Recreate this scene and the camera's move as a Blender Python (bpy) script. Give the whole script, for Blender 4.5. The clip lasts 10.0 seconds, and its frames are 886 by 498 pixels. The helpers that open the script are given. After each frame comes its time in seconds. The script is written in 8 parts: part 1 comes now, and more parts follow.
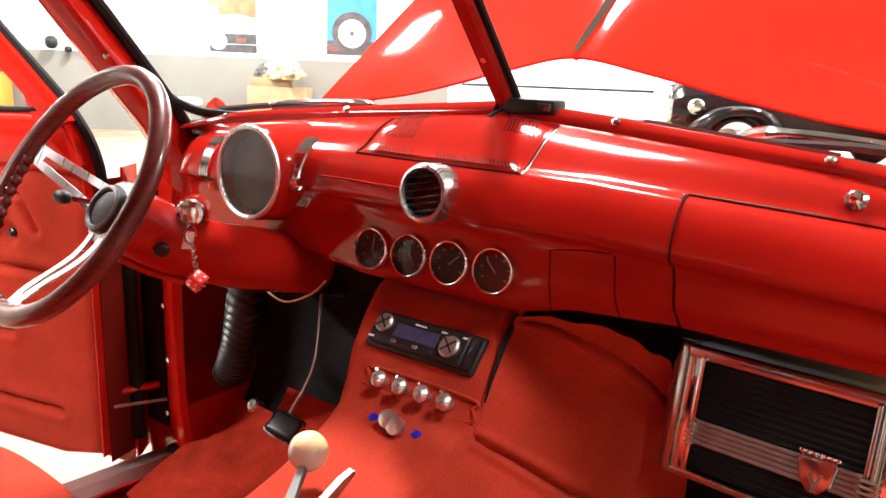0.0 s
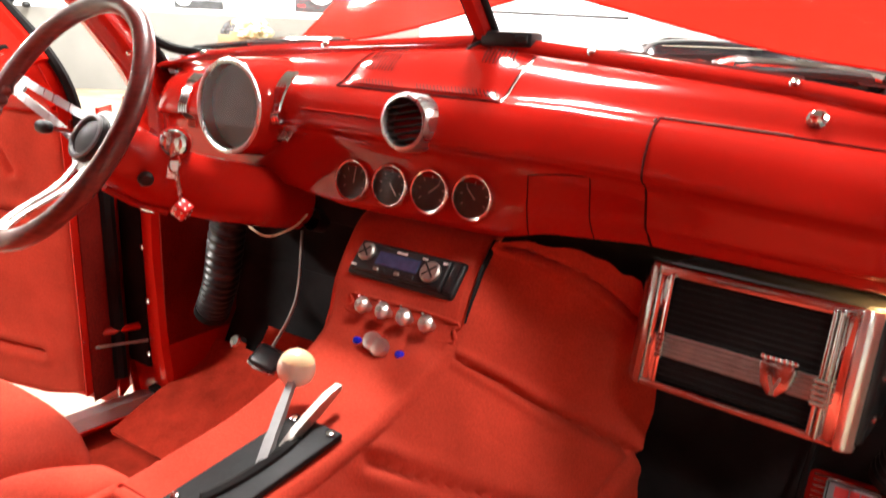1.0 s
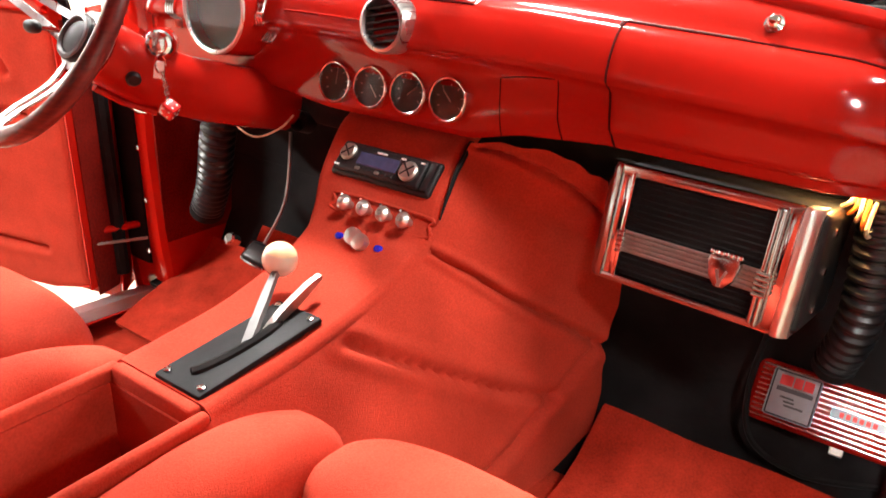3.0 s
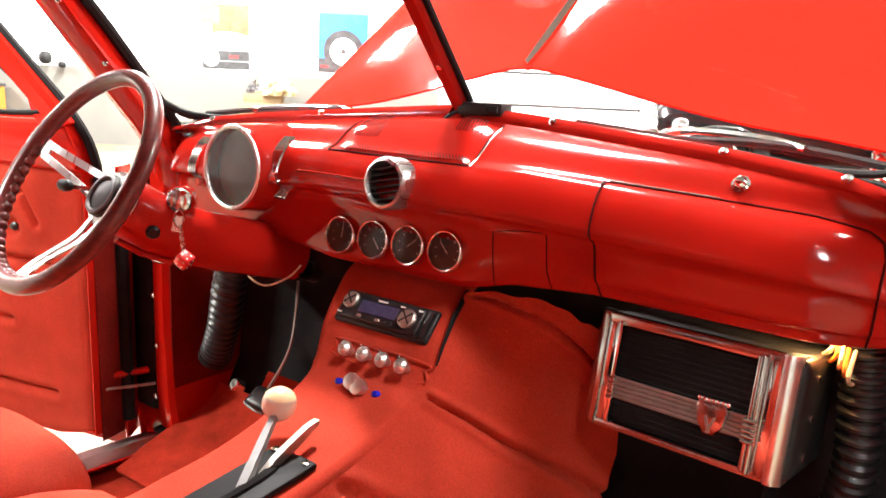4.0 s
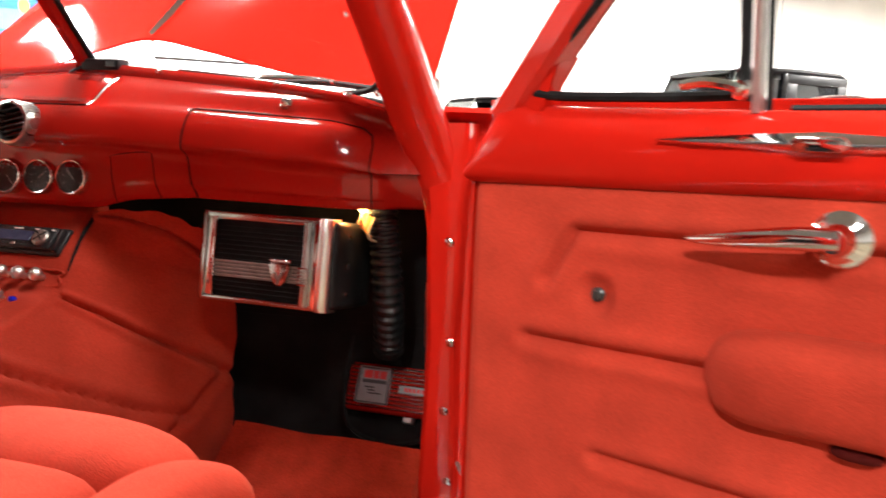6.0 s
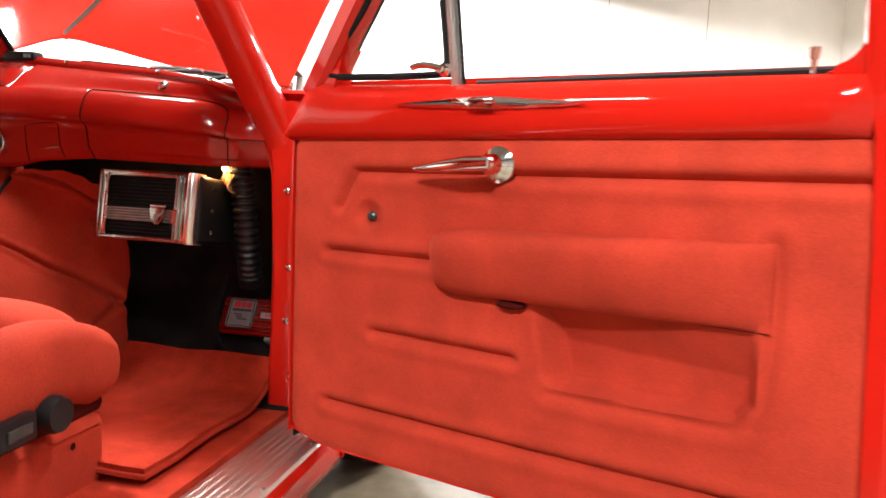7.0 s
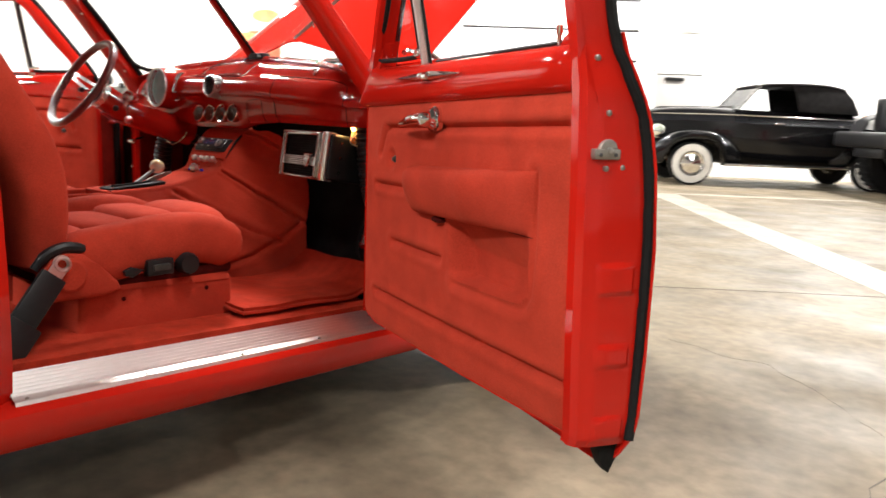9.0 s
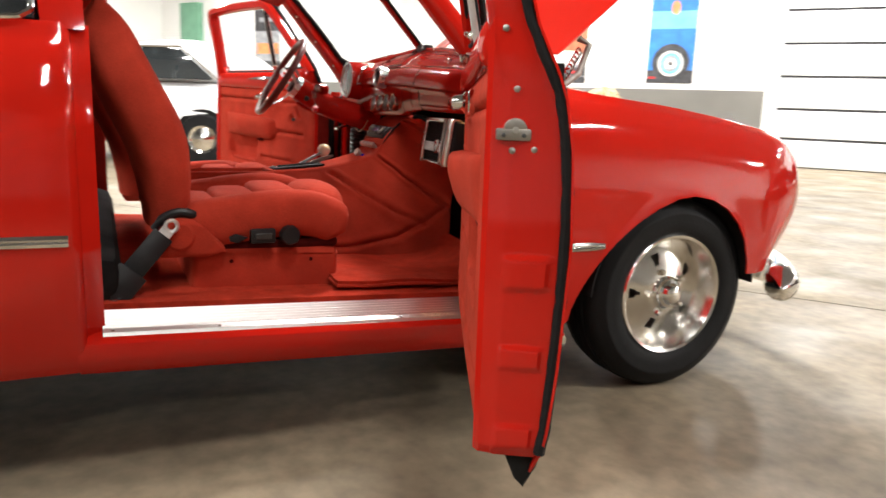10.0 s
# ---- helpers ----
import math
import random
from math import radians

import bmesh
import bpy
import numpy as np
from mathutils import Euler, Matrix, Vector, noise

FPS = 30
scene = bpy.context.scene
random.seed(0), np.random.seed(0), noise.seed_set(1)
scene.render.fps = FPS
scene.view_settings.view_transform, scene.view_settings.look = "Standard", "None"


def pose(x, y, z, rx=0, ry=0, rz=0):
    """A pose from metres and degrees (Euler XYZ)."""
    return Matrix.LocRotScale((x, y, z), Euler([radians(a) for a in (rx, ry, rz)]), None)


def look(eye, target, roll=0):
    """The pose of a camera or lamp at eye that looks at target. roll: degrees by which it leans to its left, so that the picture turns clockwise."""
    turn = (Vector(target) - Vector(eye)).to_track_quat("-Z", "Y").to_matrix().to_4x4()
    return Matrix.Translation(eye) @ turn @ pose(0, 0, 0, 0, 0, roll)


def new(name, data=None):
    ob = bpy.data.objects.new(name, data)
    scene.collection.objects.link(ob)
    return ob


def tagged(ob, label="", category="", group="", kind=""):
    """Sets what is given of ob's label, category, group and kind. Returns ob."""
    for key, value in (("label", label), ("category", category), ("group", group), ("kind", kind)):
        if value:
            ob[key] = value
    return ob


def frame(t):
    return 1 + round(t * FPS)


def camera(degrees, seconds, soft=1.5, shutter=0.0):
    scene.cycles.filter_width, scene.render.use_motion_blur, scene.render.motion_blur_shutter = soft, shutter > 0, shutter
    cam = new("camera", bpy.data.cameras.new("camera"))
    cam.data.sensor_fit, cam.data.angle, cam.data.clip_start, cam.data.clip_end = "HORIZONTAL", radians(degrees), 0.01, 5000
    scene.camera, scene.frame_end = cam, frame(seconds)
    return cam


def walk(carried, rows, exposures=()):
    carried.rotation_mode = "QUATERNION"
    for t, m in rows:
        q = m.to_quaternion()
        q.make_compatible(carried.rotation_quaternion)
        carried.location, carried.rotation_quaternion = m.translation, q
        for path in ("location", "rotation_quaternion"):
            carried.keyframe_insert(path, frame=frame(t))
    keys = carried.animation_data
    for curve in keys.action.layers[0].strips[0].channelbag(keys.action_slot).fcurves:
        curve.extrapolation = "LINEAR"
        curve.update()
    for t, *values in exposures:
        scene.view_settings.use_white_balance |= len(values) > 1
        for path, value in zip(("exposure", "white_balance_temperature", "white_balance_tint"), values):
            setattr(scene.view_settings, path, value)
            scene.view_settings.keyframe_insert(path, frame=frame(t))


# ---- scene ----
cam = camera(62.27, 10.0, 1.5, 0.35)
PATH = [
    (0, (0.5897, 0.2599, 1.2316), (-0.5555, 1.8354, 0.7774), 2.30),
    (0.5, (0.5916, 0.2557, 1.2334), (-0.5086, 1.8620, 0.7756), 2.41),
    (1, (0.6060, 0.2176, 1.1898), (-0.4581, 1.8201, 0.6424), 2.64),
    (1.5, (0.6202, 0.1917, 1.1530), (-0.4060, 1.7462, 0.4248), 3.21),
    (2, (0.6388, 0.1836, 1.1634), (-0.3557, 1.7067, 0.3319), 3.29),
    (2.2, (0.6442, 0.1775, 1.1762), (-0.3501, 1.6937, 0.3322), 3.29),
    (3.3, (0.6907, 0.1983, 1.2075), (-0.3662, 1.7496, 0.5175), 2.84),
    (3.5, (0.7034, 0.1954, 1.2148), (-0.3871, 1.7651, 0.6257), 2.76),
    (4, (0.7192, 0.1733, 1.2121), (-0.4154, 1.7697, 0.8071), 2.73),
    (4.5, (0.7613, 0.1600, 1.1673), (-0.4129, 1.7403, 0.8154), 2.68),
    (5, (0.8542, 0.1316, 1.1369), (-0.3111, 1.7227, 0.8047), 2.62),
    (5.5, (0.9532, 0.0360, 1.1017), (0.1842, 1.8581, 0.8042), 2.53),
    (6, (1.0896, -0.0601, 1.0752), (0.5924, 1.8537, 0.7747), 1.96),
    (6.2, (1.1573, -0.1169, 1.0592), (0.7184, 1.8109, 0.7573), 1.80),
    (7.3, (1.5552, -0.5265, 0.9849), (1.1932, 1.4255, 0.7425), 2.49),
    (7.5, (1.6227, -0.5805, 0.9866), (1.2679, 1.3721, 0.7388), 2.48),
    (8, (1.8585, -0.6842, 0.9857), (1.3882, 1.2406, 0.7136), 2.39),
    (8.5, (2.1569, -0.6882, 0.9854), (1.2592, 1.0711, 0.6706), 2.28),
    (9, (2.4474, -0.5288, 0.9805), (1.1892, 0.9871, 0.6356), 2.13),
    (9.5, (2.6918, -0.2760, 0.9792), (1.1354, 0.9238, 0.6074), 2.01),
    (10, (2.8392, 0.0239, 0.9757), (1.0628, 0.8578, 0.5899), 2.03),
]
walk(cam, [(t, look(eye, target, roll)) for t, eye, target, roll in PATH],
     [(0.0, 0.62), (1.0, 0.85), (2.0, 1.2), (3.3, 1.26), (4.0, 1.0), (4.5, 0.76), (5.0, 0.70), (6.0, 0.48), (7.4, 0.40), (8.4, 0.0), (9.2, -0.20), (10.0, -0.34)])

# ---- light ----
world = bpy.data.worlds.new("hall_air")
scene.world = world
world.use_nodes = True
world.node_tree.nodes["Background"].inputs[0].default_value = (0.9, 0.95, 1.0, 1)
world.node_tree.nodes["Background"].inputs[1].default_value = 0.0


def strip_lamp(x, y, z, sx, sy, watts, turn=0.0, colour=(1.0, 0.97, 0.93)):
    lamp = bpy.data.lights.new("ceiling_and_fill_light", "AREA")
    lamp.shape, lamp.size, lamp.size_y, lamp.energy, lamp.color = "RECTANGLE", sx, sy, watts, colour
    ob = new("ceiling_and_fill_light", lamp)
    ob.matrix_world = pose(x, y, z, 0, 0, turn)
    return ob


CEILING = 7.2
LAMP_HEIGHT = 5.08
# unseen lamps: some inferred from glints, others added to brighten walls and door
for lx, ly, watts in ((3.2, -3.2, 110.0), (1.0, -5.3, 800.0), (2.8, 0.8, 150.0), (7.5, 0.3, 170.0), (-15.0, 1.5, 1100.0), (-3.6, -3.0, 380.0), (-1.6, 2.9, 490.0), (-5.6, 3.7, 560.0), (-6.5, 0.2, 480.0),
                      (-5.5, 11.4, 800.0), (-0.5, 14.9, 900.0), (2.5, 16.7, 950.0), (5.7, 6.3, 450.0), (-10.2, 7.2, 850.0), (9.7, 15.3, 3200.0)):
    strip_lamp(lx, ly, LAMP_HEIGHT, 0.45, 1.15, watts, 53.0)

# ---- materials ----
def material(name, colour, rough=0.5, metal=0.0, grain=0.0, grain_size=60.0, bump=0.0, bump_size=200.0, blotch=0.0, blotch_size=4.0,
             coat=0.0, sheen=0.0, emit=0.0, emit_colour=None, alpha=1.0, transmission=0.0, rough_var=0.0, stretch=None, sheen_tint=None, pieces=0.0, spec=0.5, coat_rough=0.05):
    m = bpy.data.materials.new(name)
    m.use_nodes = True
    nt = m.node_tree
    bs = nt.nodes["Principled BSDF"]
    bs.inputs["Base Color"].default_value = (*colour, 1)
    bs.inputs["Roughness"].default_value = rough
    bs.inputs["Metallic"].default_value = metal
    bs.inputs["Specular IOR Level"].default_value = spec
    bs.inputs["Coat Weight"].default_value = coat
    bs.inputs["Coat Roughness"].default_value = coat_rough
    bs.inputs["Sheen Weight"].default_value = sheen
    bs.inputs["Sheen Roughness"].default_value = 0.4
    if sheen_tint:
        bs.inputs["Sheen Tint"].default_value = (*sheen_tint, 1)
    bs.inputs["Transmission Weight"].default_value = transmission
    bs.inputs["Alpha"].default_value = alpha
    if emit:
        bs.inputs["Emission Color"].default_value = (*(emit_colour or colour), 1)
        bs.inputs["Emission Strength"].default_value = emit
    tc = nt.nodes.new("ShaderNodeTexCoord")
    vec = tc.outputs["Object"]
    if stretch:
        mp = nt.nodes.new("ShaderNodeMapping")
        mp.inputs["Scale"].default_value = stretch
        nt.links.new(vec, mp.inputs["Vector"])
        vec = mp.outputs["Vector"]

    def noise_node(scale, detail=4.0):
        n = nt.nodes.new("ShaderNodeTexNoise")
        n.inputs["Scale"].default_value = scale
        n.inputs["Detail"].default_value = detail
        nt.links.new(vec, n.inputs["Vector"])
        return n.outputs["Fac"]

    col = None
    if grain or blotch or pieces:
        rgb = nt.nodes.new("ShaderNodeRGB")
        rgb.outputs[0].default_value = (*colour, 1)
        col = rgb.outputs[0]
        for amount, size, detail in ((blotch, blotch_size, 5.0), (grain, grain_size, 3.0)):
            if not amount:
                continue
            ramp = nt.nodes.new("ShaderNodeMapRange")
            ramp.inputs["From Min"].default_value, ramp.inputs["From Max"].default_value = 0.3, 0.7
            ramp.inputs["To Min"].default_value, ramp.inputs["To Max"].default_value = 1 - amount, 1 + amount
            nt.links.new(noise_node(size, detail), ramp.inputs["Value"])
            mul = nt.nodes.new("ShaderNodeVectorMath")
            mul.operation = "MULTIPLY"
            nt.links.new(col, mul.inputs[0])
            nt.links.new(ramp.outputs[0], mul.inputs[1])
            col = mul.outputs[0]
        if pieces:
            info = nt.nodes.new("ShaderNodeObjectInfo")
            ramp = nt.nodes.new("ShaderNodeMapRange")
            ramp.inputs["To Min"].default_value, ramp.inputs["To Max"].default_value = 1 - pieces, 1 + pieces
            nt.links.new(info.outputs["Random"], ramp.inputs["Value"])
            mul = nt.nodes.new("ShaderNodeVectorMath")
            mul.operation = "MULTIPLY"
            nt.links.new(col, mul.inputs[0])
            nt.links.new(ramp.outputs[0], mul.inputs[1])
            col = mul.outputs[0]
        nt.links.new(col, bs.inputs["Base Color"])
    if rough_var:
        ramp = nt.nodes.new("ShaderNodeMapRange")
        ramp.inputs["From Min"].default_value, ramp.inputs["From Max"].default_value = 0.3, 0.7
        ramp.inputs["To Min"].default_value, ramp.inputs["To Max"].default_value = max(0.0, rough - rough_var), min(1.0, rough + rough_var)
        nt.links.new(noise_node(blotch_size * 1.7), ramp.inputs["Value"])
        nt.links.new(ramp.outputs[0], bs.inputs["Roughness"])
    if bump:
        b = nt.nodes.new("ShaderNodeBump")
        b.inputs["Strength"].default_value = bump
        b.inputs["Distance"].default_value = 0.002
        nt.links.new(noise_node(bump_size, 2.0), b.inputs["Height"])
        nt.links.new(b.outputs["Normal"], bs.inputs["Normal"])
    return m


RED_PAINT = material("red_gloss_paint", (0.48, 0.012, 0.006), 0.45, coat=0.8, blotch=0.05, blotch_size=3.0, bump=0.008, bump_size=14.0, spec=0.0)
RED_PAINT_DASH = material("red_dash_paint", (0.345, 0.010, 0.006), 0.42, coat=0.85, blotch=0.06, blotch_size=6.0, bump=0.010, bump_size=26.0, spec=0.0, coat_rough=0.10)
RED_CLOTH = material("red_suede_cloth", (0.42, 0.040, 0.020), 0.95, grain=0.14, grain_size=330.0, bump=0.5, bump_size=600.0, blotch=0.14, blotch_size=12.0, sheen=0.12, sheen_tint=(1, 0.25, 0.12), spec=0.15)
RED_CARPET = material("red_cut_pile_carpet", (0.38, 0.030, 0.014), 1.0, grain=0.17, grain_size=260.0, bump=0.9, bump_size=420.0, blotch=0.22, blotch_size=22.0, sheen=0.15, sheen_tint=(1, 0.25, 0.12), spec=0.1)
# dark red of seams and gaps, also painted shade under the armrest
SEAM_AND_SHADE = material("dark_red_seam_and_shade", (0.055, 0.004, 0.003), 0.9, grain=0.2, spec=0.1)
CHROME = material("chrome", (0.78, 0.77, 0.75), 0.10, 1.0, rough_var=0.04, blotch_size=20.0)
ALU = material("brushed_aluminium", (0.62, 0.61, 0.60), 0.32, 1.0, grain=0.08, grain_size=40.0, rough_var=0.08, stretch=(40, 1, 1))
POLISHED = material("polished_alloy", (0.80, 0.78, 0.74), 0.18, 1.0, rough_var=0.02, blotch_size=25.0)
STEEL = material("dull_steel", (0.35, 0.33, 0.30), 0.45, 0.9, blotch=0.25, blotch_size=30.0)
BLACK_RUBBER = material("black_rubber", (0.009, 0.009, 0.009), 0.7, spec=0.15, bump=0.3, bump_size=150.0, grain=0.2)
TYRE_RUBBER = material("tyre_rubber", (0.0075, 0.0075, 0.008), 0.62, spec=0.18, bump=0.3, bump_size=120.0, blotch=0.25, blotch_size=8.0)
BLACK_PLASTIC = material("black_plastic", (0.012, 0.012, 0.013), 0.42, spec=0.3, bump=0.1, bump_size=300.0, grain=0.15)
HOSE_BLACK = material("black_ribbed_hose", (0.010, 0.010, 0.011), 0.34, spec=0.4, grain=0.2, blotch=0.3, blotch_size=30.0)
PLATE_BLACK = material("matt_black_plate", (0.010, 0.010, 0.011), 0.62, spec=0.15, bump=0.1, bump_size=300.0, grain=0.2)
# black matting; also colours blocks that stand for deep shade
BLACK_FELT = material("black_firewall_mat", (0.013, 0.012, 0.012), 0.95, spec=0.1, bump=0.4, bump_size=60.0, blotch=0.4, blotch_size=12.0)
DARK_DIAL = material("dark_dial", (0.03, 0.032, 0.03), 0.35, blotch=0.3, blotch_size=60.0)
GAUGE_FACE = material("dark_green_grey_dial", (0.075, 0.095, 0.080), 0.4, blotch=0.25, blotch_size=30.0)
DIAL_GREY = material("grey_instrument_face", (0.26, 0.47, 0.48), 0.45, blotch=0.22, blotch_size=12.0, spec=0.3)
DISPLAY = material("blue_display", (0.03, 0.035, 0.07), 0.2, emit=0.035, emit_colour=(0.12, 0.16, 0.4), grain=0.2, grain_size=90)
HORN_GREY = material("worn_grey_horn_button", (0.05, 0.05, 0.054), 0.5, spec=0.3, blotch=0.3, blotch_size=40.0)
HORN_RING = material("grey_horn_ring", (0.11, 0.11, 0.115), 0.4, spec=0.4, blotch=0.15, blotch_size=40.0)
LABEL_SILVER = material("silver_label", (0.22, 0.22, 0.23), 0.4, metal=0.3, blotch=0.08, blotch_size=40.0)
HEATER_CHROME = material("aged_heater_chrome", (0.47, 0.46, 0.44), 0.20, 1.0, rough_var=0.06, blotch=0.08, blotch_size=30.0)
LEVER_GREY = material("grey_lever_metal", (0.17, 0.17, 0.17), 0.55, 0.0, blotch=0.15, blotch_size=40.0)
WHITE_PRINT = material("white_print", (0.75, 0.75, 0.72), 0.6)
RED_PRINT = material("red_print", (0.6, 0.03, 0.03), 0.6)
NEEDLE = material("needle_paint", (0.8, 0.78, 0.7), 0.5)
WHEEL_WOOD = material("maroon_steering_rim", (0.12, 0.022, 0.018), 0.35, coat=0.5, grain=0.3, grain_size=50.0, stretch=(1, 1, 4))
IVORY = material("ivory_ball", (0.78, 0.74, 0.58), 0.25, coat=0.8, blotch=0.08, blotch_size=30.0)
YELLOW_BAND = material("yellow_ball_band", (0.86, 0.70, 0.40), 0.25, coat=0.8)
BLUE_GEM = material("blue_gem", (0.01, 0.02, 0.55), 0.12, coat=1.0)
RED_GEM = material("red_translucent_dice", (0.75, 0.03, 0.03), 0.25, coat=1.0)


def glass_material():
    m = bpy.data.materials.new("clear_glass")
    m.use_nodes = True
    nt = m.node_tree
    nt.nodes.remove(nt.nodes["Principled BSDF"])
    clear, gloss, mix, fr = (nt.nodes.new("ShaderNode" + k) for k in ("BsdfTransparent", "BsdfGlossy", "MixShader", "Fresnel"))
    clear.inputs[0].default_value = (0.95, 0.97, 0.96, 1)
    gloss.inputs["Roughness"].default_value = 0.02
    fr.inputs["IOR"].default_value = 1.45
    nt.links.new(fr.outputs[0], mix.inputs[0])
    nt.links.new(clear.outputs[0], mix.inputs[1])
    nt.links.new(gloss.outputs[0], mix.inputs[2])
    nt.links.new(mix.outputs[0], nt.nodes["Material Output"].inputs["Surface"])
    return m


GLASS = glass_material()
DARK_GLASS = material("dark_tinted_glass", (0.02, 0.024, 0.026), 0.05, coat=1.0, blotch=0.3)
STRING = material("pale_string", (0.55, 0.42, 0.26), 0.9, grain=0.3)
AMBER = material("warm_bulb", (1.0, 0.55, 0.15), 0.4, emit=26.0, emit_colour=(1.0, 0.52, 0.12))
ORANGE_WIRE = material("orange_wire", (0.75, 0.22, 0.03), 0.5)
CONCRETE = material("stained_concrete", (0.182, 0.147, 0.100), 0.50, spec=0.24, blotch=0.34, blotch_size=1.3, grain=0.20, grain_size=14.0, bump=0.12, bump_size=25.0, rough_var=0.13)
LINE_PAINT = material("floor_line_paint", (0.33, 0.295, 0.235), 0.5, blotch=0.25, blotch_size=3.0, grain=0.2, grain_size=30.0)
CRACK = material("dark_crack", (0.10, 0.085, 0.07), 0.9)
WALL_WHITE = material("white_wall_paint", (0.86, 0.86, 0.84), 0.7, blotch=0.04, blotch_size=0.8, bump=0.1, bump_size=40.0)
WALL_GREY = material("grey_wall_paint", (0.17, 0.165, 0.15), 0.65, blotch=0.10, blotch_size=1.2, bump=0.1, bump_size=40.0)
DOOR_WHITE = material("white_sectional_door", (0.84, 0.85, 0.85), 0.45, blotch=0.05, blotch_size=0.7)
DOOR_GREY = material("grey_steel_door", (0.36, 0.345, 0.33), 0.5, blotch=0.10, blotch_size=2.0)
SLAB_DARK = material("dark_joint", (0.05, 0.05, 0.055), 0.8)
CEIL = material("grey_ceiling_deck", (0.20, 0.20, 0.20), 0.8, blotch=0.05, blotch_size=0.5)
BLACK_PAINT = material("black_car_paint", (0.006, 0.006, 0.007), 0.2, spec=0.2, coat=0.35, blotch=0.2, blotch_size=2.0)
MAROON_PAINT = material("maroon_car_paint", (0.13, 0.006, 0.012), 0.2, coat=1.0, blotch=0.1, blotch_size=2.0)
WHITE_PAINT = material("white_car_paint", (0.78, 0.79, 0.80), 0.25, coat=1.0, blotch=0.03)
WHITEWALL = material("whitewall_rubber", (0.75, 0.74, 0.70), 0.6, blotch=0.08, blotch_size=10)
POST_RED = material("red_lift_paint", (0.60, 0.045, 0.02), 0.45, blotch=0.12, blotch_size=4.0, grain=0.05)
YELLOW_TAPE = material("yellow_tape", (0.75, 0.42, 0.03), 0.5, grain=0.1)
TABLE_BLACK = material("black_laminate", (0.012, 0.012, 0.013), 0.55, spec=0.15, blotch=0.25, blotch_size=5.0)
CLOTH_WHITE = material("crumpled_white_sheet", (0.36, 0.33, 0.29), 0.85, blotch=0.22, blotch_size=6.0, bump=0.4, bump_size=30.0)
CLOTH_YELLOW = material("cream_cloth", (0.42, 0.34, 0.20), 0.9, blotch=0.25, blotch_size=8.0)
CARTON = material("brown_cardboard", (0.27, 0.19, 0.105), 0.85, blotch=0.15, blotch_size=5.0, grain=0.08)
GREEN_PAINT = material("green_painted_metal", (0.16, 0.36, 0.24), 0.5, blotch=0.15, blotch_size=3.0)
GREEN_PLASTIC = material("green_plastic", (0.10, 0.42, 0.22), 0.35, blotch=0.1)
WHITE_PLASTIC = material("white_plastic", (0.78, 0.77, 0.74), 0.4, blotch=0.06, blotch_size=20)
POSTER_BLUE = material("blue_poster_print", (0.03, 0.20, 0.62), 0.4, blotch=0.2, blotch_size=5.0)
POSTER_ORANGE = material("orange_poster_print", (0.70, 0.26, 0.10), 0.4, blotch=0.3, blotch_size=6.0)
POSTER_DARK = material("dark_poster_print", (0.05, 0.05, 0.055), 0.4, blotch=0.5, blotch_size=8.0)
POSTER_GREY = material("grey_poster_print", (0.30, 0.31, 0.33), 0.4, blotch=0.4, blotch_size=7.0)
EXIT_RED = material("red_sign_letters", (0.6, 0.02, 0.02), 0.5, emit=0.6)
# dark red: painted shade on red cloth and paint, also the bag's own colour
DARK_AND_SHADED_RED = material("dark_and_shaded_red", (0.16, 0.010, 0.006), 1.0, grain=0.2, grain_size=200.0, blotch=0.25, blotch_size=12.0, spec=0.1)
# lighter copy of the heater chrome for its side towards the light
LIT_CHROME = material("lit_side_chrome", (0.86, 0.84, 0.80), 0.30, 1.0, blotch=0.04, blotch_size=18.0)
POSTER_CREAM = material("cream_poster_print", (0.72, 0.62, 0.46), 0.4, blotch=0.12, blotch_size=6.0)
POSTER_BROWN = material("brown_poster_print", (0.40, 0.12, 0.06), 0.4, blotch=0.25, blotch_size=6.0)
POSTER_SKY = material("light_blue_poster_print", (0.16, 0.46, 0.72), 0.4, blotch=0.15, blotch_size=5.0)
SILL_ALU = material("bright_sill_aluminium", (0.80, 0.79, 0.77), 0.45, 1.0, grain=0.05, grain_size=30.0, stretch=(30, 1, 1))
WHITE_METAL = material("satin_bright_metal", (0.74, 0.73, 0.70), 0.30, 0.92, grain=0.06, grain_size=60.0)


# ---- shape tools ----
def grid_mesh(rows, close_v=False):
    """A sheet through rows of points."""
    bm = bmesh.new()
    vs = [[bm.verts.new(p) for p in row] for row in rows]
    n = len(rows[0])
    for i in range(len(rows) - 1):
        for j in range(n if close_v else n - 1):
            a, b, c, d = vs[i][j], vs[i][(j + 1) % n], vs[i + 1][(j + 1) % n], vs[i + 1][j]
            if len({a, b, c, d}) == 4:
                bm.faces.new((a, b, c, d))
    return bm


def loft(rings, caps=True):
    bm = grid_mesh(rings, True)
    if caps:
        bm.verts.ensure_lookup_table()
        n = len(rings[0])
        bm.faces.new([bm.verts[i] for i in range(n)][::-1])
        bm.faces.new([bm.verts[len(bm.verts) - n + i] for i in range(n)])
    bmesh.ops.remove_doubles(bm, verts=bm.verts, dist=1e-5)
    bmesh.ops.recalc_face_normals(bm, faces=bm.faces)
    return bm


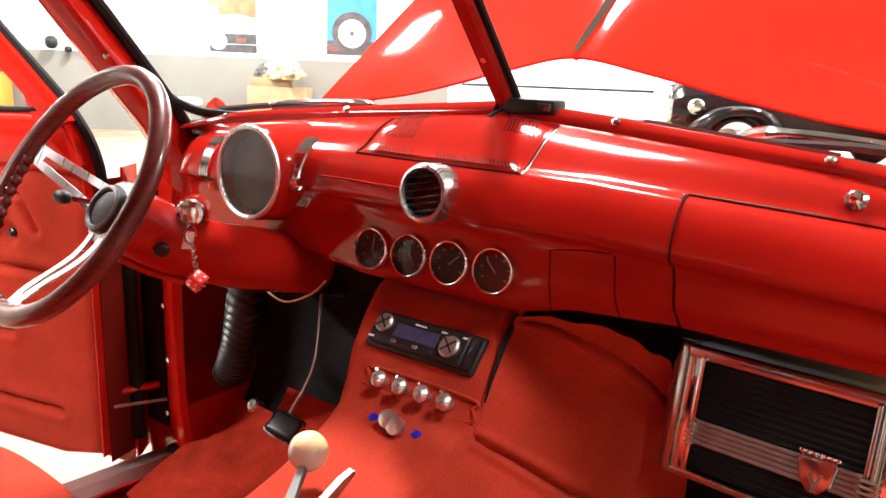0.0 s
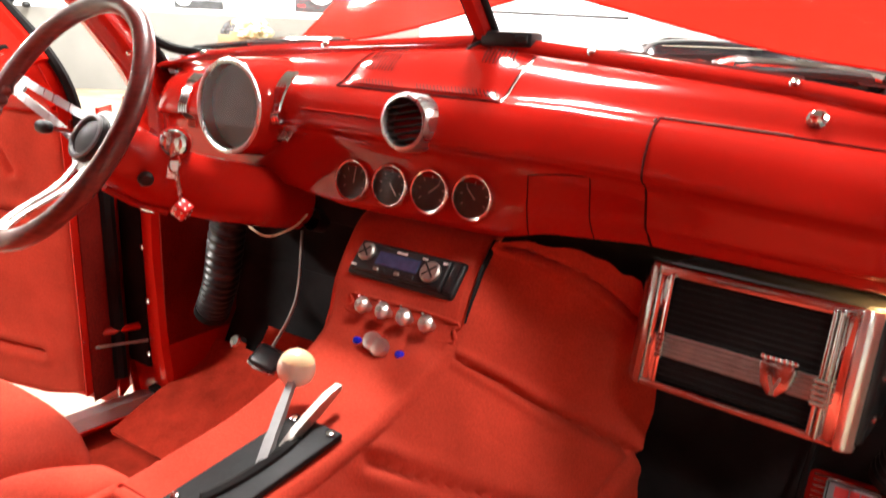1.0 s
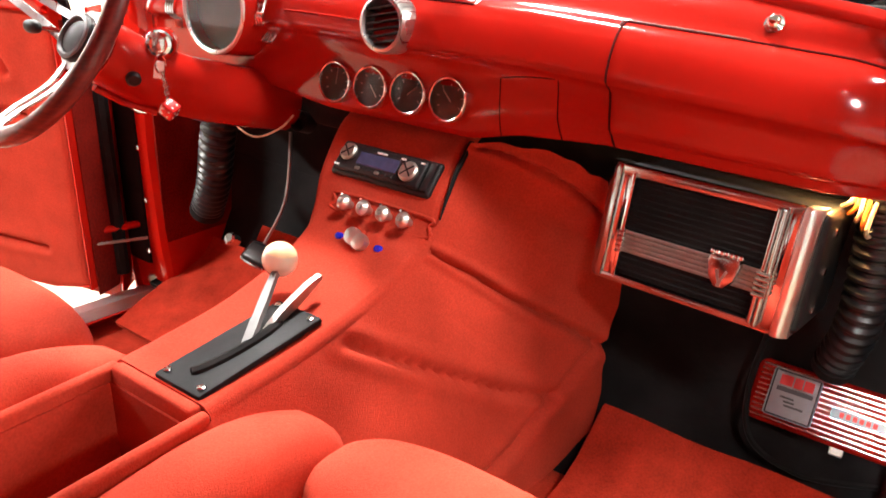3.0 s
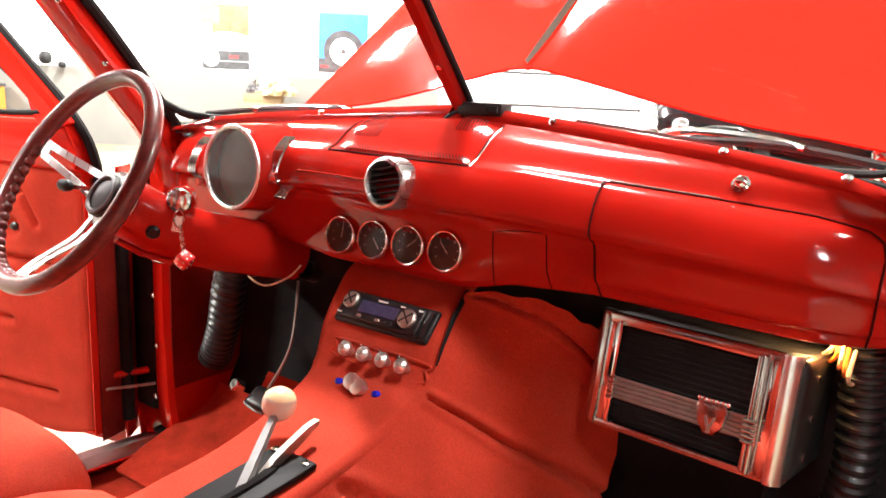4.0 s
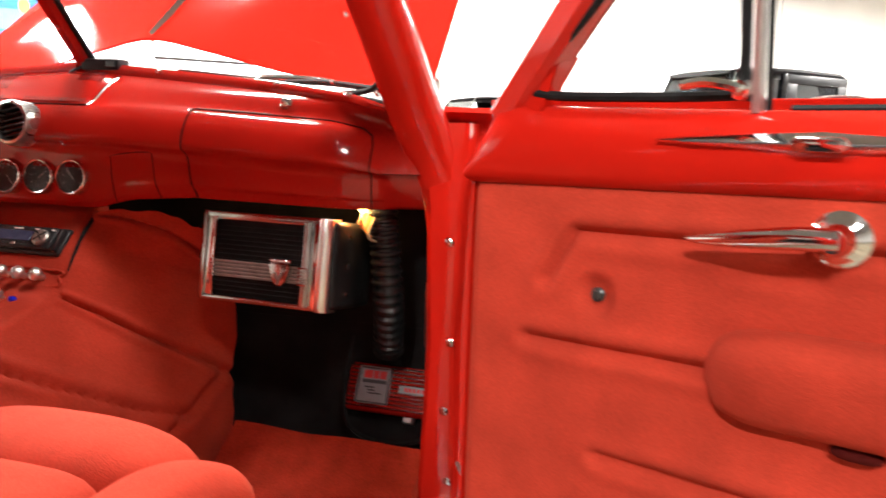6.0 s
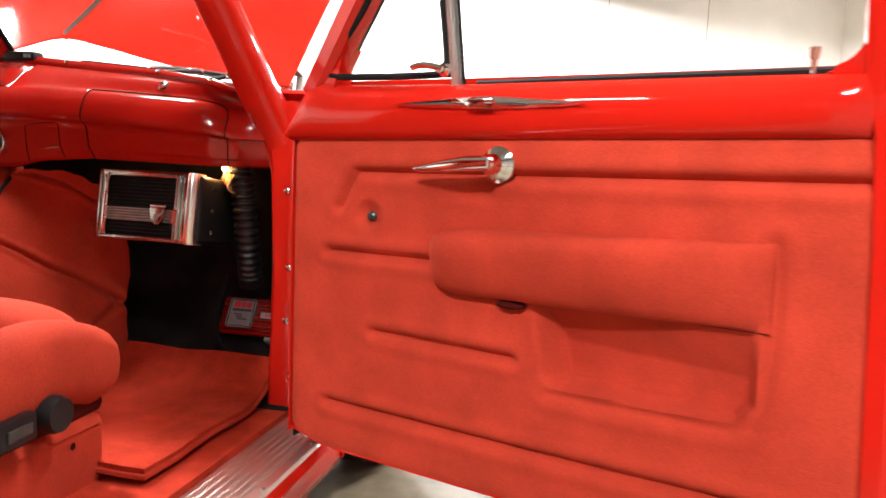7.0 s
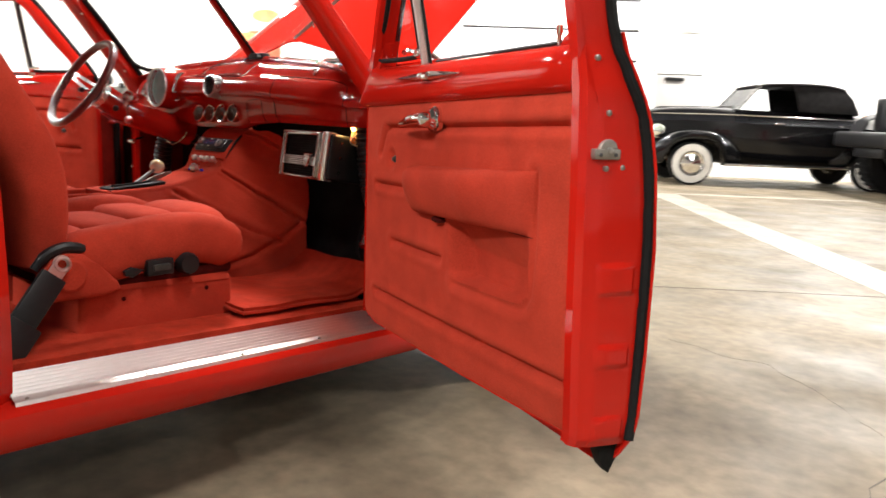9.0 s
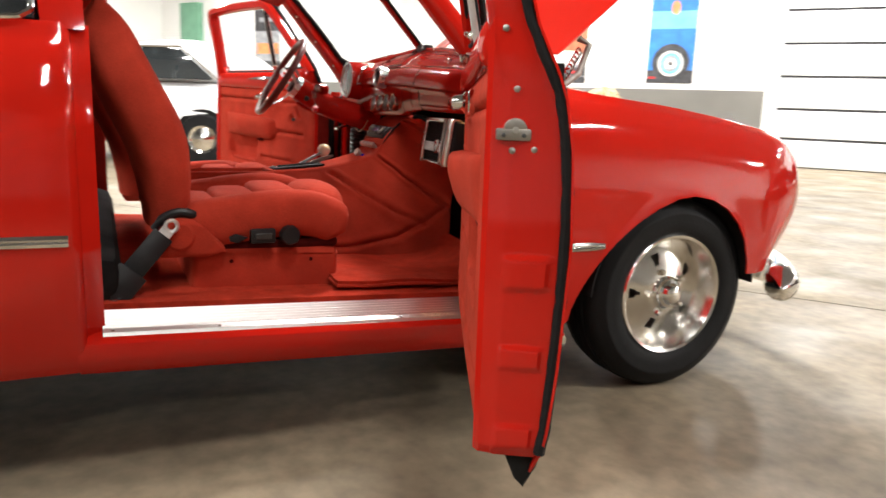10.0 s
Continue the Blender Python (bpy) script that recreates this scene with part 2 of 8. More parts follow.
def thick(bm, depth, crown=False):
    """Gives a sheet a thickness; crown: its highest face looks up and the thickness grows inwards."""
    bmesh.ops.recalc_face_normals(bm, faces=bm.faces)
    if crown and max(bm.faces, key=lambda f: f.calc_center_median().z).normal.z < 0:
        bmesh.ops.reverse_faces(bm, faces=bm.faces[:])
    bmesh.ops.solidify(bm, geom=bm.faces[:], thickness=depth)
    bmesh.ops.recalc_face_normals(bm, faces=bm.faces)
    return bm


def block(x0, x1, y0, y1, z0, z1, bevel=0.0, segments=2, m=None):
    bm = bmesh.new()
    bmesh.ops.create_cube(bm, size=1.0)
    bmesh.ops.transform(bm, verts=bm.verts, matrix=Matrix.LocRotScale(((x0 + x1) / 2, (y0 + y1) / 2, (z0 + z1) / 2), None, (abs(x1 - x0), abs(y1 - y0), abs(z1 - z0))))
    if bevel:
        bmesh.ops.bevel(bm, geom=bm.edges[:], offset=bevel, segments=segments, profile=0.5, affect="EDGES")
    if m is not None:
        bm.transform(m)
    return bm


def prism(outline, depth, m=None, bevel=0.0, segments=2):
    """An outline in the local xy plane, pulled up by depth along local z."""
    bm = bmesh.new()
    lo = [bm.verts.new((x, y, 0)) for x, y in outline]
    hi = [bm.verts.new((x, y, depth)) for x, y in outline]
    bm.faces.new(lo[::-1])
    top = bm.faces.new(hi)
    n = len(outline)
    for i in range(n):
        bm.faces.new((lo[i], lo[(i + 1) % n], hi[(i + 1) % n], hi[i]))
    if bevel:
        bmesh.ops.bevel(bm, geom=list(top.edges), offset=bevel, segments=segments, profile=0.5, affect="EDGES")
    bmesh.ops.recalc_face_normals(bm, faces=bm.faces)
    if m is not None:
        bm.transform(m)
    return bm


def tube(points, radius, seg=8, closed=False):
    pts = [Vector(p) for p in points]
    n = len(pts)
    rings, side = [], None
    for i, p in enumerate(pts):
        a = pts[(i - 1) % n] if closed or i else p
        b = pts[(i + 1) % n] if closed or i < n - 1 else p
        d = (b - a).normalized()
        if side is None:
            side = d.orthogonal().normalized()
        side = (side - d * side.dot(d)).normalized()
        up = d.cross(side)
        r = radius[i] if isinstance(radius, (list, tuple)) else radius
        rings.append([p + (side * math.cos(t) + up * math.sin(t)) * r for t in (2 * math.pi * k / seg for k in range(seg))])
    if closed:
        rings.append(rings[0])
        bm = grid_mesh(rings, True)
        bmesh.ops.remove_doubles(bm, verts=bm.verts, dist=1e-6)
        bmesh.ops.recalc_face_normals(bm, faces=bm.faces)
        return bm
    return loft(rings)


def curve_through(points, steps=6, closed=False):
    """Smooth points through a few."""
    pts = [Vector(p) for p in points]
    n = len(pts)
    out = []
    for i in range(n if closed else n - 1):
        p0 = pts[(i - 1) % n] if closed or i else pts[0]
        p1, p2 = pts[i], pts[(i + 1) % n]
        p3 = pts[(i + 2) % n] if closed or i < n - 2 else pts[-1]
        for k in range(steps):
            t = k / steps
            out.append(0.5 * ((2 * p1) + (p2 - p0) * t + (2 * p0 - 5 * p1 + 4 * p2 - p3) * t * t + (3 * p1 - p0 - 3 * p2 + p3) * t ** 3))
    if not closed:
        out.append(pts[-1])
    return out


def lathe(profile, m=None, seg=32, squash=1.0):
    """A profile of (radius, height) turned round local z."""
    rings = [[(r * math.cos(t), r * math.sin(t) * squash, h) for t in (2 * math.pi * k / seg for k in range(seg))] for r, h in profile]
    bm = loft(rings, caps=False)
    if m is not None:
        bm.transform(m)
    return bm


def ring(r, thickness, m, seg=40, tseg=8, flat=1.0):
    bm = tube([(r * math.cos(2 * math.pi * k / seg), r * math.sin(2 * math.pi * k / seg), 0) for k in range(seg)], thickness, tseg, True)
    bmesh.ops.scale(bm, vec=(1, 1, flat), verts=bm.verts)
    bm.transform(m)
    return bm


def pillow(cx, cy, cz, sx, sy, sz, power=3.0, seg=28, rows=14, m=None):
    """A rounded cushion: a superellipsoid of the given full sizes."""
    def sp(v, e):
        return math.copysign(abs(v) ** e, v)
    e = 2.0 / power
    rings = []
    for i in range(rows + 1):
        b = -math.pi / 2 + math.pi * i / rows
        rings.append([(sx / 2 * sp(math.cos(b), e) * sp(math.cos(a), e), sy / 2 * sp(math.cos(b), e) * sp(math.sin(a), e), sz / 2 * sp(math.sin(b), e))
                      for a in (2 * math.pi * k / seg for k in range(seg))])
    bm = grid_mesh(rings, True)
    bmesh.ops.remove_doubles(bm, verts=bm.verts, dist=1e-5)
    bmesh.ops.recalc_face_normals(bm, faces=bm.faces)
    bm.transform((Matrix.Translation((cx, cy, cz)) if m is None else Matrix.Translation((cx, cy, cz)) @ m))
    return bm


def joined(*parts):
    out = bmesh.new()
    for b in parts:
        me = bpy.data.meshes.new("tmp")
        b.to_mesh(me)
        out.from_mesh(me)
        bpy.data.meshes.remove(me)
        b.free()
    return out


def axis_pose(at, z, x=(1, 0, 0)):
    """A pose at a place whose local z points along z."""
    z = Vector(z).normalized()
    x = Vector(x)
    if abs(x.normalized().dot(z)) > 0.999:
        x = Vector((0, 1, 0))
    x = (x - z * x.dot(z)).normalized()
    y = z.cross(x)
    m = Matrix((x, y, z)).transposed().to_4x4()
    m.translation = at
    return m


def thing(name, at, label, category, group="", kind=""):
    ob = new(name)
    ob.empty_display_size = 0.1
    ob.location = at
    return tagged(ob, label, category, group, kind)


def base_of(ob):
    p = Vector((0, 0, 0))
    while ob is not None:
        p += ob.location
        ob = ob.parent
    return p


def part(name, bm, mat, parent=None, label="", angle=35, kind=""):
    """Links a bmesh, built in place, as one mesh under a thing or a part."""
    me = bpy.data.meshes.new(name)
    if parent is not None:
        bm.transform(Matrix.Translation(-base_of(parent)))
    bm.to_mesh(me)
    bm.free()
    me.materials.append(mat)
    me.shade_smooth()
    me.set_sharp_from_angle(angle=radians(angle))
    ob = new(name, me)
    if parent is not None:
        ob.parent = parent
    return tagged(ob, label, kind=kind)


def solo(name, bm, mat, label, category, group="", kind="", angle=35):
    """A top-level thing of one mesh."""
    return tagged(part(name, bm, mat, None, "", angle), label, category, group, kind)


def mirrored(bm, flip):
    if flip:
        bmesh.ops.scale(bm, vec=(-1, 1, 1), verts=bm.verts)
        bmesh.ops.reverse_faces(bm, faces=bm.faces)
    return bm


def lerp(a, b, t):
    return a + (b - a) * t


def table_at(table, v):
    """Reads a table of (v, value...) rows by straight lines between them."""
    if v <= table[0][0]:
        return table[0][1:]
    for lo, hi in zip(table, table[1:]):
        if v <= hi[0]:
            t = (v - lo[0]) / (hi[0] - lo[0])
            return tuple(lerp(a, b, t) for a, b in zip(lo[1:], hi[1:]))
    return table[-1][1:]


# ---- the hall ----
WN = Vector((-math.sin(radians(37)), math.cos(radians(37)), 0))   # the poster wall's way out
WA = Vector((math.cos(radians(37)), math.sin(radians(37)), 0))    # along that wall
WD = 14.4


def on_wall(a, out, z):
    """A point a metres along the poster wall, out metres in front of it."""
    return WN * (WD - out) + WA * a + Vector((0, 0, z))


def wall_block(a0, a1, o0, o1, z0, z1, bevel=0.0):
    bm = block(a0, a1, o0, o1, z0, z1, bevel)
    m = Matrix((WA, -WN, Vector((0, 0, 1)))).transposed().to_4x4()
    m.translation = WN * WD
    bm.transform(m)
    bmesh.ops.recalc_face_normals(bm, faces=bm.faces)
    return bm


A0, A1, O1 = -16.0, 22.0, 30.0     # the hall along the wall and away from it
solo("floor", wall_block(A0 - 0.3, A1 + 0.3, -0.3, O1 + 0.3, -0.2, 0.0), CONCRETE, "smooth stained grey-brown concrete workshop floor", "floor", kind="structure")
solo("wall_north", wall_block(A0, A1, -0.3, 0.0, 0.0, CEILING), WALL_WHITE, "white painted workshop wall hung with posters", "wall", kind="structure")
solo("wall_south", wall_block(A0, A1, O1, O1 + 0.3, 0.0, CEILING), WALL_WHITE, "white painted workshop wall", "wall", kind="structure")
solo("wall_west", wall_block(A0 - 0.3, A0, -0.3, O1 + 0.3, 0.0, CEILING), WALL_WHITE, "white painted workshop wall", "wall", kind="structure")
solo("wall_east", wall_block(A1, A1 + 0.3, -0.3, O1 + 0.3, 0.0, CEILING), WALL_WHITE, "white painted workshop wall", "wall", kind="structure")
solo("ceiling", wall_block(A0 - 0.3, A1 + 0.3, -0.3, O1 + 0.3, CEILING, CEILING + 0.2), CEIL, "grey painted ceiling deck", "ceiling", kind="structure")


def along(p):
    return Vector(p).dot(WA)


# grey dado between the posters and the floor, up to the sectional door
DADO_END = along((-8.0, 11.95, 0)) + 0.05
solo("wall_dado", wall_block(A0, DADO_END, 0.0, 0.012, 0.0, 1.46), WALL_GREY, "grey painted lower band of the workshop wall", "wall", kind="structure")


def sectional_door(a0, a1, top, kind_label):
    t = thing("garage_door", on_wall((a0 + a1) / 2, 0.0, 0.0), kind_label, "garage door", kind="structure")
    z = 0.02
    for h in (0.56, 0.57, 0.62, 0.62, 0.62, 0.62):
        part("panel", wall_block(a0, a1, 0.008, 0.05, z, z + h - 0.050, 0.004), DOOR_WHITE, t)
        z += h
    part("joint_backing", wall_block(a0, a1, 0.002, 0.008, 0.0, z), SLAB_DARK, t, "dark gaps between the door panels")
    for a in (a0 - 0.05, a1):
        part("track", wall_block(a, a + 0.05, 0.0, 0.09, 0.0, z + 0.1, 0.006), DOOR_WHITE, t)


sectional_door(DADO_END + 0.25, DADO_END + 4.0, 3.7, "white sectional garage door with dark panel joints")

# grey steel door with a light frame, further along the wall
ga = along((-3.9, 15.0, 0)) - 0.15
t = thing("door_1", on_wall(ga, 0.0, 0), "closed grey steel personnel door in the white wall", "door", kind="structure")
part("door_leaf", wall_block(ga - 0.48, ga + 0.48, 0.0, 0.05, 0.0, 2.12, 0.004), DOOR_GREY, t)
part("door_frame", joined(wall_block(ga - 0.56, ga - 0.49, 0.0, 0.07, 0, 2.26, 0.004), wall_block(ga + 0.49, ga + 0.56, 0.0, 0.07, 0, 2.26, 0.004), wall_block(ga - 0.56, ga + 0.56, 0.0, 0.07, 2.135, 2.27, 0.004)), DOOR_WHITE, t)
part("door_closer", wall_block(ga - 0.3, ga + 0.1, 0.05, 0.1, 2.0, 2.06, 0.005), BLACK_PLASTIC, t)
part("door_handle", wall_block(ga - 0.42, ga - 0.3, 0.05, 0.1, 1.0, 1.04, 0.008), CHROME, t)

# joints between the white wall sheets
for a in (6.2, 9.6, 13.0, 16.4):
    part("wall_joint", wall_block(a, a + 0.02, 0.0, 0.006, 0.0, CEILING), DOOR_GREY, None, kind="structure")

# exit sign on the white wall
es = thing("exit_sign", on_wall(5.94, 0.0, 3.0), "white exit sign with red letters on the wall", "exit sign")
part("housing", wall_block(5.72, 6.16, 0.002, 0.05, 3.00, 3.24, 0.01), DOOR_WHITE, es)
word = bpy.data.curves.new("word", "FONT")
word.body, word.size, word.extrude, word.align_x = "EXIT", 0.20, 0.002, "CENTER"
word.materials.append(EXIT_RED)
letters = new("word", word)
letters.matrix_world = axis_pose(on_wall(5.94, 0.054, 3.05) - on_wall(5.94, 0.0, 3.0), -WN, WA)
letters.parent = es
# black camera on the wall by the far posters
wc = thing("wall_camera", on_wall(-6.65, 0.0, 1.60), "small black camera on a bracket on the wall", "camera")
part("camera_body", pillow(*on_wall(-6.65, 0.16, 1.60), 0.22, 0.22, 0.24, 2.4, 18, 10), BLACK_PLASTIC, wc)
part("bracket", wall_block(-6.68, -6.62, 0.012, 0.12, 1.56, 1.62, 0.01), BLACK_PLASTIC, wc)
part("second_lamp", pillow(*on_wall(-6.35, 0.14, 1.48), 0.14, 0.14, 0.12, 2.4, 14, 8), BLACK_PLASTIC, wc)
ob_ = thing("tool_case", on_wall(-7.73, 0.30, 0.0), "orange plastic tool case by the grey wall", "case")
part("case_body", wall_block(-7.98, -7.48, 0.10, 0.45, 0.0, 1.02, 0.02), ORANGE_WIRE, ob_)
part("lid", wall_block(-8.0, -7.46, 0.08, 0.47, 1.02, 1.08, 0.02), POSTER_DARK, ob_)


# ---- posters ----
def poster(a, z0, w, h, blocks, label):
    t = thing("poster", on_wall(a + w / 2, 0.0, z0), label, "poster", "posters on the wall")
    part("paper", wall_block(a, a + w, 0.0, 0.006, z0, z0 + h), WHITE_PRINT, t)
    for k, (u0, u1, v0, v1, m) in enumerate(blocks):
        part("print", wall_block(a + u0 * w, a + u1 * w, 0.006, 0.007 + 0.0004 * k, z0 + v0 * h, z0 + v1 * h), m, t)
    return t


def disc_print(t, a, z, r, mat, lift, tall=1.0):
    part("print", lathe([(r, 0), (r, 0.0005), (0, 0.0006)], axis_pose(on_wall(a, 0.0088 + 0.0007 * lift, z), -WN, WA), 30, tall), mat, t)


def wheel_print(t, a, z, r):
    for k, (q, mat) in enumerate(((1.0, POSTER_DARK), (0.84, WHITE_PRINT), (0.70, POSTER_SKY), (0.52, POSTER_GREY), (0.36, WHITE_PRINT), (0.14, POSTER_DARK))):
        disc_print(t, a, z, r * q, mat, k + 1)


pa = along((-11.66, 9.2, 0))
p = poster(pa, 1.55, 0.95, 2.0, [(0, 1, 0.0, 0.20, POSTER_GREY), (0.06, 1, 0.0, 0.07, POSTER_DARK), (0.30, 1.0, 0.08, 0.17, POSTER_DARK), (0.0, 1.0, 0.42, 1.0, POSTER_CREAM), (0.25, 1.0, 0.32, 0.60, POSTER_BROWN), (0.02, 0.40, 0.42, 0.58, POSTER_ORANGE), (0.60, 0.78, 0.105, 0.130, RED_PRINT)],
           "tall poster of a pale classic car on orange")
disc_print(p, pa + 0.52, 1.55 + 0.56, 0.40, WHITE_PRINT, 4, 0.34)
disc_print(p, pa + 0.62, 1.55 + 1.52, 0.30, POSTER_ORANGE, 3, 0.45)
disc_print(p, pa + 0.22, 1.55 + 0.20, 0.16, WHITE_PRINT, 2)
disc_print(p, pa + 0.22, 1.55 + 0.20, 0.11, POSTER_GREY, 3)
pb = along((-9.8, 10.6, 0)) - 0.05
p = poster(pb, 1.58, 0.95, 2.2, [(0, 1, 0.0, 1.0, POSTER_BLUE), (0, 1, 0.50, 0.66, POSTER_SKY), (0, 1, 0.80, 0.94, POSTER_SKY), (0, 1, 0.0, 0.12, POSTER_DARK), (0.05, 0.2, 0.04, 0.06, RED_PRINT)],
           "tall blue poster of a whitewall car wheel")
disc_print(p, pb + 0.50, 1.58 + 1.52, 0.09, POSTER_ORANGE, 2, 1.5)
disc_print(p, pb + 0.48, 1.58 + 0.42, 0.38, POSTER_DARK, 1)
wheel_print(p, pb + 0.48, 1.58 + 0.40, 0.31)
p = poster(-12.35, 1.55, 0.90, 2.0, [(0, 1, 0.0, 0.22, POSTER_DARK), (0.0, 1.0, 0.22, 0.62, POSTER_GREY), (0.1, 0.95, 0.32, 0.46, POSTER_ORANGE), (0.0, 1.0, 0.62, 1.0, POSTER_DARK), (0.2, 0.8, 0.74, 0.80, POSTER_GREY)],
           "tall grey poster of a dark classic car")


# ---- the red coupe: body ----
def sill_z(y):
    return 0.385 - 0.044 * y


def floor_z(y):
    return 0.437 - 0.045 * y


def screen_base(x):
    """Where the windscreen meets the dash, half way across x."""
    x = abs(x)
    return table_at([(0.0, 1.250, 1.193), (0.17, 1.238, 1.180), (0.45, 1.198, 1.156), (0.60, 1.165, 1.138), (0.70, 1.130, 1.120)], x)


car = thing("car", (0, 0.5, 0), "glossy red restored two-door coupe, doors open and hood raised", "car")


def smooth_at(table, v):
    """Reads a table of (v, value...) rows along a smooth curve."""
    i = max(0, min(len(table) - 2, sum(1 for r in table if r[0] <= v) - 1))
    p = [table[max(0, i - 1)], table[i], table[i + 1], table[min(len(table) - 1, i + 2)]]
    t = (v - p[1][0]) / (p[2][0] - p[1][0])
    return tuple(0.5 * (2 * b + (c - a) * t + (2 * a - 5 * b + 4 * c - d) * t * t + (3 * b - a - 3 * c + d) * t ** 3) for a, b, c, d in zip(*[r[1:] for r in p]))


def fender_sheet():
    arch_y, arch_z, arch_b = 1.828, 0.335, 0.366
    cols = []
    ytops = [1.165, 1.25, 1.32, 1.36, 1.384, 1.3905, 1.395, 1.405, 1.425, 1.45, 1.48, 1.51, 1.54, 1.58, 1.63, 1.70, 1.78, 1.86, 1.94, 2.01, 2.07, 2.11, 2.14, 2.154, 2.159, 2.161, 2.18, 2.22, 2.27, 2.32, 2.37, 2.41, 2.44, 2.47, 2.49, 2.50]
    side = [(-0.10, 0.78), (0.0, 0.815), (0.05, 0.862), (0.12, 0.900), (0.22, 0.926), (0.36, 0.941), (0.52, 0.944), (0.75, 0.938), (1.0, 0.915), (1.1, 0.90)]
    tops = [(1.16, 1.052), (1.42, 1.040), (1.83, 1.000), (2.1, 0.962), (2.3, 0.925), (2.39, 0.905), (2.44, 0.875), (2.50, 0.80)]
    for yt in ytops:
        yb = yt if yt <= 2.16 else 2.16 + (yt - 2.16) * 0.34
        zt = table_at(tops, yt)[0]
        k = (yb - arch_y) / (0.325 if yb > arch_y else 0.445)
        bend = 2.2 if yb > arch_y else 1.75
        zb = arch_z + arch_b * max(0.0, 1 - abs(k) ** bend) ** (1 / bend) if abs(k) < 1 else (0.275 if yb < arch_y else 0.405)
        zb -= 0.055 * max(0.0, min(1.0, -k)) if abs(k) < 1 else 0.0
        nose = max(0.0, (yt - 2.15) / 0.32)
        col = []
        far = 1.16 if yt > 2.15 else 1.0
        y0 = 2.15 + (yt - 2.15) * far
        for x, dz in ((0.60, -0.032), (0.65, -0.014), (0.71, -0.003), (0.77, 0.001)):
            col.append((x - 0.10 * nose ** 2.2, y0, zt + dz))
        for i in range(27):
            z = zt - (zt - zb) * (i / 26) ** 1.5
            u = (zt - z) / (zt - 0.30)
            x = smooth_at(side, min(u, 1.0))[0] - 0.10 * nose ** 2.2
            flare = 0.006 * math.exp(-(z - zb) / 0.02) if abs(k) < 1 else 0.0
            col.append((x + flare, y0 + (yb - yt) * u + 0.02 * nose * math.sin(math.pi * min(1, u * 1.4)), z - 0.004 * math.exp(-(u / 0.03) ** 2)))
        cols.append(col)
    last = cols[-1]
    for pull in (0.35, 0.7, 1.0):
        cols.append([(lerp(x, 0.60, pull * 0.95), y - 0.03 * pull * pull, z) for x, y, z in last])
    return grid_mesh(cols)


def quarter_sheet():
    side = [(0.0, 0.885, 0.285), (0.10, 0.915, 0.325), (0.25, 0.938, 0.46), (0.42, 0.945, 0.64), (0.58, 0.938, 0.80), (0.74, 0.918, 0.95), (0.88, 0.885, 1.07), (1.0, 0.845, 1.135)]
    cols = []
    for y, cut, dx in ((-2.32, 0.30, -0.16), (-2.25, 0.32, -0.09), (-2.1, 0.30, -0.04), (-1.9, 0.12, -0.02), (-1.7, 0.02, -0.01), (-1.4, 0.0, 0), (-1.0, 0.0, 0), (-0.6, 0.0, 0), (-0.3, 0.0, 0), (-0.1, 0.0, 0), (-0.05, 0.0, 0), (-0.038, 0, -0.004), (-0.030, 0.0, -0.014), (-0.028, 0.0, -0.035), (-0.012, 0.0, -0.05), (0.012, 0.0, -0.062)):
        col = []
        for i in range(25):
            q = i / 24
            x, z = table_at(side, q)
            col.append((x + dx, y, z + cut * (1 - q) ** 2 - 0.02 * y * 0))
        cols.append(col)
    return grid_mesh(cols)


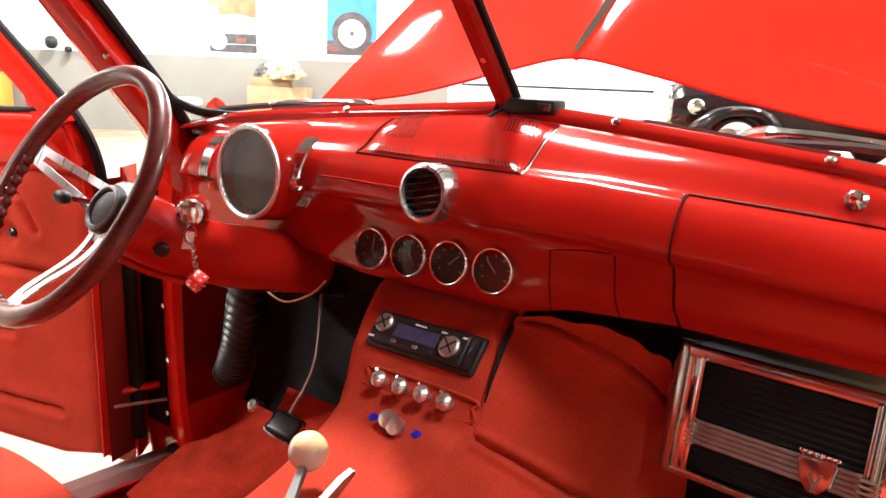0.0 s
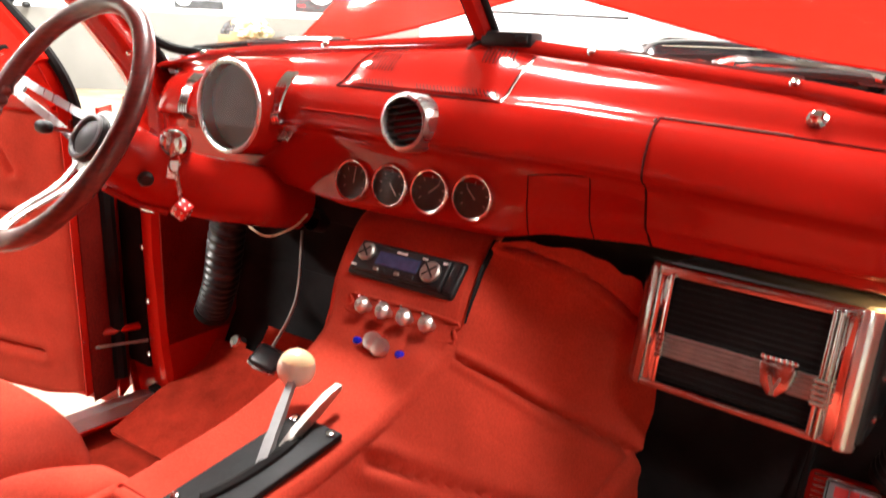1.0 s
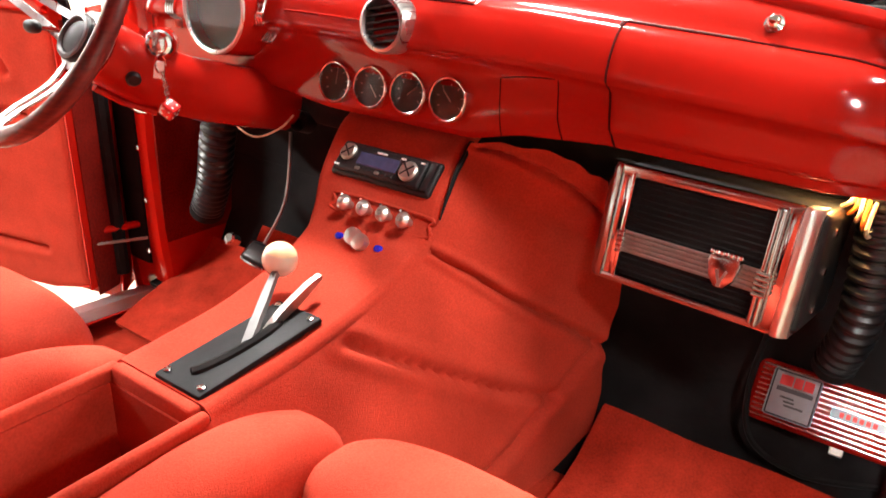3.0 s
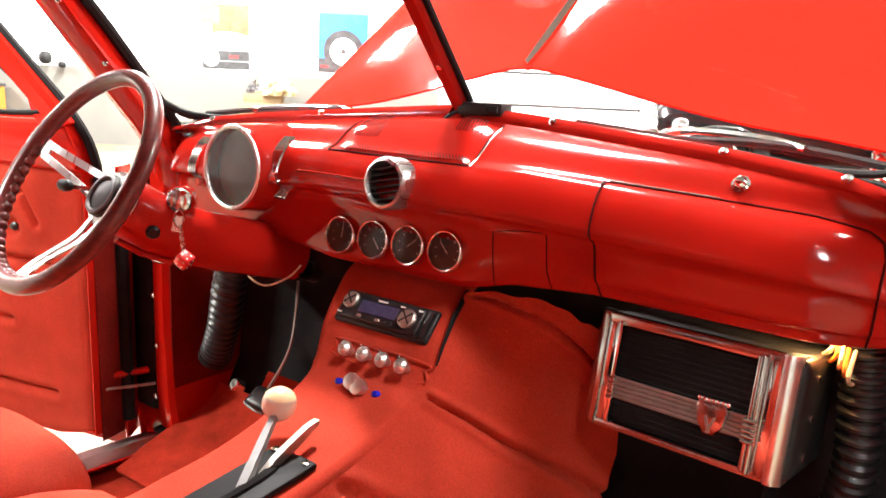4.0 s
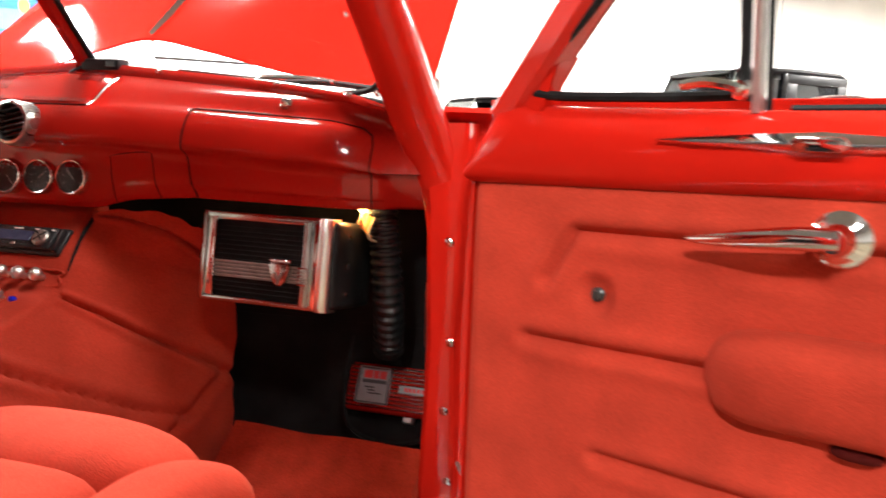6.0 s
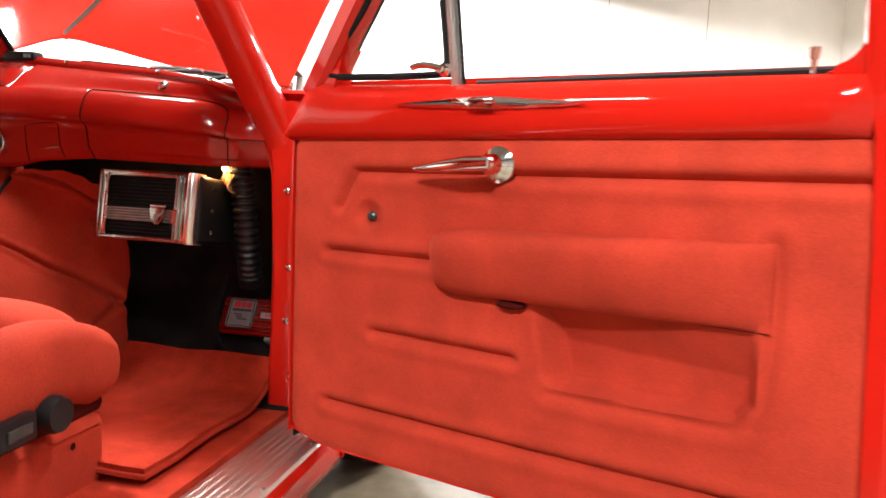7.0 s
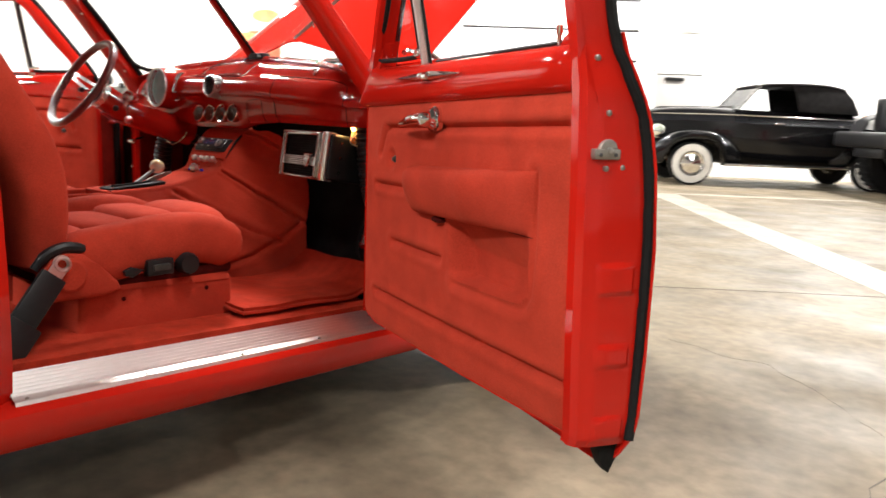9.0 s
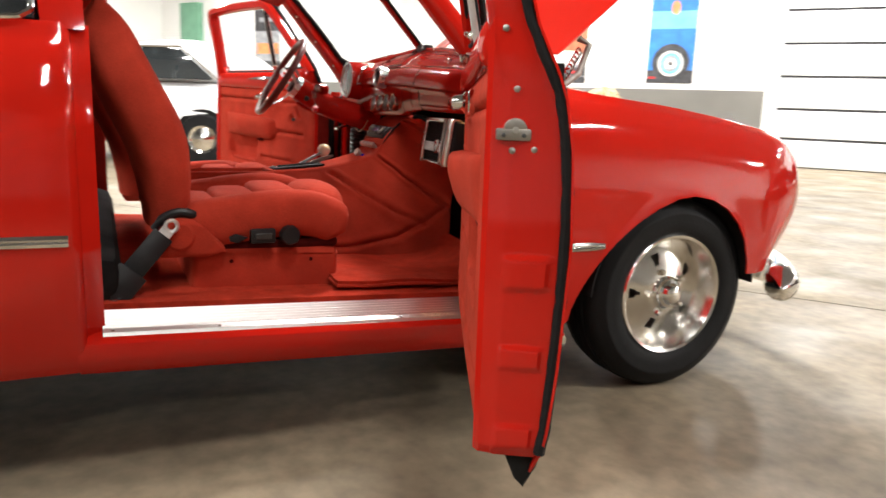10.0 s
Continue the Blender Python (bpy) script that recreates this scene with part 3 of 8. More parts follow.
for flip in (False, True):
    part("front_fender", mirrored(thick(fender_sheet(), 0.006), flip), RED_PAINT, car)
    part("quarter_panel", mirrored(thick(quarter_sheet(), 0.006), flip), RED_PAINT, car)
    # rocker under the door opening
    rows = []
    for y in (-0.05, 0.0, 0.3, 0.6, 0.9, 1.17, 1.24):
        z = sill_z(y)
        rows.append([(0.80, y, z - 0.115), (0.87, y, z - 0.112), (0.905, y, z - 0.085), (0.918, y, z - 0.050), (0.913, y, z - 0.022), (0.898, y, z - 0.008), (0.885, y, z - 0.006), (0.76, y, z + 0.022)])
    part("rocker_panel", mirrored(thick(grid_mesh(rows), 0.004), flip), RED_PAINT, car)
    # ribbed scuff plate
    prof = [(0.7705, 0.020)]
    for k in range(8):
        x = 0.780 + k * 0.0125
        prof += [(x, 0.037 - 0.0042 * k), (x + 0.003, 0.0425 - 0.0042 * k), (x + 0.006, 0.0425 - 0.0042 * k), (x + 0.009, 0.037 - 0.0042 * k)]
    prof += [(0.884, 0.004), (0.893, 0.001), (0.897, -0.008)]
    rows = [[(x, y, sill_z(y) + dz) for x, dz in prof] for y in (0.006, 0.4, 0.8, 1.155)]
    sp = part("scuff_plate", mirrored(thick(grid_mesh(rows), 0.002), flip), SILL_ALU, car, "ribbed aluminium sill plate", angle=20)
    for k in range(5):
        y = 0.03 + k * 0.26
        part("screw", mirrored(lathe([(0.0045, -0.001), (0.0045, 0.001), (0.003, 0.0022), (0.0, 0.0025)], pose(0.8885, y, sill_z(y) + 0.004), 10), flip), STEEL, sp)
    # hinge pillar and windscreen pillar
    rows = []
    for z, x0, x1, y0 in ((0.34, 0.735, 0.815, 1.150), (0.5, 0.745, 0.812, 1.140), (0.72, 0.752, 0.808, 1.137), (0.95, 0.745, 0.812, 1.140), (1.04, 0.730, 0.820, 1.145), (1.10, 0.705, 0.820, 1.140)):
        rows.append([(x0, y0 + 0.20, z), (x0, y0 + 0.012, z), (x0 + 0.010, y0, z), (x1 - 0.014, y0, z), (x1 - 0.004, y0 + 0.006, z), (x1, y0 + 0.03, z), (x1, y0 + 0.20, z)])
    part("door_jamb", mirrored(thick(grid_mesh([[(0.80, 1.175, z), (0.85, 1.185, z), (0.90, 1.19, z), (0.925 - 0.08 * max(0, z - 0.7), 1.18, z)] for z in (0.27, 0.5, 0.7, 0.9, 1.04)]), 0.004), flip), RED_PAINT, car)
    hp = part("hinge_pillar", mirrored(loft(rows), flip), RED_PAINT, car)
    for z, x in ((0.90, 0.79), (0.724, 0.797), (0.60, 0.79), (0.47, 0.80)):
        part("screw", mirrored(lathe([(0.0075, 0), (0.0075, 0.002), (0.004, 0.004), (0, 0.0045)], axis_pose((x, 1.137, z), (0, -1, 0)), 10), flip), CHROME, hp)
    a, b = Vector((0.735, 1.147, 1.080)), Vector((0.672, 0.775, 1.500))
    ring_at = []
    spine = [b, b.lerp(a, 0.25), b.lerp(a, 0.5), b.lerp(a, 0.75), b.lerp(a, 0.90), Vector((0.748, 1.158, 1.050)), Vector((0.768, 1.176, 0.985)), Vector((0.778, 1.180, 0.90))]
    spine = curve_through(spine, 4)
    for k, p in enumerate(spine):
        w = lerp(0.038, 0.045, min(1.0, k / 17)) if k < 18 else lerp(0.045, 0.036, (k - 18) / max(1, len(spine) - 19))
        sect = [(-0.95, -0.35), (-0.75, -0.8), (-0.3, -1.0), (0.5, -0.9), (0.95, -0.4), (1.0, 0.3), (0.6, 0.8), (-0.4, 0.9), (-0.95, 0.4)]
        d = (spine[max(0, k - 1)] - spine[min(len(spine) - 1, k + 1)]).normalized()
        sx = Vector((1, 0, 0))
        sx = (sx - d * sx.dot(d)).normalized()
        sy = d.cross(sx)
        ring_at.append([p + sx * (u * w) + sy * (-v * w * 0.9) for u, v in sect])
    ap = part("windscreen_pillar", mirrored(loft(ring_at), flip), RED_PAINT, car, angle=50)
    for k in (1, 3, 5):
        p = a.lerp(b, k / 8 + 0.04) + Vector((-0.043, -0.022, -0.008))
        part("screw", mirrored(lathe([(0.006, 0), (0.006, 0.002), (0.003, 0.004), (0, 0.004)], axis_pose(p, (-0.75, -0.6, -0.25)), 10), flip), CHROME, ap)
    # B post above the belt and chrome round the quarter window
    rows = [[(0.848, -0.088, 1.12), (0.848, 0.004, 1.12), (0.79, 0.004, 1.12), (0.79, -0.088, 1.12)], [(0.80, -0.10, 1.33), (0.80, 0.0, 1.33), (0.75, 0.0, 1.33), (0.75, -0.10, 1.33)], [(0.735, -0.14, 1.52), (0.735, -0.02, 1.52), (0.69, -0.02, 1.52), (0.69, -0.14, 1.52)]]
    part("door_pillar", mirrored(loft(rows), flip), RED_PAINT, car)
    qw = part("quarter_window", mirrored(thick(grid_mesh([[(0.835, -0.10, 1.14), (0.835, -0.75, 1.15)], [(0.79, -0.11, 1.33), (0.79, -0.80, 1.33)], [(0.745, -0.15, 1.48), (0.735, -0.72, 1.46)]]), 0.004), flip), DARK_GLASS, car, "dark tinted quarter window")
    part("window_trim", mirrored(tube(curve_through([(0.86, -0.80, 1.145), (0.862, -0.4, 1.137), (0.862, -0.17, 1.137), (0.858, -0.12, 1.148), (0.848, -0.104, 1.18), (0.80, -0.112, 1.33)], 5), 0.008, 8), flip), CHROME, qw)
    # side spear
    for y0, y1, z0 in ((-1.5, -0.055, 0.632), (1.17, 1.49, 0.560)):
        rows = []
        for k in range(7):
            y = lerp(y0, y1, k / 6)
            z = z0 - 0.010 * y
            h = 0.017 if k < 6 or y1 < 1 else 0.012
            rows.append([(0.936, y, z - h), (0.950, y, z - h * 0.8), (0.955, y, z - h * 0.3), (0.951, y, z), (0.955, y, z + h * 0.3), (0.950, y, z + h * 0.8), (0.936, y, z + h)])
        part("chrome_spear", mirrored(loft(rows), flip), CHROME, car)

# roof, rear deck
roof_rows = []
for y, z, w in ((0.93, 1.505, 0.65), (0.80, 1.545, 0.69), (0.5, 1.590, 0.75), (0.0, 1.610, 0.765), (-0.5, 1.590, 0.755), (-0.9, 1.52, 0.72), (-1.2, 1.39, 0.70), (-1.45, 1.22, 0.71), (-1.7, 1.12, 0.72), (-2.1, 1.02, 0.70), (-2.35, 0.84, 0.66), (-2.42, 0.60, 0.62), (-2.38, 0.40, 0.60)):
    row = []
    for i in range(21):
        a = -1 + i / 10
        drop = 0.10 * abs(a) ** 3.2
        yy = y - (0.13 * abs(a) ** 2.4 if y > 0.6 else 0.12 * abs(a) ** 2 if y > 0 else 0)
        row.append((a * w, yy, z - drop))
    roof_rows.append(row)
sheet = grid_mesh(roof_rows)
gap = [f for f in sheet.faces if -1.44 < f.calc_center_median().y < -0.92 and abs(f.calc_center_median().x) < 0.50]
bmesh.ops.delete(sheet, geom=gap, context="FACES")
part("roof", thick(sheet, 0.025), RED_PAINT, car)
pane = part("rear_window", grid_mesh([row[3:18] for row in roof_rows[5:8]]), GLASS, car, "clear curved rear window")
pane.visible_shadow = False

# cowl in front of the windscreen
rows = []
for f in (0.0, 0.3, 0.6, 1.0):
    row = []
    for i in range(25):
        x = -0.78 + 1.56 * i / 24
        y0, z0 = screen_base(x)
        y0 += 0.035
        z0 -= 0.012 + max(0, abs(x) - 0.62) * 0.25
        row.append((x, lerp(y0, 1.50, f), lerp(z0, 1.085 - 0.05 * (x / 0.78) ** 2, f ** 0.8)))
    rows.append(row)
part("cowl", thick(grid_mesh(rows), 0.005), RED_PAINT, car)

# raised hood
HD = Vector((0, 0.777, 0.629))
HN = Vector((0, -0.629, 0.777))


def hood_point(a, v, lift=0.0):
    w = lerp(0.655, 0.60, v)
    k = smooth_at([(-0.2, 0.80), (0.0, 1.0), (0.2, 0.80), (0.4, 0.53), (0.6, 0.30), (0.8, 0.15), (1.0, 0.0)], abs(a))[0]
    k = lerp(k, 0.72 * (1 - abs(a) ** 2.2) + 0.28 * (1 - abs(a)), min(1.0, v / 0.30))
    p = Vector((a * w, 1.455, 1.160)) + HD * (v * 1.12 + 0.050 * k * (1 - v)) + HN * (0.108 * k + lift)
    if v > 0.85:
        p += HN * (-0.18 * ((v - 0.85) / 0.15) ** 2)
    return p


rows = [[hood_point(-1 + i / 36, v) for i in range(73)] for v in (0, 0.02, 0.06, 0.1, 0.15, 0.2, 0.25, 0.3, 0.4, 0.5, 0.65, 0.8, 0.88, 0.94, 1.0)]
hood = part("hood", thick(grid_mesh(rows), 0.005, True), RED_PAINT, car, "raised red hood")
rows = []
for k in range(12):
    v = 0.005 + 0.9 * k / 11
    w = 0.012 if k else 0.004
    c = hood_point(0, v)
    rows.append([c + Vector((-w, 0, 0)) - HN * 0.012, c + Vector((-w * 0.9, 0, 0)) + HN * 0.004, c + HN * 0.012, c + Vector((w * 0.9, 0, 0)) + HN * 0.004, c + Vector((w, 0, 0)) - HN * 0.012])
part("hood_spear", loft(rows), CHROME, hood, "chrome centre strip of the hood")
for sx in (-1, 1):
    part("hood_hinge", tube([(sx * 0.63, 1.47, 1.03), (sx * 0.635, 1.56, 1.10), (sx * 0.63, 1.60, 1.20), (sx * 0.62, 1.56, 1.22)], 0.012, 8), STEEL, car)
    part("hinge_spring", tube([(sx * 0.60 + 0.016 * math.cos(k * 0.9), 1.50 + 0.0012 * k, 1.045 + 0.002 * k + 0.016 * math.sin(k * 0.9)) for k in range(70)], 0.004, 6), CHROME, car)

# engine bay seen past the raised hood
part("engine_bay_liner", joined(block(-0.60, 0.60, 1.46, 2.40, 0.45, 0.47), block(-0.61, -0.595, 1.46, 2.40, 0.45, 0.86), block(0.595, 0.61, 1.46, 2.40, 0.45, 0.86), block(-0.60, 0.60, 1.455, 1.47, 0.45, 1.06), block(-0.62, 0.62, 2.38, 2.40, 0.35, 0.86)), BLACK_FELT, car, "black engine bay panels")
part("engine_block", block(-0.26, 0.26, 1.55, 2.15, 0.47, 0.88, 0.04), STEEL, car)
part("air_cleaner", lathe([(0.05, 0.86), (0.05, 0.90), (0.17, 0.905), (0.178, 0.92), (0.178, 0.965), (0.17, 0.98), (0.06, 0.99), (0.015, 1.0), (0.0, 1.0)], pose(0.0, 1.78, 0.0), 32), CHROME, car)
part("grille_bar", block(-0.55, 0.55, 2.40, 2.45, 0.52, 0.62, 0.02), CHROME, car)

# bumper with its wrapped ends
rows = []
for k in range(49):
    a = -1 + k / 24
    x = a * 0.985
    y = 2.60 - 0.29 * max(0.0, abs(a) - 0.66) ** 1.3 / 0.34 ** 1.3 - 0.03 * a * a
    ends = max(0.06, math.sqrt(max(0.0, 1 - (max(0.0, abs(a) - 0.90) / 0.10) ** 2)))
    row = []
    for j in range(16):
        t = 2 * math.pi * j / 16
        wrap = max(0, abs(a) - 0.7) / 0.3
        row.append((x + (0.055 if a > 0 else -0.055) * math.cos(t) * wrap * ends, y + 0.055 * math.cos(t) * ends, 0.352 + 0.074 * ends * math.sin(t)))
    rows.append(row)
part("front_bumper", loft(rows), CHROME, car)
for sx in (-1, 1):
    part("bumper_bracket", block(sx * 0.35, sx * 0.42, 2.30, 2.50, 0.33, 0.39, 0.01), STEEL, car)
part("valance", block(-0.80, 0.80, 2.22, 2.36, 0.36, 0.50, 0.03), RED_PAINT, car)


# ---- wheels ----
def road_wheel(x, y, z, r, flip, parent):
    m = axis_pose((x, y, z), (1, 0, 0), (0, 1, 0))
    tw = 0.105
    tyre_profile = [(0.205, -tw), (0.24, -tw * 1.06), (0.29, -tw * 1.05), (r - 0.025, -tw * 0.92), (r - 0.008, -tw * 0.78), (r - 0.004, -0.05), (r - 0.012, -0.047), (r - 0.012, -0.043), (r, -0.040), (r, -0.004), (r - 0.010, -0.002), (r - 0.010, 0.002), (r, 0.004), (r, 0.040), (r - 0.012, 0.043), (r - 0.012, 0.047), (r - 0.004, 0.05), (r - 0.008, tw * 0.78), (r - 0.025, tw * 0.92), (r - 0.05, tw * 1.03), (r - 0.054, tw * 1.06), (r - 0.06, tw * 1.05), (0.26, tw * 1.07), (0.235, tw * 1.03), (0.222, tw * 0.98), (0.210, tw * 0.88)]
    tyre = part("wheel", mirrored(lathe(tyre_profile, m, 64), flip), TYRE_RUBBER, parent, "wheel with black tyre and polished slotted alloy rim", angle=50)
    rim_profile = [(0.213, 0.080), (0.218, 0.098), (0.212, 0.106), (0.203, 0.102), (0.196, 0.090), (0.186, 0.070), (0.176, 0.050), (0.168, 0.034), (0.163, 0.022)]
    part("rim", mirrored(lathe(rim_profile + [(0.160, -0.09), (0.21, -0.095)], m, 56), flip), POLISHED, tyre)
    # face with five slots
    seg, slots = 100, 5
    rows = []
    for r0, h in ((0.166, 0.022), (0.156, 0.026), (0.140, 0.032), (0.117, 0.040), (0.100, 0.045), (0.084, 0.051), (0.066, 0.056), (0.050, 0.058)):
        rows.append([m @ Vector((r0 * math.cos(2 * math.pi * k / seg), r0 * math.sin(2 * math.pi * k / seg), h)) for k in range(seg)])
    face = bmesh.new()
    vs = [[face.verts.new(p) for p in row] for row in rows]
    for i in range(len(rows) - 1):
        for k in range(seg):
            ph = (k + 0.5) / seg * slots % 1.0
            if i == 2 and abs(ph - 0.5) < 0.125 or i == 3 and abs(ph - 0.5) < 0.075:
                continue
            face.faces.new((vs[i][k], vs[i][(k + 1) % seg], vs[i + 1][(k + 1) % seg], vs[i + 1][k]))
    part("rim_face", mirrored(thick(face, -0.010), flip), POLISHED, tyre)
    part("brake_disc", mirrored(lathe([(0.168, -0.03), (0.168, -0.018), (0.0, -0.018)], m, 40), flip), STEEL, tyre)
    part("hub_cap", mirrored(lathe([(0.062, 0.05), (0.060, 0.072), (0.052, 0.080), (0.050, 0.092), (0.040, 0.097), (0.032, 0.112), (0.02, 0.118), (0.0, 0.119)], m, 28), flip), CHROME, tyre)
    for k in range(30):
        t = 2 * math.pi * k / 30
        part("rivet", mirrored(lathe([(0.0048, 0.022), (0.0048, 0.030), (0.003, 0.033), (0, 0.034)], m @ pose(0.160 * math.cos(t), 0.160 * math.sin(t), 0), 8), flip), CHROME, tyre)
    for k in range(5):
        t = 2 * math.pi * (k + 0.5) / 5
        part("lug_nut", mirrored(lathe([(0.012, 0.055), (0.012, 0.075), (0.008, 0.084), (0, 0.085)], m @ pose(0.078 * math.cos(t), 0.078 * math.sin(t), 0), 6), flip), CHROME, tyre)


for flip in (False, True):
    road_wheel(0.800, 1.835, 0.345, 0.345, flip, car)
    road_wheel(0.790, -1.55, 0.345, 0.345, flip, car)
    rows = []
    for k in range(20):
        t = math.pi * (0.03 + 0.94 * k / 19)
        rows.append([(0.62, 1.825 + 0.38 * math.cos(t), 0.335 + 0.392 * math.sin(t)), (0.93, 1.825 + 0.365 * math.cos(t), 0.335 + 0.388 * math.sin(t))])
    part("wheel_well", mirrored(thick(grid_mesh(rows), 0.006), flip), BLACK_FELT, car)

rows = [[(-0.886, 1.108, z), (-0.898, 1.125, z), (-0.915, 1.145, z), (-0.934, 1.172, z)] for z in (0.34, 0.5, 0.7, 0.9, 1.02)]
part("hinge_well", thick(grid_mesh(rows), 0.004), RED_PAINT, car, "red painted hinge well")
part("underbody", joined(block(-0.70, 0.70, -2.0, 1.40, 0.24, 0.31, 0.02), block(-0.55, -0.45, -2.2, 2.3, 0.19, 0.28, 0.01), block(0.45, 0.55, -2.2, 2.3, 0.19, 0.28, 0.01)), BLACK_FELT, car, "black floor pan and frame rails")
# black block added over the jamb to darken the driver's hinge gap
part("jamb_seal", block(-0.905, -0.822, 1.150, 1.172, 0.42, 1.0, 0.008), BLACK_FELT, car, "black block darkening the gap in the driver door jamb")

# windscreen glass, divider, rubber
for flip in (False, True):
    rows = []
    for f in (0.0, 0.25, 0.5, 0.75, 1.0):
        row = []
        for i in range(13):
            x = 0.012 + (0.70 - 0.012) * i / 12
            y0, z0 = screen_base(x)
            x1 = x * lerp(1.0, 0.93, f)
            y1, z1 = 0.945 - 0.15 * (x / 0.7) ** 1.7, 1.502 - 0.012 * (x / 0.7) ** 2
            row.append((x1, lerp(y0 + 0.012, y1, f), lerp(z0 - 0.004, z1, f) + 0.015 * math.sin(math.pi * f)))
        rows.append(row)
    g = part("windscreen", mirrored(grid_mesh(rows), flip), GLASS, car, "clear windscreen half")
    g.visible_shadow = False
    edge = [Vector(p) for p in rows[0]]
    part("windscreen_rubber", mirrored(tube([p + Vector((0, -0.002, 0.004)) for p in edge], 0.0075, 8), flip), BLACK_RUBBER, g)
    at = lambda f, i: Vector(rows[0][i]).lerp(Vector(rows[1][i]), f * 4)
    part("corner_rubber", mirrored(tube(curve_through([p + Vector((0, -0.008, 0.004)) for p in (at(0, 7), at(0, 9), at(0.015, 10), at(0.05, 11), at(0.11, 11).lerp(at(0.11, 12), 0.6), at(0.17, 12) + Vector((-0.012, 0, 0)), at(0.25, 12) + Vector((-0.014, 0, 0)))], 4), 0.009 if flip else 0.005, 8), flip), BLACK_RUBBER, g)
    part("side_rubber", mirrored(tube([Vector(r[-1]) + Vector((-0.018, 0.0, 0.0)) for r in rows], 0.011, 8), flip), BLACK_RUBBER, g)
a, b = Vector((0, 1.232, 1.188)), Vector((0, 0.940, 1.505))
d = (b - a).normalized()
sy = d.cross(Vector((1, 0, 0)))
rows = [[p + Vector((u, 0, 0)) + sy * v for u, v in ((-0.016, 0.010), (-0.016, 0.0), (-0.009, -0.012), (0.009, -0.012), (0.016, 0.0), (0.016, 0.010))] for p in (a, a.lerp(b, 0.5), b)]
dv = part("windscreen_divider", loft(rows), RED_PAINT_DASH, car)
for k in (0.25, 0.62):
    part("screw", lathe([(0.005, 0), (0.005, 0.002), (0, 0.003)], axis_pose(a.lerp(b, k) - sy * 0.012, -sy), 10), CHROME, dv)
part("divider_rubber", joined(tube([a + Vector((0.018, 0, 0)) + sy * 0.004, b + Vector((0.018, 0, 0)) + sy * 0.004], 0.006), tube([a + Vector((-0.018, 0, 0)) + sy * 0.004, b + Vector((-0.018, 0, 0)) + sy * 0.004], 0.006)), BLACK_RUBBER, car)


def wiper(flip):
    base = Vector((0.30, 1.315, 1.158))
    tip = Vector((0.66, 1.195, 1.152))
    arm = part("wiper", mirrored(tube(curve_through([base, base + Vector((0.06, -0.030, 0.022)), (base + tip) / 2 + Vector((0, 0.004, 0.022)), tip + Vector((-0.12, 0.03, 0.016))], 5), [0.008] * 6 + [0.005] * 10, 8), flip), CHROME, car, "chrome wiper arm with black blade")
    part("blade", mirrored(tube(curve_through([base + Vector((0.05, -0.045, 0.008)), base + Vector((0.2, -0.075, 0.012)), tip], 5), 0.006, 6), flip), BLACK_RUBBER, arm)
    part("pivot", mirrored(lathe([(0.02, -0.01), (0.02, 0.008), (0.012, 0.018), (0, 0.02)], axis_pose(base, (0, -0.4, 0.9)), 16), flip), CHROME, arm)


wiper(False)
wiper(True)


# ---- doors ----
DU = Vector((0.910, -0.4146, 0))       # along the open door, from its hinges
DN = Vector((-0.4146, -0.910, 0))      # out of its inner face
LEAN = 0.2                             # how far the window frame leans inwards with height


def dp(s, w, z):
    return DU * s + DN * (w - 1.275) + Vector((0, 0, z))


def rear_s(z):
    """How far back the door's rear edge lies at a height."""
    return table_at([(0.40, 1.448), (0.44, 1.464), (0.60, 1.453), (0.90, 1.437), (1.045, 1.425), (1.12, 1.408), (1.2, 1.404)], z)[0]


def panel_low(s):
    return table_at([(0.36, 0.395), (0.46, 0.378), (1.00, 0.402), (1.46, 0.436)], s)[0]


def panel_high(s):
    return table_at([(0.36, 1.020), (1.42, 1.046)], s)[0]


def seg_dist(s, z, pts):
    best = 9.0
    for (s0, z0), (s1, z1) in zip(pts, pts[1:]):
        ds, dz = s1 - s0, z1 - z0
        t = max(0, min(1, ((s - s0) * ds + (z - z0) * dz) / (ds * ds + dz * dz)))
        best = min(best, math.hypot(s - s0 - t * ds, z - z0 - t * dz))
    return best


GROOVES = (
    ([(0.490, 0.885), (0.530, 0.955), (0.80, 0.962), (1.41, 0.980)], 0.015),
    ([(0.462, 0.795), (0.72, 0.803)], 0.015),
    ([(0.585, 0.648), (0.895, 0.655)], 0.015),
    ([(0.462, 0.482), (0.95, 0.500), (1.44, 0.524)], 0.016),
    ([(0.97, 0.611), (1.20, 0.619), (1.258, 0.624), (1.282, 0.635), (1.297, 0.660), (1.303, 0.76), (1.301, 0.86), (1.296, 0.893)], 0.005),
)


def pocket_depth(s, z):
    """How far the map pocket is sunk at a place of the panel."""
    left = table_at([(0.60, 0.990), (0.64, 0.955), (0.76, 0.925)], z)[0]
    zb = 0.622 + 0.03 * (s - 0.95)
    def soft(v, k):
        return max(0.0, min(1.0, v / k))
    fade = 1 - 0.38 * max(0.0, min(1.0, (s - left - 0.03) / (1.27 - left - 0.03)))
    return fade * soft(s - left, 0.030) * soft(1.288 - s - 0.9 * max(0.0, 0.028 - (z - zb)), 0.016) * soft(z - zb, 0.009) * soft(0.780 - z, 0.085)


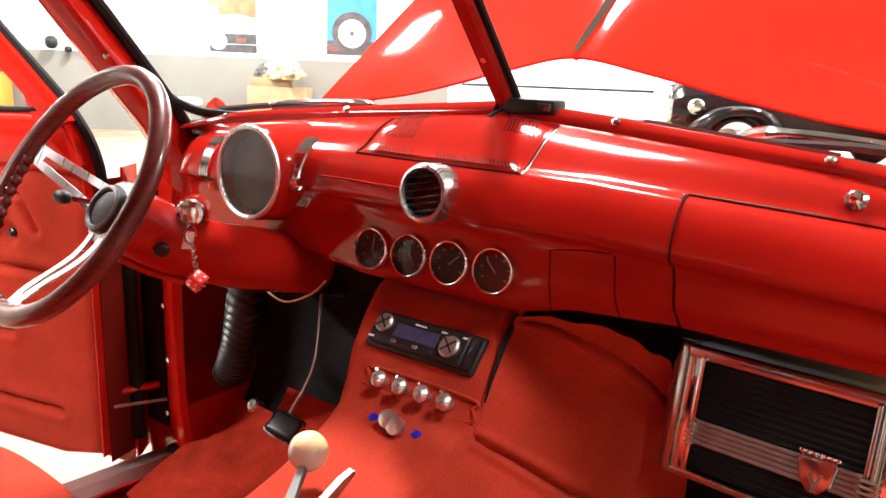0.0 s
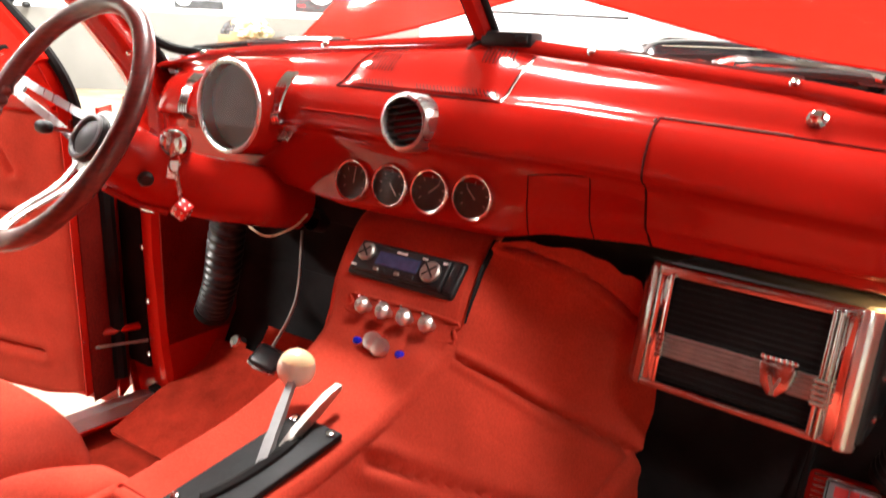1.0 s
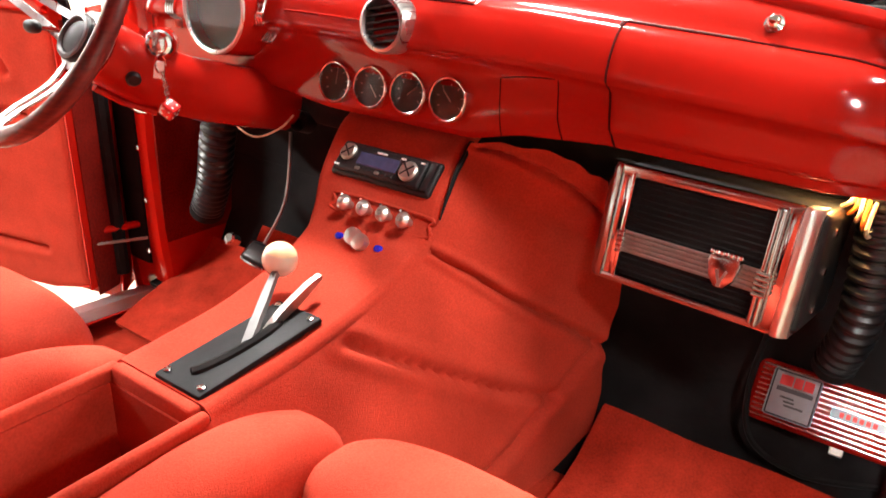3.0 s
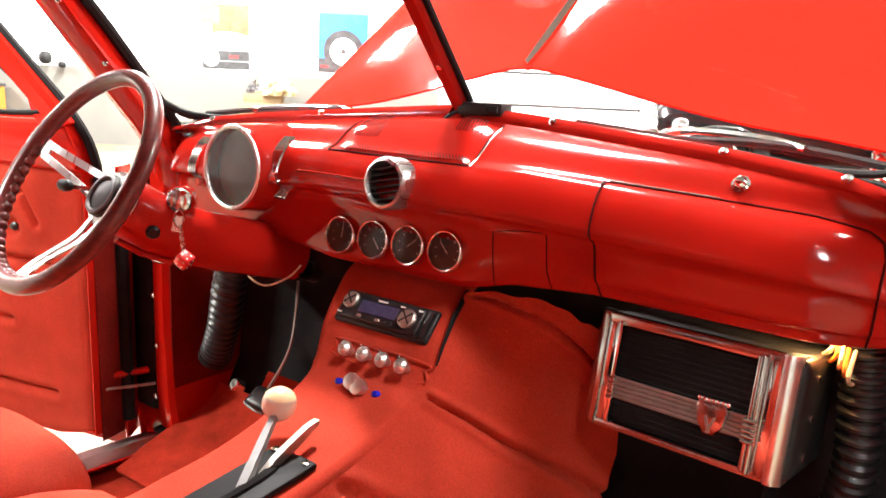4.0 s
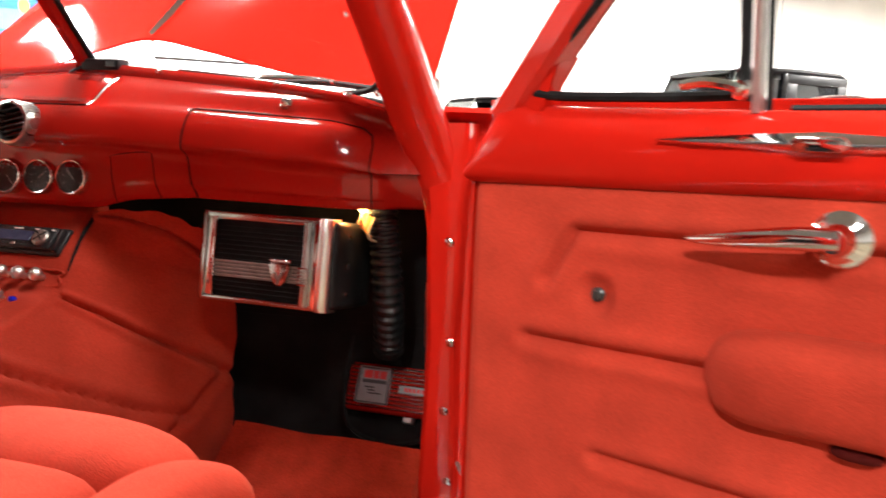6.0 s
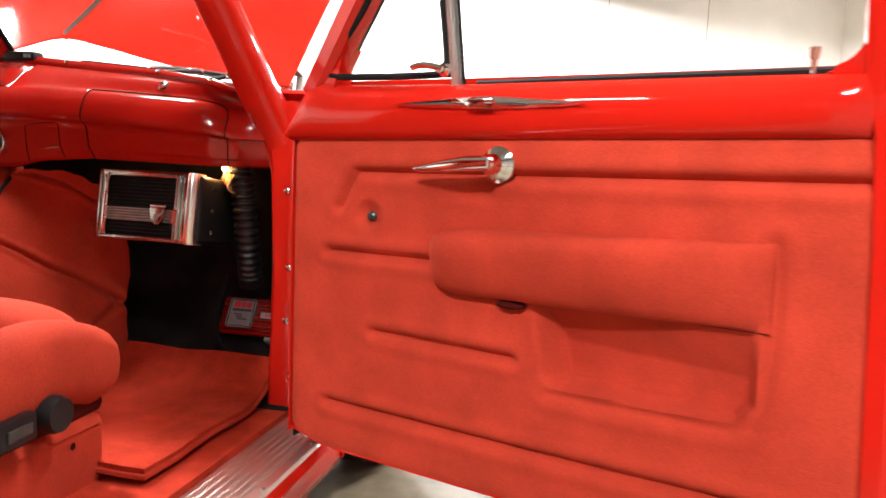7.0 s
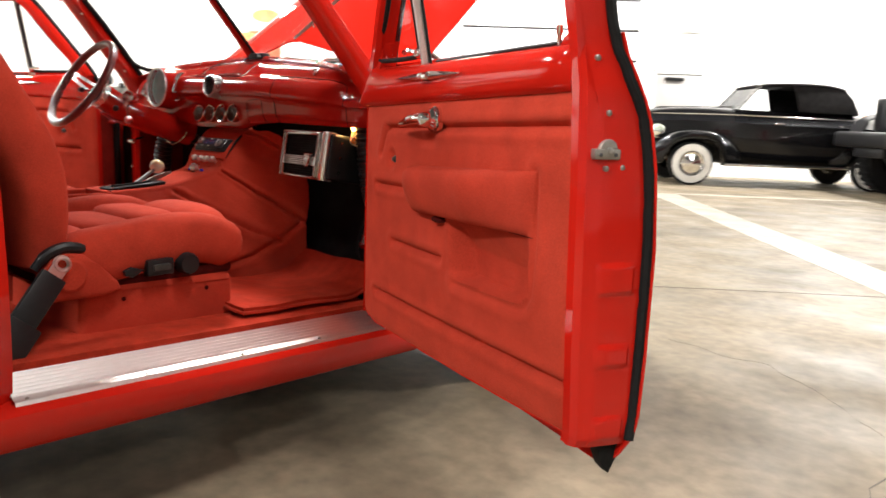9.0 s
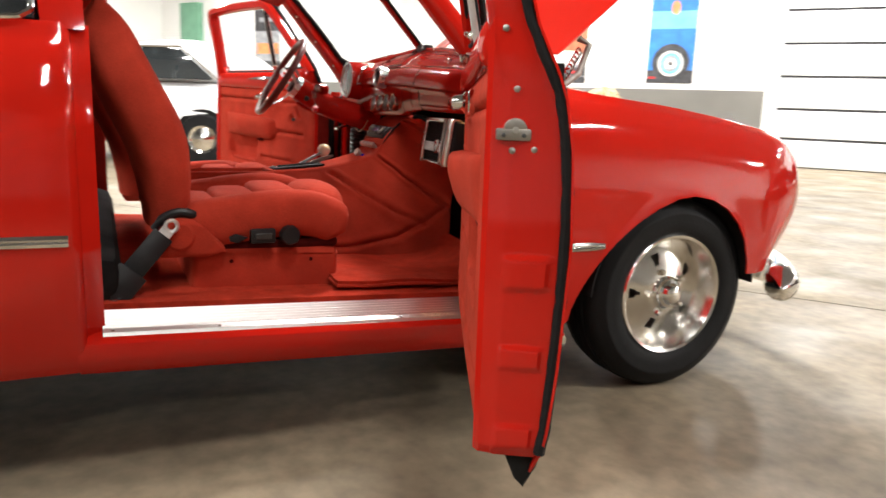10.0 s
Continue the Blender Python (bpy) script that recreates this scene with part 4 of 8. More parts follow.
def panel_w(s, z):
    w = 0.0
    for pts, depth in GROOVES:
        d = seg_dist(s, z, pts)
        w -= depth * math.exp(-(d / 0.0075) ** 2)
        w += 0.003 * math.exp(-((d - 0.022) / 0.012) ** 2)
    w -= 0.016 * math.exp(-((math.hypot(s - 0.567, z - 0.872) / 0.026) ** 4))
    w -= 0.006 * math.exp(-(((s - 0.80) / 0.05) ** 4 + ((z - 0.935) / 0.018) ** 4))
    w -= 0.058 * pocket_depth(s, z)
    for dist in (s - 0.36, rear_s(z) - 0.027 - s, z - panel_low(s), panel_high(s) - z):
        w -= 0.010 * math.exp(-max(0.0, dist) / 0.008)
    return w


def make_door(flip):
    side = "driver" if flip else "passenger"
    hinge = dp(0.36, -0.06, 0.0)
    wider = Matrix.Translation(hinge) @ pose(0, 0, 0, 0, 0, 7.0) @ Matrix.Translation(-hinge)

    def mi(bm):
        if flip:
            bm.transform(wider)
        return mirrored(bm, flip)
    # steel shell: outline of the lower door
    low = [(0.355, 0.40), (0.40, 0.372), (0.455, 0.362), (1.0, 0.388), (1.44, 0.420), (1.462, 0.440), (1.452, 0.60), (1.436, 0.90), (1.424, 1.045), (1.415, 1.075), (1.40, 1.118)]
    rows = []
    # rear edge wall from the inner face round to the outer skin
    def bulge(z):
        return table_at([(0.36, -0.090), (0.42, -0.108), (0.55, -0.122), (0.75, -0.133), (0.90, -0.128), (1.0, -0.112), (1.07, -0.080), (1.12, -0.060), (1.2, -0.058)], z)[0]
    zs = [0.425 + 0.004 * k for k in range(93)] + [0.80 + 0.02 * k for k in range(16)] + [1.12 + 0.03 * k for k in range(11)]
    rows = []
    for z in zs:
        s0, b = rear_s(z), bulge(z)
        dent = -0.004 * sum(max(0.0, min(1.0, (z - lo) / 0.007, (hi - z) / 0.007)) for lo, hi in ((0.436, 0.479), (0.566, 0.607), (0.694, 0.750)))
        lean = LEAN * max(0.0, z - 1.12)
        rows.append([p + DN * lean for p in (dp(s0 - 0.030, -0.012, z), dp(s0 - 0.027, 0.000, z), dp(s0 - 0.008, 0.001, z), dp(s0 + 0.003, -0.006, z), dp(s0 + 0.009, -0.025, z), dp(s0 + 0.011, b * 0.24, z), dp(s0 + 0.012 - dent, b * 0.29, z), dp(s0 + 0.014 - dent, b * 0.45, z), dp(s0 + 0.018 - dent, b * 0.72, z), dp(s0 + 0.0182, b * 0.77, z), dp(s0 + 0.020, b + 0.014, z))])
    shell = part("door", mi(thick(grid_mesh(rows), 0.003)), RED_PAINT, car, f"open {side} door, red paint over red cloth panel")
    # outer skin
    rows = []
    for i in range(22):
        z = lerp(0.335, 1.135, i / 21)
        row = []
        for j in range(12):
            s = lerp(0.345, 1.0, j / 11)
            se = rear_s(max(z, 0.44)) + 0.038 - 0.05 * max(0, (0.44 - z) / 0.1) ** 2
            s = lerp(0.345, se, j / 11)
            top = table_at([(0.345, 0.94), (0.40, 0.99), (0.46, 1.05), (0.53, 1.135)], s)[0]
            zt = min(z, top) if flip else z
            row.append(dp(s, bulge(zt) - 0.012 * math.sin(math.pi * j / 11), zt + 0.03 * (s - 0.4) * (1 - i / 21)))
        rows.append(row)
    part("outer_skin", mi(thick(grid_mesh(rows), 0.004)), RED_PAINT, shell)
    # rubber round the rear edge
    pts = [dp(rear_s(max(z, 0.44)) + 0.027, bulge(z) + (0.008 if z > 0.41 else 0.020) + LEAN * max(0.0, z - 1.12), z) for z in (0.435, 0.46, 0.50, 0.6, 0.7, 0.8, 0.9, 0.96, 1.0, 1.03, 1.06, 1.09, 1.12, 1.2, 1.32, 1.45)]
    rub = tube([p + DN * 0.0025 * noise.noise(p * 40) for p in curve_through(pts, 6)], 0.0095, 8)
    part("edge_rubber", mi(rub), BLACK_RUBBER, shell, "black rubber door seal")
    cm = Matrix((DN, Vector((0, 0, 1)), DU)).transposed().to_4x4()
    cm.translation = DU * 1.444 - DN * 1.275
    corner = prism([(-0.045, 0.428), (-0.112, 0.440), (-0.100, 0.400), (-0.082, 0.362), (-0.066, 0.378)], 0.024, cm, 0.005)
    bmesh.ops.recalc_face_normals(corner, faces=corner.faces)
    part("corner_rubber", mi(corner), BLACK_RUBBER, shell)
    pts = [dp(0.45, -0.06, 0.372), dp(0.9, -0.075, 0.384), dp(1.35, -0.085, 0.404), dp(1.45, -0.085, 0.418)]
    part("bottom_rubber", mi(tube(curve_through(pts, 5), 0.009, 8)), BLACK_RUBBER, shell)
    part("bottom_flange", mi(thick(grid_mesh([[dp(s, -0.004, panel_low(s) + 0.006) for s in (0.36, 0.46, 0.8, 1.2, 1.455)], [dp(s, -0.10, panel_low(s) - 0.008) for s in (0.36, 0.46, 0.8, 1.2, 1.48)]]), 0.003)), RED_PAINT, shell)
    rows = [[dp(s, w * (0.45 if flip and z > 0.96 else 1.0), z) for w in (-0.004, -0.05, -0.105)] for s, z in ((0.352, 0.39), (0.352, 0.7), (0.352, 0.95), (0.355, 1.03), (0.374, 1.08), (0.403, 1.13))]
    part("front_edge", mi(thick(grid_mesh(rows), 0.003)), RED_PAINT, shell)
    part("front_rubber", mi(tube([dp(0.338, -0.098, z) for z in (0.40, 0.5, 0.7, 0.85, 0.95)], 0.016, 8)), BLACK_RUBBER, shell, "black rubber hinge-side seal")
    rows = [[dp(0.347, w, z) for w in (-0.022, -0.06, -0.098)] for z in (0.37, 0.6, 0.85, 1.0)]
    # driver's sheet is dark red, standing for paint in shade; passenger's is rubber
    part("hinge_side_seal", mi(thick(grid_mesh(rows), -0.003)), DARK_AND_SHADED_RED if flip else BLACK_RUBBER, shell, "dark sheet on the hinge edge")
    part("check_strap", mi(tube([dp(0.36, -0.03, 0.495), (0.815, 1.15, 0.50)], 0.004, 6)), STEEL, shell)
    # painted garnish above the cloth panel, rounded over the sill
    rows = []
    for j in range(40):
        s = lerp(0.352, 1.392, j / 39)
        fade = max(0.05, min(1.0, (1.394 - s) / 0.035)) ** 0.6
        zt = table_at([(0.35, 1.032), (0.356, 1.04), (0.376, 1.085), (0.405, 1.132), (0.43, 1.14), (0.47, 1.124), (0.78, 1.120), (1.42, 1.122)], s)[0]
        zl = panel_high(s) - 0.004
        h = zt - zl
        rows.append([dp(s, -0.002, zl - 0.004), dp(s, 0.006 * fade, zl), dp(s, 0.014 * fade, zl + 0.12 * h), dp(s, 0.018 * fade, zl + 0.35 * h), dp(s, 0.017 * fade, zl + 0.6 * h), dp(s, 0.008 * fade, zl + 0.82 * h), dp(s, -0.008, zl + 0.95 * h), dp(s, -0.030, zl + h), dp(s, -0.045, zl + h)])
    part("garnish", mi(thick(grid_mesh(rows), 0.003)), RED_PAINT, shell)
    # cloth panel with pressed grooves, a map pocket and a crank dimple
    rows = []
    ns, nz = 200, 150
    for i in range(nz + 1):
        row = []
        for j in range(ns + 1):
            s = lerp(0.358, 1.44, j / ns)
            z = lerp(panel_low(s), panel_high(s), i / nz)
            s = lerp(0.358, rear_s(z) - 0.026, j / ns)
            z = lerp(panel_low(s), panel_high(s), i / nz)
            row.append(dp(s, panel_w(s, z), z))
        rows.append(row)
    panel = part("door_panel", mi(grid_mesh(rows)), RED_CLOTH, shell, angle=60)
    # padded armrest: fullest along its upper edge, fading out into the panel at the back
    rows = []
    for i in range(29):
        a = i / 28
        s = lerp(0.722, 1.298, a)
        end = min(1.0, a / 0.13)
        e = math.sqrt(max(0.0, 1 - (1 - end) ** 2))
        top = lerp(0.866, 0.893, a)
        bot = lerp(0.752, 0.772, a)
        zc, hh = (top + bot) / 2, (top - bot) / 2 * lerp(0.22, 1.0, e)
        fade = 1.0 if a < 0.62 else lerp(1.0, 0.26, (a - 0.62) / 0.38) * math.sqrt(max(0.02, 1 - max(0.0, (a - 0.95) / 0.05) ** 2))
        out = 0.058 * max(0.10, e) * fade
        prof = [(-0.1, 1.0), (0.40, 1.02), (0.78, 0.95), (0.96, 0.76), (1.0, 0.45), (0.95, 0.10), (0.83, -0.30), (0.66, -0.68), (0.46, -0.93), (0.28, -1.0), (0.05, -0.98), (-0.1, -0.96)]
        rows.append([dp(s, -0.004 + out * p, zc + hh * q) for p, q in prof])
    part("armrest", mi(loft(curve_rows(rows, 3))), RED_CLOTH, shell, angle=60)
    # dark pillow painted in for the shade of the pull recess
    part("pull_cup", mi(pillow(*dp(0.895, 0.004, 0.750), 0.055, 0.030, 0.014, 2.6, 18, 10, Euler((0, 0, math.atan2(DU.y, DU.x))).to_matrix().to_4x4())), SEAM_AND_SHADE, shell)
    # thin dark line painted as the shade below the armrest
    part("pull_seam", mi(tube([dp(s, 0.0025, 0.7660 + 0.012 * (s - 1.0)) for s in (0.93, 1.05, 1.2, 1.30)], 0.0008, 6)), SEAM_AND_SHADE, shell)
    # crank spindle
    part("crank_spindle", mi(lathe([(0.010, 0), (0.010, 0.006), (0.006, 0.009), (0.006, 0.013), (0, 0.014)], axis_pose(dp(0.567, -0.017, 0.872), DN), 14)), DARK_DIAL, shell)
    # inside handle: a cone lever on a round boss
    boss = axis_pose(dp(0.856, -0.004, 0.982), DN)
    h = part("door_handle", mi(lathe([(0.030, 0), (0.031, 0.012), (0.024, 0.016), (0.026, 0.022), (0.018, 0.028), (0.016, 0.046), (0.012, 0.052), (0, 0.053)], boss, 26)), CHROME, shell, "chrome inside door handle")
    part("lever", mi(tube([dp(0.860, 0.040, 0.984), dp(0.82, 0.044, 0.982), dp(0.77, 0.041, 0.976), dp(0.72, 0.036, 0.970), dp(0.700, 0.034, 0.968)], [0.013, 0.013, 0.011, 0.007, 0.003], 12)), CHROME, h)
    # chrome spear on the garnish with a centre badge
    rows = []
    for k in range(21):
        a = -1 + k / 10
        s = 0.829 + 0.180 * a
        hh = 0.0035 + 0.010 * (1 - abs(a)) ** 0.6
        rows.append([dp(s, 0.012, 1.081 - hh), dp(s, 0.022, 1.081 - hh * 0.5), dp(s, 0.026 + 0.005 * (1 - abs(a)), 1.081), dp(s, 0.022, 1.081 + hh * 0.5), dp(s, 0.012, 1.081 + hh)])
    tr = part("chrome_trim", mi(loft(rows)), CHROME, shell, "chrome spear trim")
    part("trim_groove", mi(tube([dp(0.829 + 0.15 * k / 4, 0.0275 + 0.004 * (1 - abs(k) / 4), 1.081) for k in range(-4, 5)], 0.0011, 6)), SLAB_DARK, tr)
    part("badge", mi(prism([(-0.030, 0), (-0.022, 0.0085), (0.022, 0.0085), (0.030, 0), (0.022, -0.0085), (-0.022, -0.0085)], 0.008, axis_pose(dp(0.83, 0.026, 1.081), DN, DU), 0.003)), CHROME, tr, "small bright badge")
    # window frame, vent window, glass edge
    def up(s, w, z):
        return dp(s, w + LEAN * max(0.0, z - 1.12), z)
    fr = [up(s, -0.02, z) for s, z in ((0.400, 1.105), (0.440, 1.155), (0.535, 1.265), (0.635, 1.375), (0.715, 1.445), (0.775, 1.462))]
    top = [up(s, -0.024, z) for s, z in ((0.750, 1.456), (0.80, 1.462), (1.1, 1.468), (1.34, 1.460), (1.385, 1.440))]
    back = [up(s, -0.028, z) for s, z in ((1.385, 1.445), (1.392, 1.38), (1.396, 1.25), (1.397, 1.08))]
    def rail(pts, wide, deep, fwd):
        out = []
        cp = curve_through(pts, 4)
        for i, p in enumerate(cp):
            d = (cp[min(i + 1, len(cp) - 1)] - cp[max(i - 1, 0)]).normalized()
            sd = d.cross(DN).normalized()
            out.append([p + sd * wide * a + DN * deep * b for a, b in ((-1, -1), (-1, 0.5), (-0.6, 1), (0.6, 1), (1, 0.5), (1, -1))])
        return loft(out)
    wf = part("window_frame", mi(joined(rail(fr, 0.024, 0.026, 0), rail(top, 0.022, 0.026, 0), rail(back, 0.020, 0.030, 0))), RED_PAINT, shell)
    gusset = prism([(0.372, 1.075), (0.47, 1.10), (0.475, 1.15), (0.50, 1.19), (0.47, 1.20), (0.425, 1.15)], 0.045, None, 0.008)
    gm = Matrix((DU, Vector((0, 0, 1)), DN)).transposed().to_4x4()
    gm.translation = DN * (-1.275 - 0.045)
    gusset.transform(gm)
    bmesh.ops.recalc_face_normals(gusset, faces=gusset.faces)
    part("frame_corner", mi(gusset), RED_PAINT, wf)
    fillet = prism([(1.392, 1.112), (1.330, 1.114)] + [(1.334 + 0.046 * math.sin(q), 1.168 - 0.046 * math.cos(q)) for q in (math.pi / 2 * k / 6 for k in range(7))] + [(1.392, 1.172)], 0.034, None, 0.006)
    gm.translation = DN * (-1.275 - 0.042)
    fillet.transform(gm)
    bmesh.ops.recalc_face_normals(fillet, faces=fillet.faces)
    part("frame_corner", mi(fillet), RED_PAINT, wf)
    lip = ((0.336, 0.98), (0.340, 1.03), (0.362, 1.085), (0.402, 1.145), (0.448, 1.20), (0.523, 1.285), (0.622, 1.398), (0.70, 1.475))
    part("frame_rubber", mi(tube(curve_through([up(s, -0.034 if flip else -0.052, z) for s, z in lip if flip] or [up(s, -0.052, z) for s, z in ((0.336, 0.98), (0.345, 1.02), (0.380, 1.070), (0.430, 1.125), (0.475, 1.18), (0.550, 1.265), (0.65, 1.378), (0.73, 1.455))], 4), 0.011, 8)), BLACK_RUBBER, wf)
    vent_loop = [(0.452, 1.142), (0.52, 1.135), (0.730, 1.135), (0.738, 1.15), (0.737, 1.30), (0.735, 1.40), (0.725, 1.428), (0.70, 1.415), (0.64, 1.345), (0.55, 1.245), (0.448, 1.155)]
    part("vent_rubber", mi(tube(curve_through([up(s, -0.008, z) for s, z in vent_loop], 4, True), 0.0065, 8, True)), BLACK_RUBBER, wf)
    ve = bmesh.new()
    ve.faces.new([ve.verts.new(up(s, -0.02, z)) for s, z in vent_loop])
    vg = part("vent_glass", mi(ve), GLASS, wf)
    vg.visible_shadow = False
    part("divider_bar", mi(rail([up(0.752, -0.014, 1.115), up(0.751, -0.014, 1.30), up(0.748, -0.014, 1.45)], 0.0055, 0.012, 0)), WHITE_METAL if not flip else STEEL, wf, "chrome vent window divider")
    part("divider_rubber", mi(tube([up(0.762, -0.022, 1.115), up(0.761, -0.022, 1.30), up(0.758, -0.022, 1.45)], 0.0036, 6)), BLACK_RUBBER, wf)
    lt = part("vent_latch", mi(lathe([(0.013, 0), (0.013, 0.012), (0.009, 0.018), (0, 0.019)], axis_pose(dp(0.735, -0.008, 1.142), DN), 14)), CHROME, wf)
    part("latch_lever", mi(tube(curve_through([dp(0.735, 0.010, 1.142), dp(0.715, 0.016, 1.147), dp(0.695, 0.017, 1.149), dp(0.672, 0.014, 1.146)], 4), 0.006, 8)), CHROME, lt)
    part("glass_slot", mi(tube([dp(0.785, -0.028, 1.119), dp(1.1, -0.028, 1.122), dp(1.372, -0.028, 1.124)], 0.006, 6)), BLACK_RUBBER, wf)
    part("lock_knob", mi(lathe([(0.004, 0), (0.004, 0.018), (0.006, 0.021), (0.0075, 0.034), (0, 0.036)], pose(*dp(1.315, -0.020, 1.120)), 12)), CHROME, shell)
    # latch, screws and bumps on the rear edge
    em = axis_pose(dp(rear_s(0.945) + 0.012, -0.038, 0.940), DU, DN)
    la = part("door_latch", mi(block(-0.026, 0.027, -0.004, 0.014, -0.006, 0.010, 0.003, 2, em)), STEEL, shell, "worn grey steel door latch")
    part("rotor", mi(prism([(0.018 * math.cos(math.pi * k / 10), -0.017 * math.sin(math.pi * k / 10)) for k in range(11)], 0.013, em @ pose(-0.002, -0.003, -0.004), 0.003)), STEEL, la)
    part("rotor_pin", mi(lathe([(0.005, 0.008), (0.005, 0.013), (0, 0.014)], em @ pose(-0.002, -0.002, 0), 10)), ALU, la)
    for u in (-0.015, 0.016):
        part("latch_rivet", mi(lathe([(0.004, 0.009), (0.003, 0.012), (0, 0.0125)], em @ pose(u, 0.006, 0), 8)), SLAB_DARK, la)
    for w, z in ((-0.036, 0.911), (-0.070, 0.913), (-0.040, 1.003), (-0.020, 1.092), (-0.096, 0.722), (-0.092, 0.446)):
        part("edge_screw", mi(lathe([(0.0052, -0.006), (0.0052, 0.002), (0.003, 0.004), (0, 0.0045)], axis_pose(dp(rear_s(z) + 0.0165, w, z), DU), 10)), STEEL, shell)
    part("outer_spear", mi(joined(*[tube([dp(0.40, -0.146, 0.585), dp(0.9, -0.150, 0.59), dp(1.41, -0.138, 0.60)], 0.009, 8)])), CHROME, shell)
    # striker / hinge straps towards the pillar
    for z in (0.52, 0.92):
        part("hinge", mi(tube([dp(0.36, -0.06, z), (0.872, 1.10, z), (0.862, 1.16, z)], 0.009, 8)), RED_PAINT, shell)


def curve_rows(rows, steps):
    """Smooths a stack of rings along its length."""
    n = len(rows[0])
    cols = [curve_through([r[j] for r in rows], steps) for j in range(n)]
    return [[c[i] for c in cols] for i in range(len(cols[0]))]


make_door(False)
make_door(True)


# ---- cabin shell ----
for x0, x1, step in ((-0.20, 0.80, 0.0), (-0.80, -0.20, 0.062)):
    rows = []
    for y in (-1.2, -0.4, 0.2, 0.66, 0.80, 1.0, 1.16):
        z = floor_z(y) - step * max(0.0, min(1.0, (y - 0.66) / 0.14))
        rows.append([(x0, y, z), (x1, y, z), (x1, y, z - 0.03), (x0, y, z - 0.03)])
    part("cabin_carpet", loft(rows), RED_CARPET, car, "red cut-pile carpet over the cabin floor")
part("firewall", joined(block(-0.80, 0.80, 1.36, 1.39, 0.36, 1.12), thick(grid_mesh([[(x, y, z + 0.006 * noise.noise((x * 9, y * 9, 2.0))) for x in [-0.80 + 0.08 * k for k in range(21)]] for y, z in ((1.13, 0.378), (1.19, 0.388), (1.25, 0.408), (1.31, 0.45), (1.355, 0.53), (1.368, 0.68))]), 0.01)), BLACK_FELT, car, "black firewall matting")
part("rear_bulkhead", block(-0.80, 0.80, -1.22, -1.18, 0.40, 1.02), BLACK_FELT, car)
# black block over the rear floor, added for the darkness behind the seats
part("rear_floor_cover", block(-0.78, 0.78, -1.15, 0.06, 0.42, 0.56, 0.05), BLACK_FELT, car, "black block standing in for the shade behind the seats")
for flip in (False, True):
    # side trim coloured dark to give the unlit rear cabin
    part("rear_side_trim", mirrored(block(0.80, 0.83, -1.2, 0.045 if flip else -0.05, 0.40, 1.12, 0.01), flip), DARK_AND_SHADED_RED, car)
# kick panels beside the feet
part("kick_panel", block(0.748, 0.765, 1.15, 1.37, 0.38, 1.02, 0.004), BLACK_FELT, car, "black kick panel")
# driver's panel has the footwell shade put into a darker red
part("kick_panel", block(-0.765, -0.745, 1.15, 1.37, 0.30, 1.02, 0.004), DARK_AND_SHADED_RED, car, "red kick panel darkened for the shade under the dash")
part("toe_carpet", thick(grid_mesh([[(x, 1.0, 0.345), (x, 1.07, 0.376), (x, 1.13, 0.396), (x, 1.19, 0.406), (x, 1.25, 0.430), (x, 1.29, 0.47)] for x in (-0.744, -0.6, -0.42, -0.20)]), 0.01), RED_CARPET, car)
part("toe_carpet", thick(grid_mesh([[(x, 1.12, 0.394), (x, 1.20, 0.45), (x, 1.27, 0.52), (x, 1.29, 0.55)] for x in (-0.56, -0.5, -0.42, -0.20)]), 0.01), RED_CARPET, car)
sp = part("speaker_frame", joined(*[tube([(0.742, 1.185, 0.700), (0.742, 1.185, 0.815), (0.742, 1.245, 0.815), (0.742, 1.245, 0.700)], 0.005, 6, True)]), CHROME, car, "bright speaker grille frame")
part("speaker_grille", block(0.743, 0.748, 1.187, 1.243, 0.702, 0.813), BLACK_PLASTIC, sp)

# ---- dashboard ----
def dash_end(x):
    """How far the dash has curled away towards its ends."""
    return max(0.0, (abs(x) - 0.56) / 0.11)


def dash_section(x):
    yw, zw = screen_base(x)
    zl = table_at([(-0.66, 0.935), (-0.30, 0.940), (-0.18, 0.925), (0.11, 0.925), (0.19, 0.945), (0.32, 0.955), (0.66, 0.950)], x)[0]
    e = dash_end(x)
    curl = 0.045 * e ** 2.2
    mid = table_at([(-0.66, 1.095), (-0.2, 1.105), (0.2, 1.102), (0.66, 1.078)], x)[0]
    pts = [(yw - 0.004, zw), (yw - 0.022, zw + 0.001), (yw - 0.034, zw - 0.008), (lerp(yw - 0.04, 1.125, 0.55), lerp(zw - 0.012, mid + 0.022, 0.55) + 0.007), (1.118, mid + 0.018), (1.097, mid + 0.008), (1.079, mid - 0.012), (1.067, mid - 0.038), (1.0655, mid - 0.056), (1.081, mid - 0.070), (1.087, lerp(mid - 0.1, zl, 0.35)), (1.094, zl + 0.014), (1.099, zl + 0.003), (1.108, zl - 0.003), (1.150, zl + 0.004)]
    return [(x, y + curl * (0.2 if k < 3 else 1.0), z - 0.012 * e ** 2 * (1 if 2 < k < 9 else 0)) for k, (y, z) in enumerate(pts)]


dash = thing("dashboard", (0, 1.15, 0.93), "glossy red painted metal dashboard with chrome trims", "dashboard")
xs = [-0.672, -0.668, -0.66, -0.64] + [-0.62 + 0.02 * k for k in range(63)] + [0.64, 0.66, 0.668, 0.672]
rows = [curve_through(dash_section(x), 3) for x in xs]
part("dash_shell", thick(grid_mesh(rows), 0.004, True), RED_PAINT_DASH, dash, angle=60)
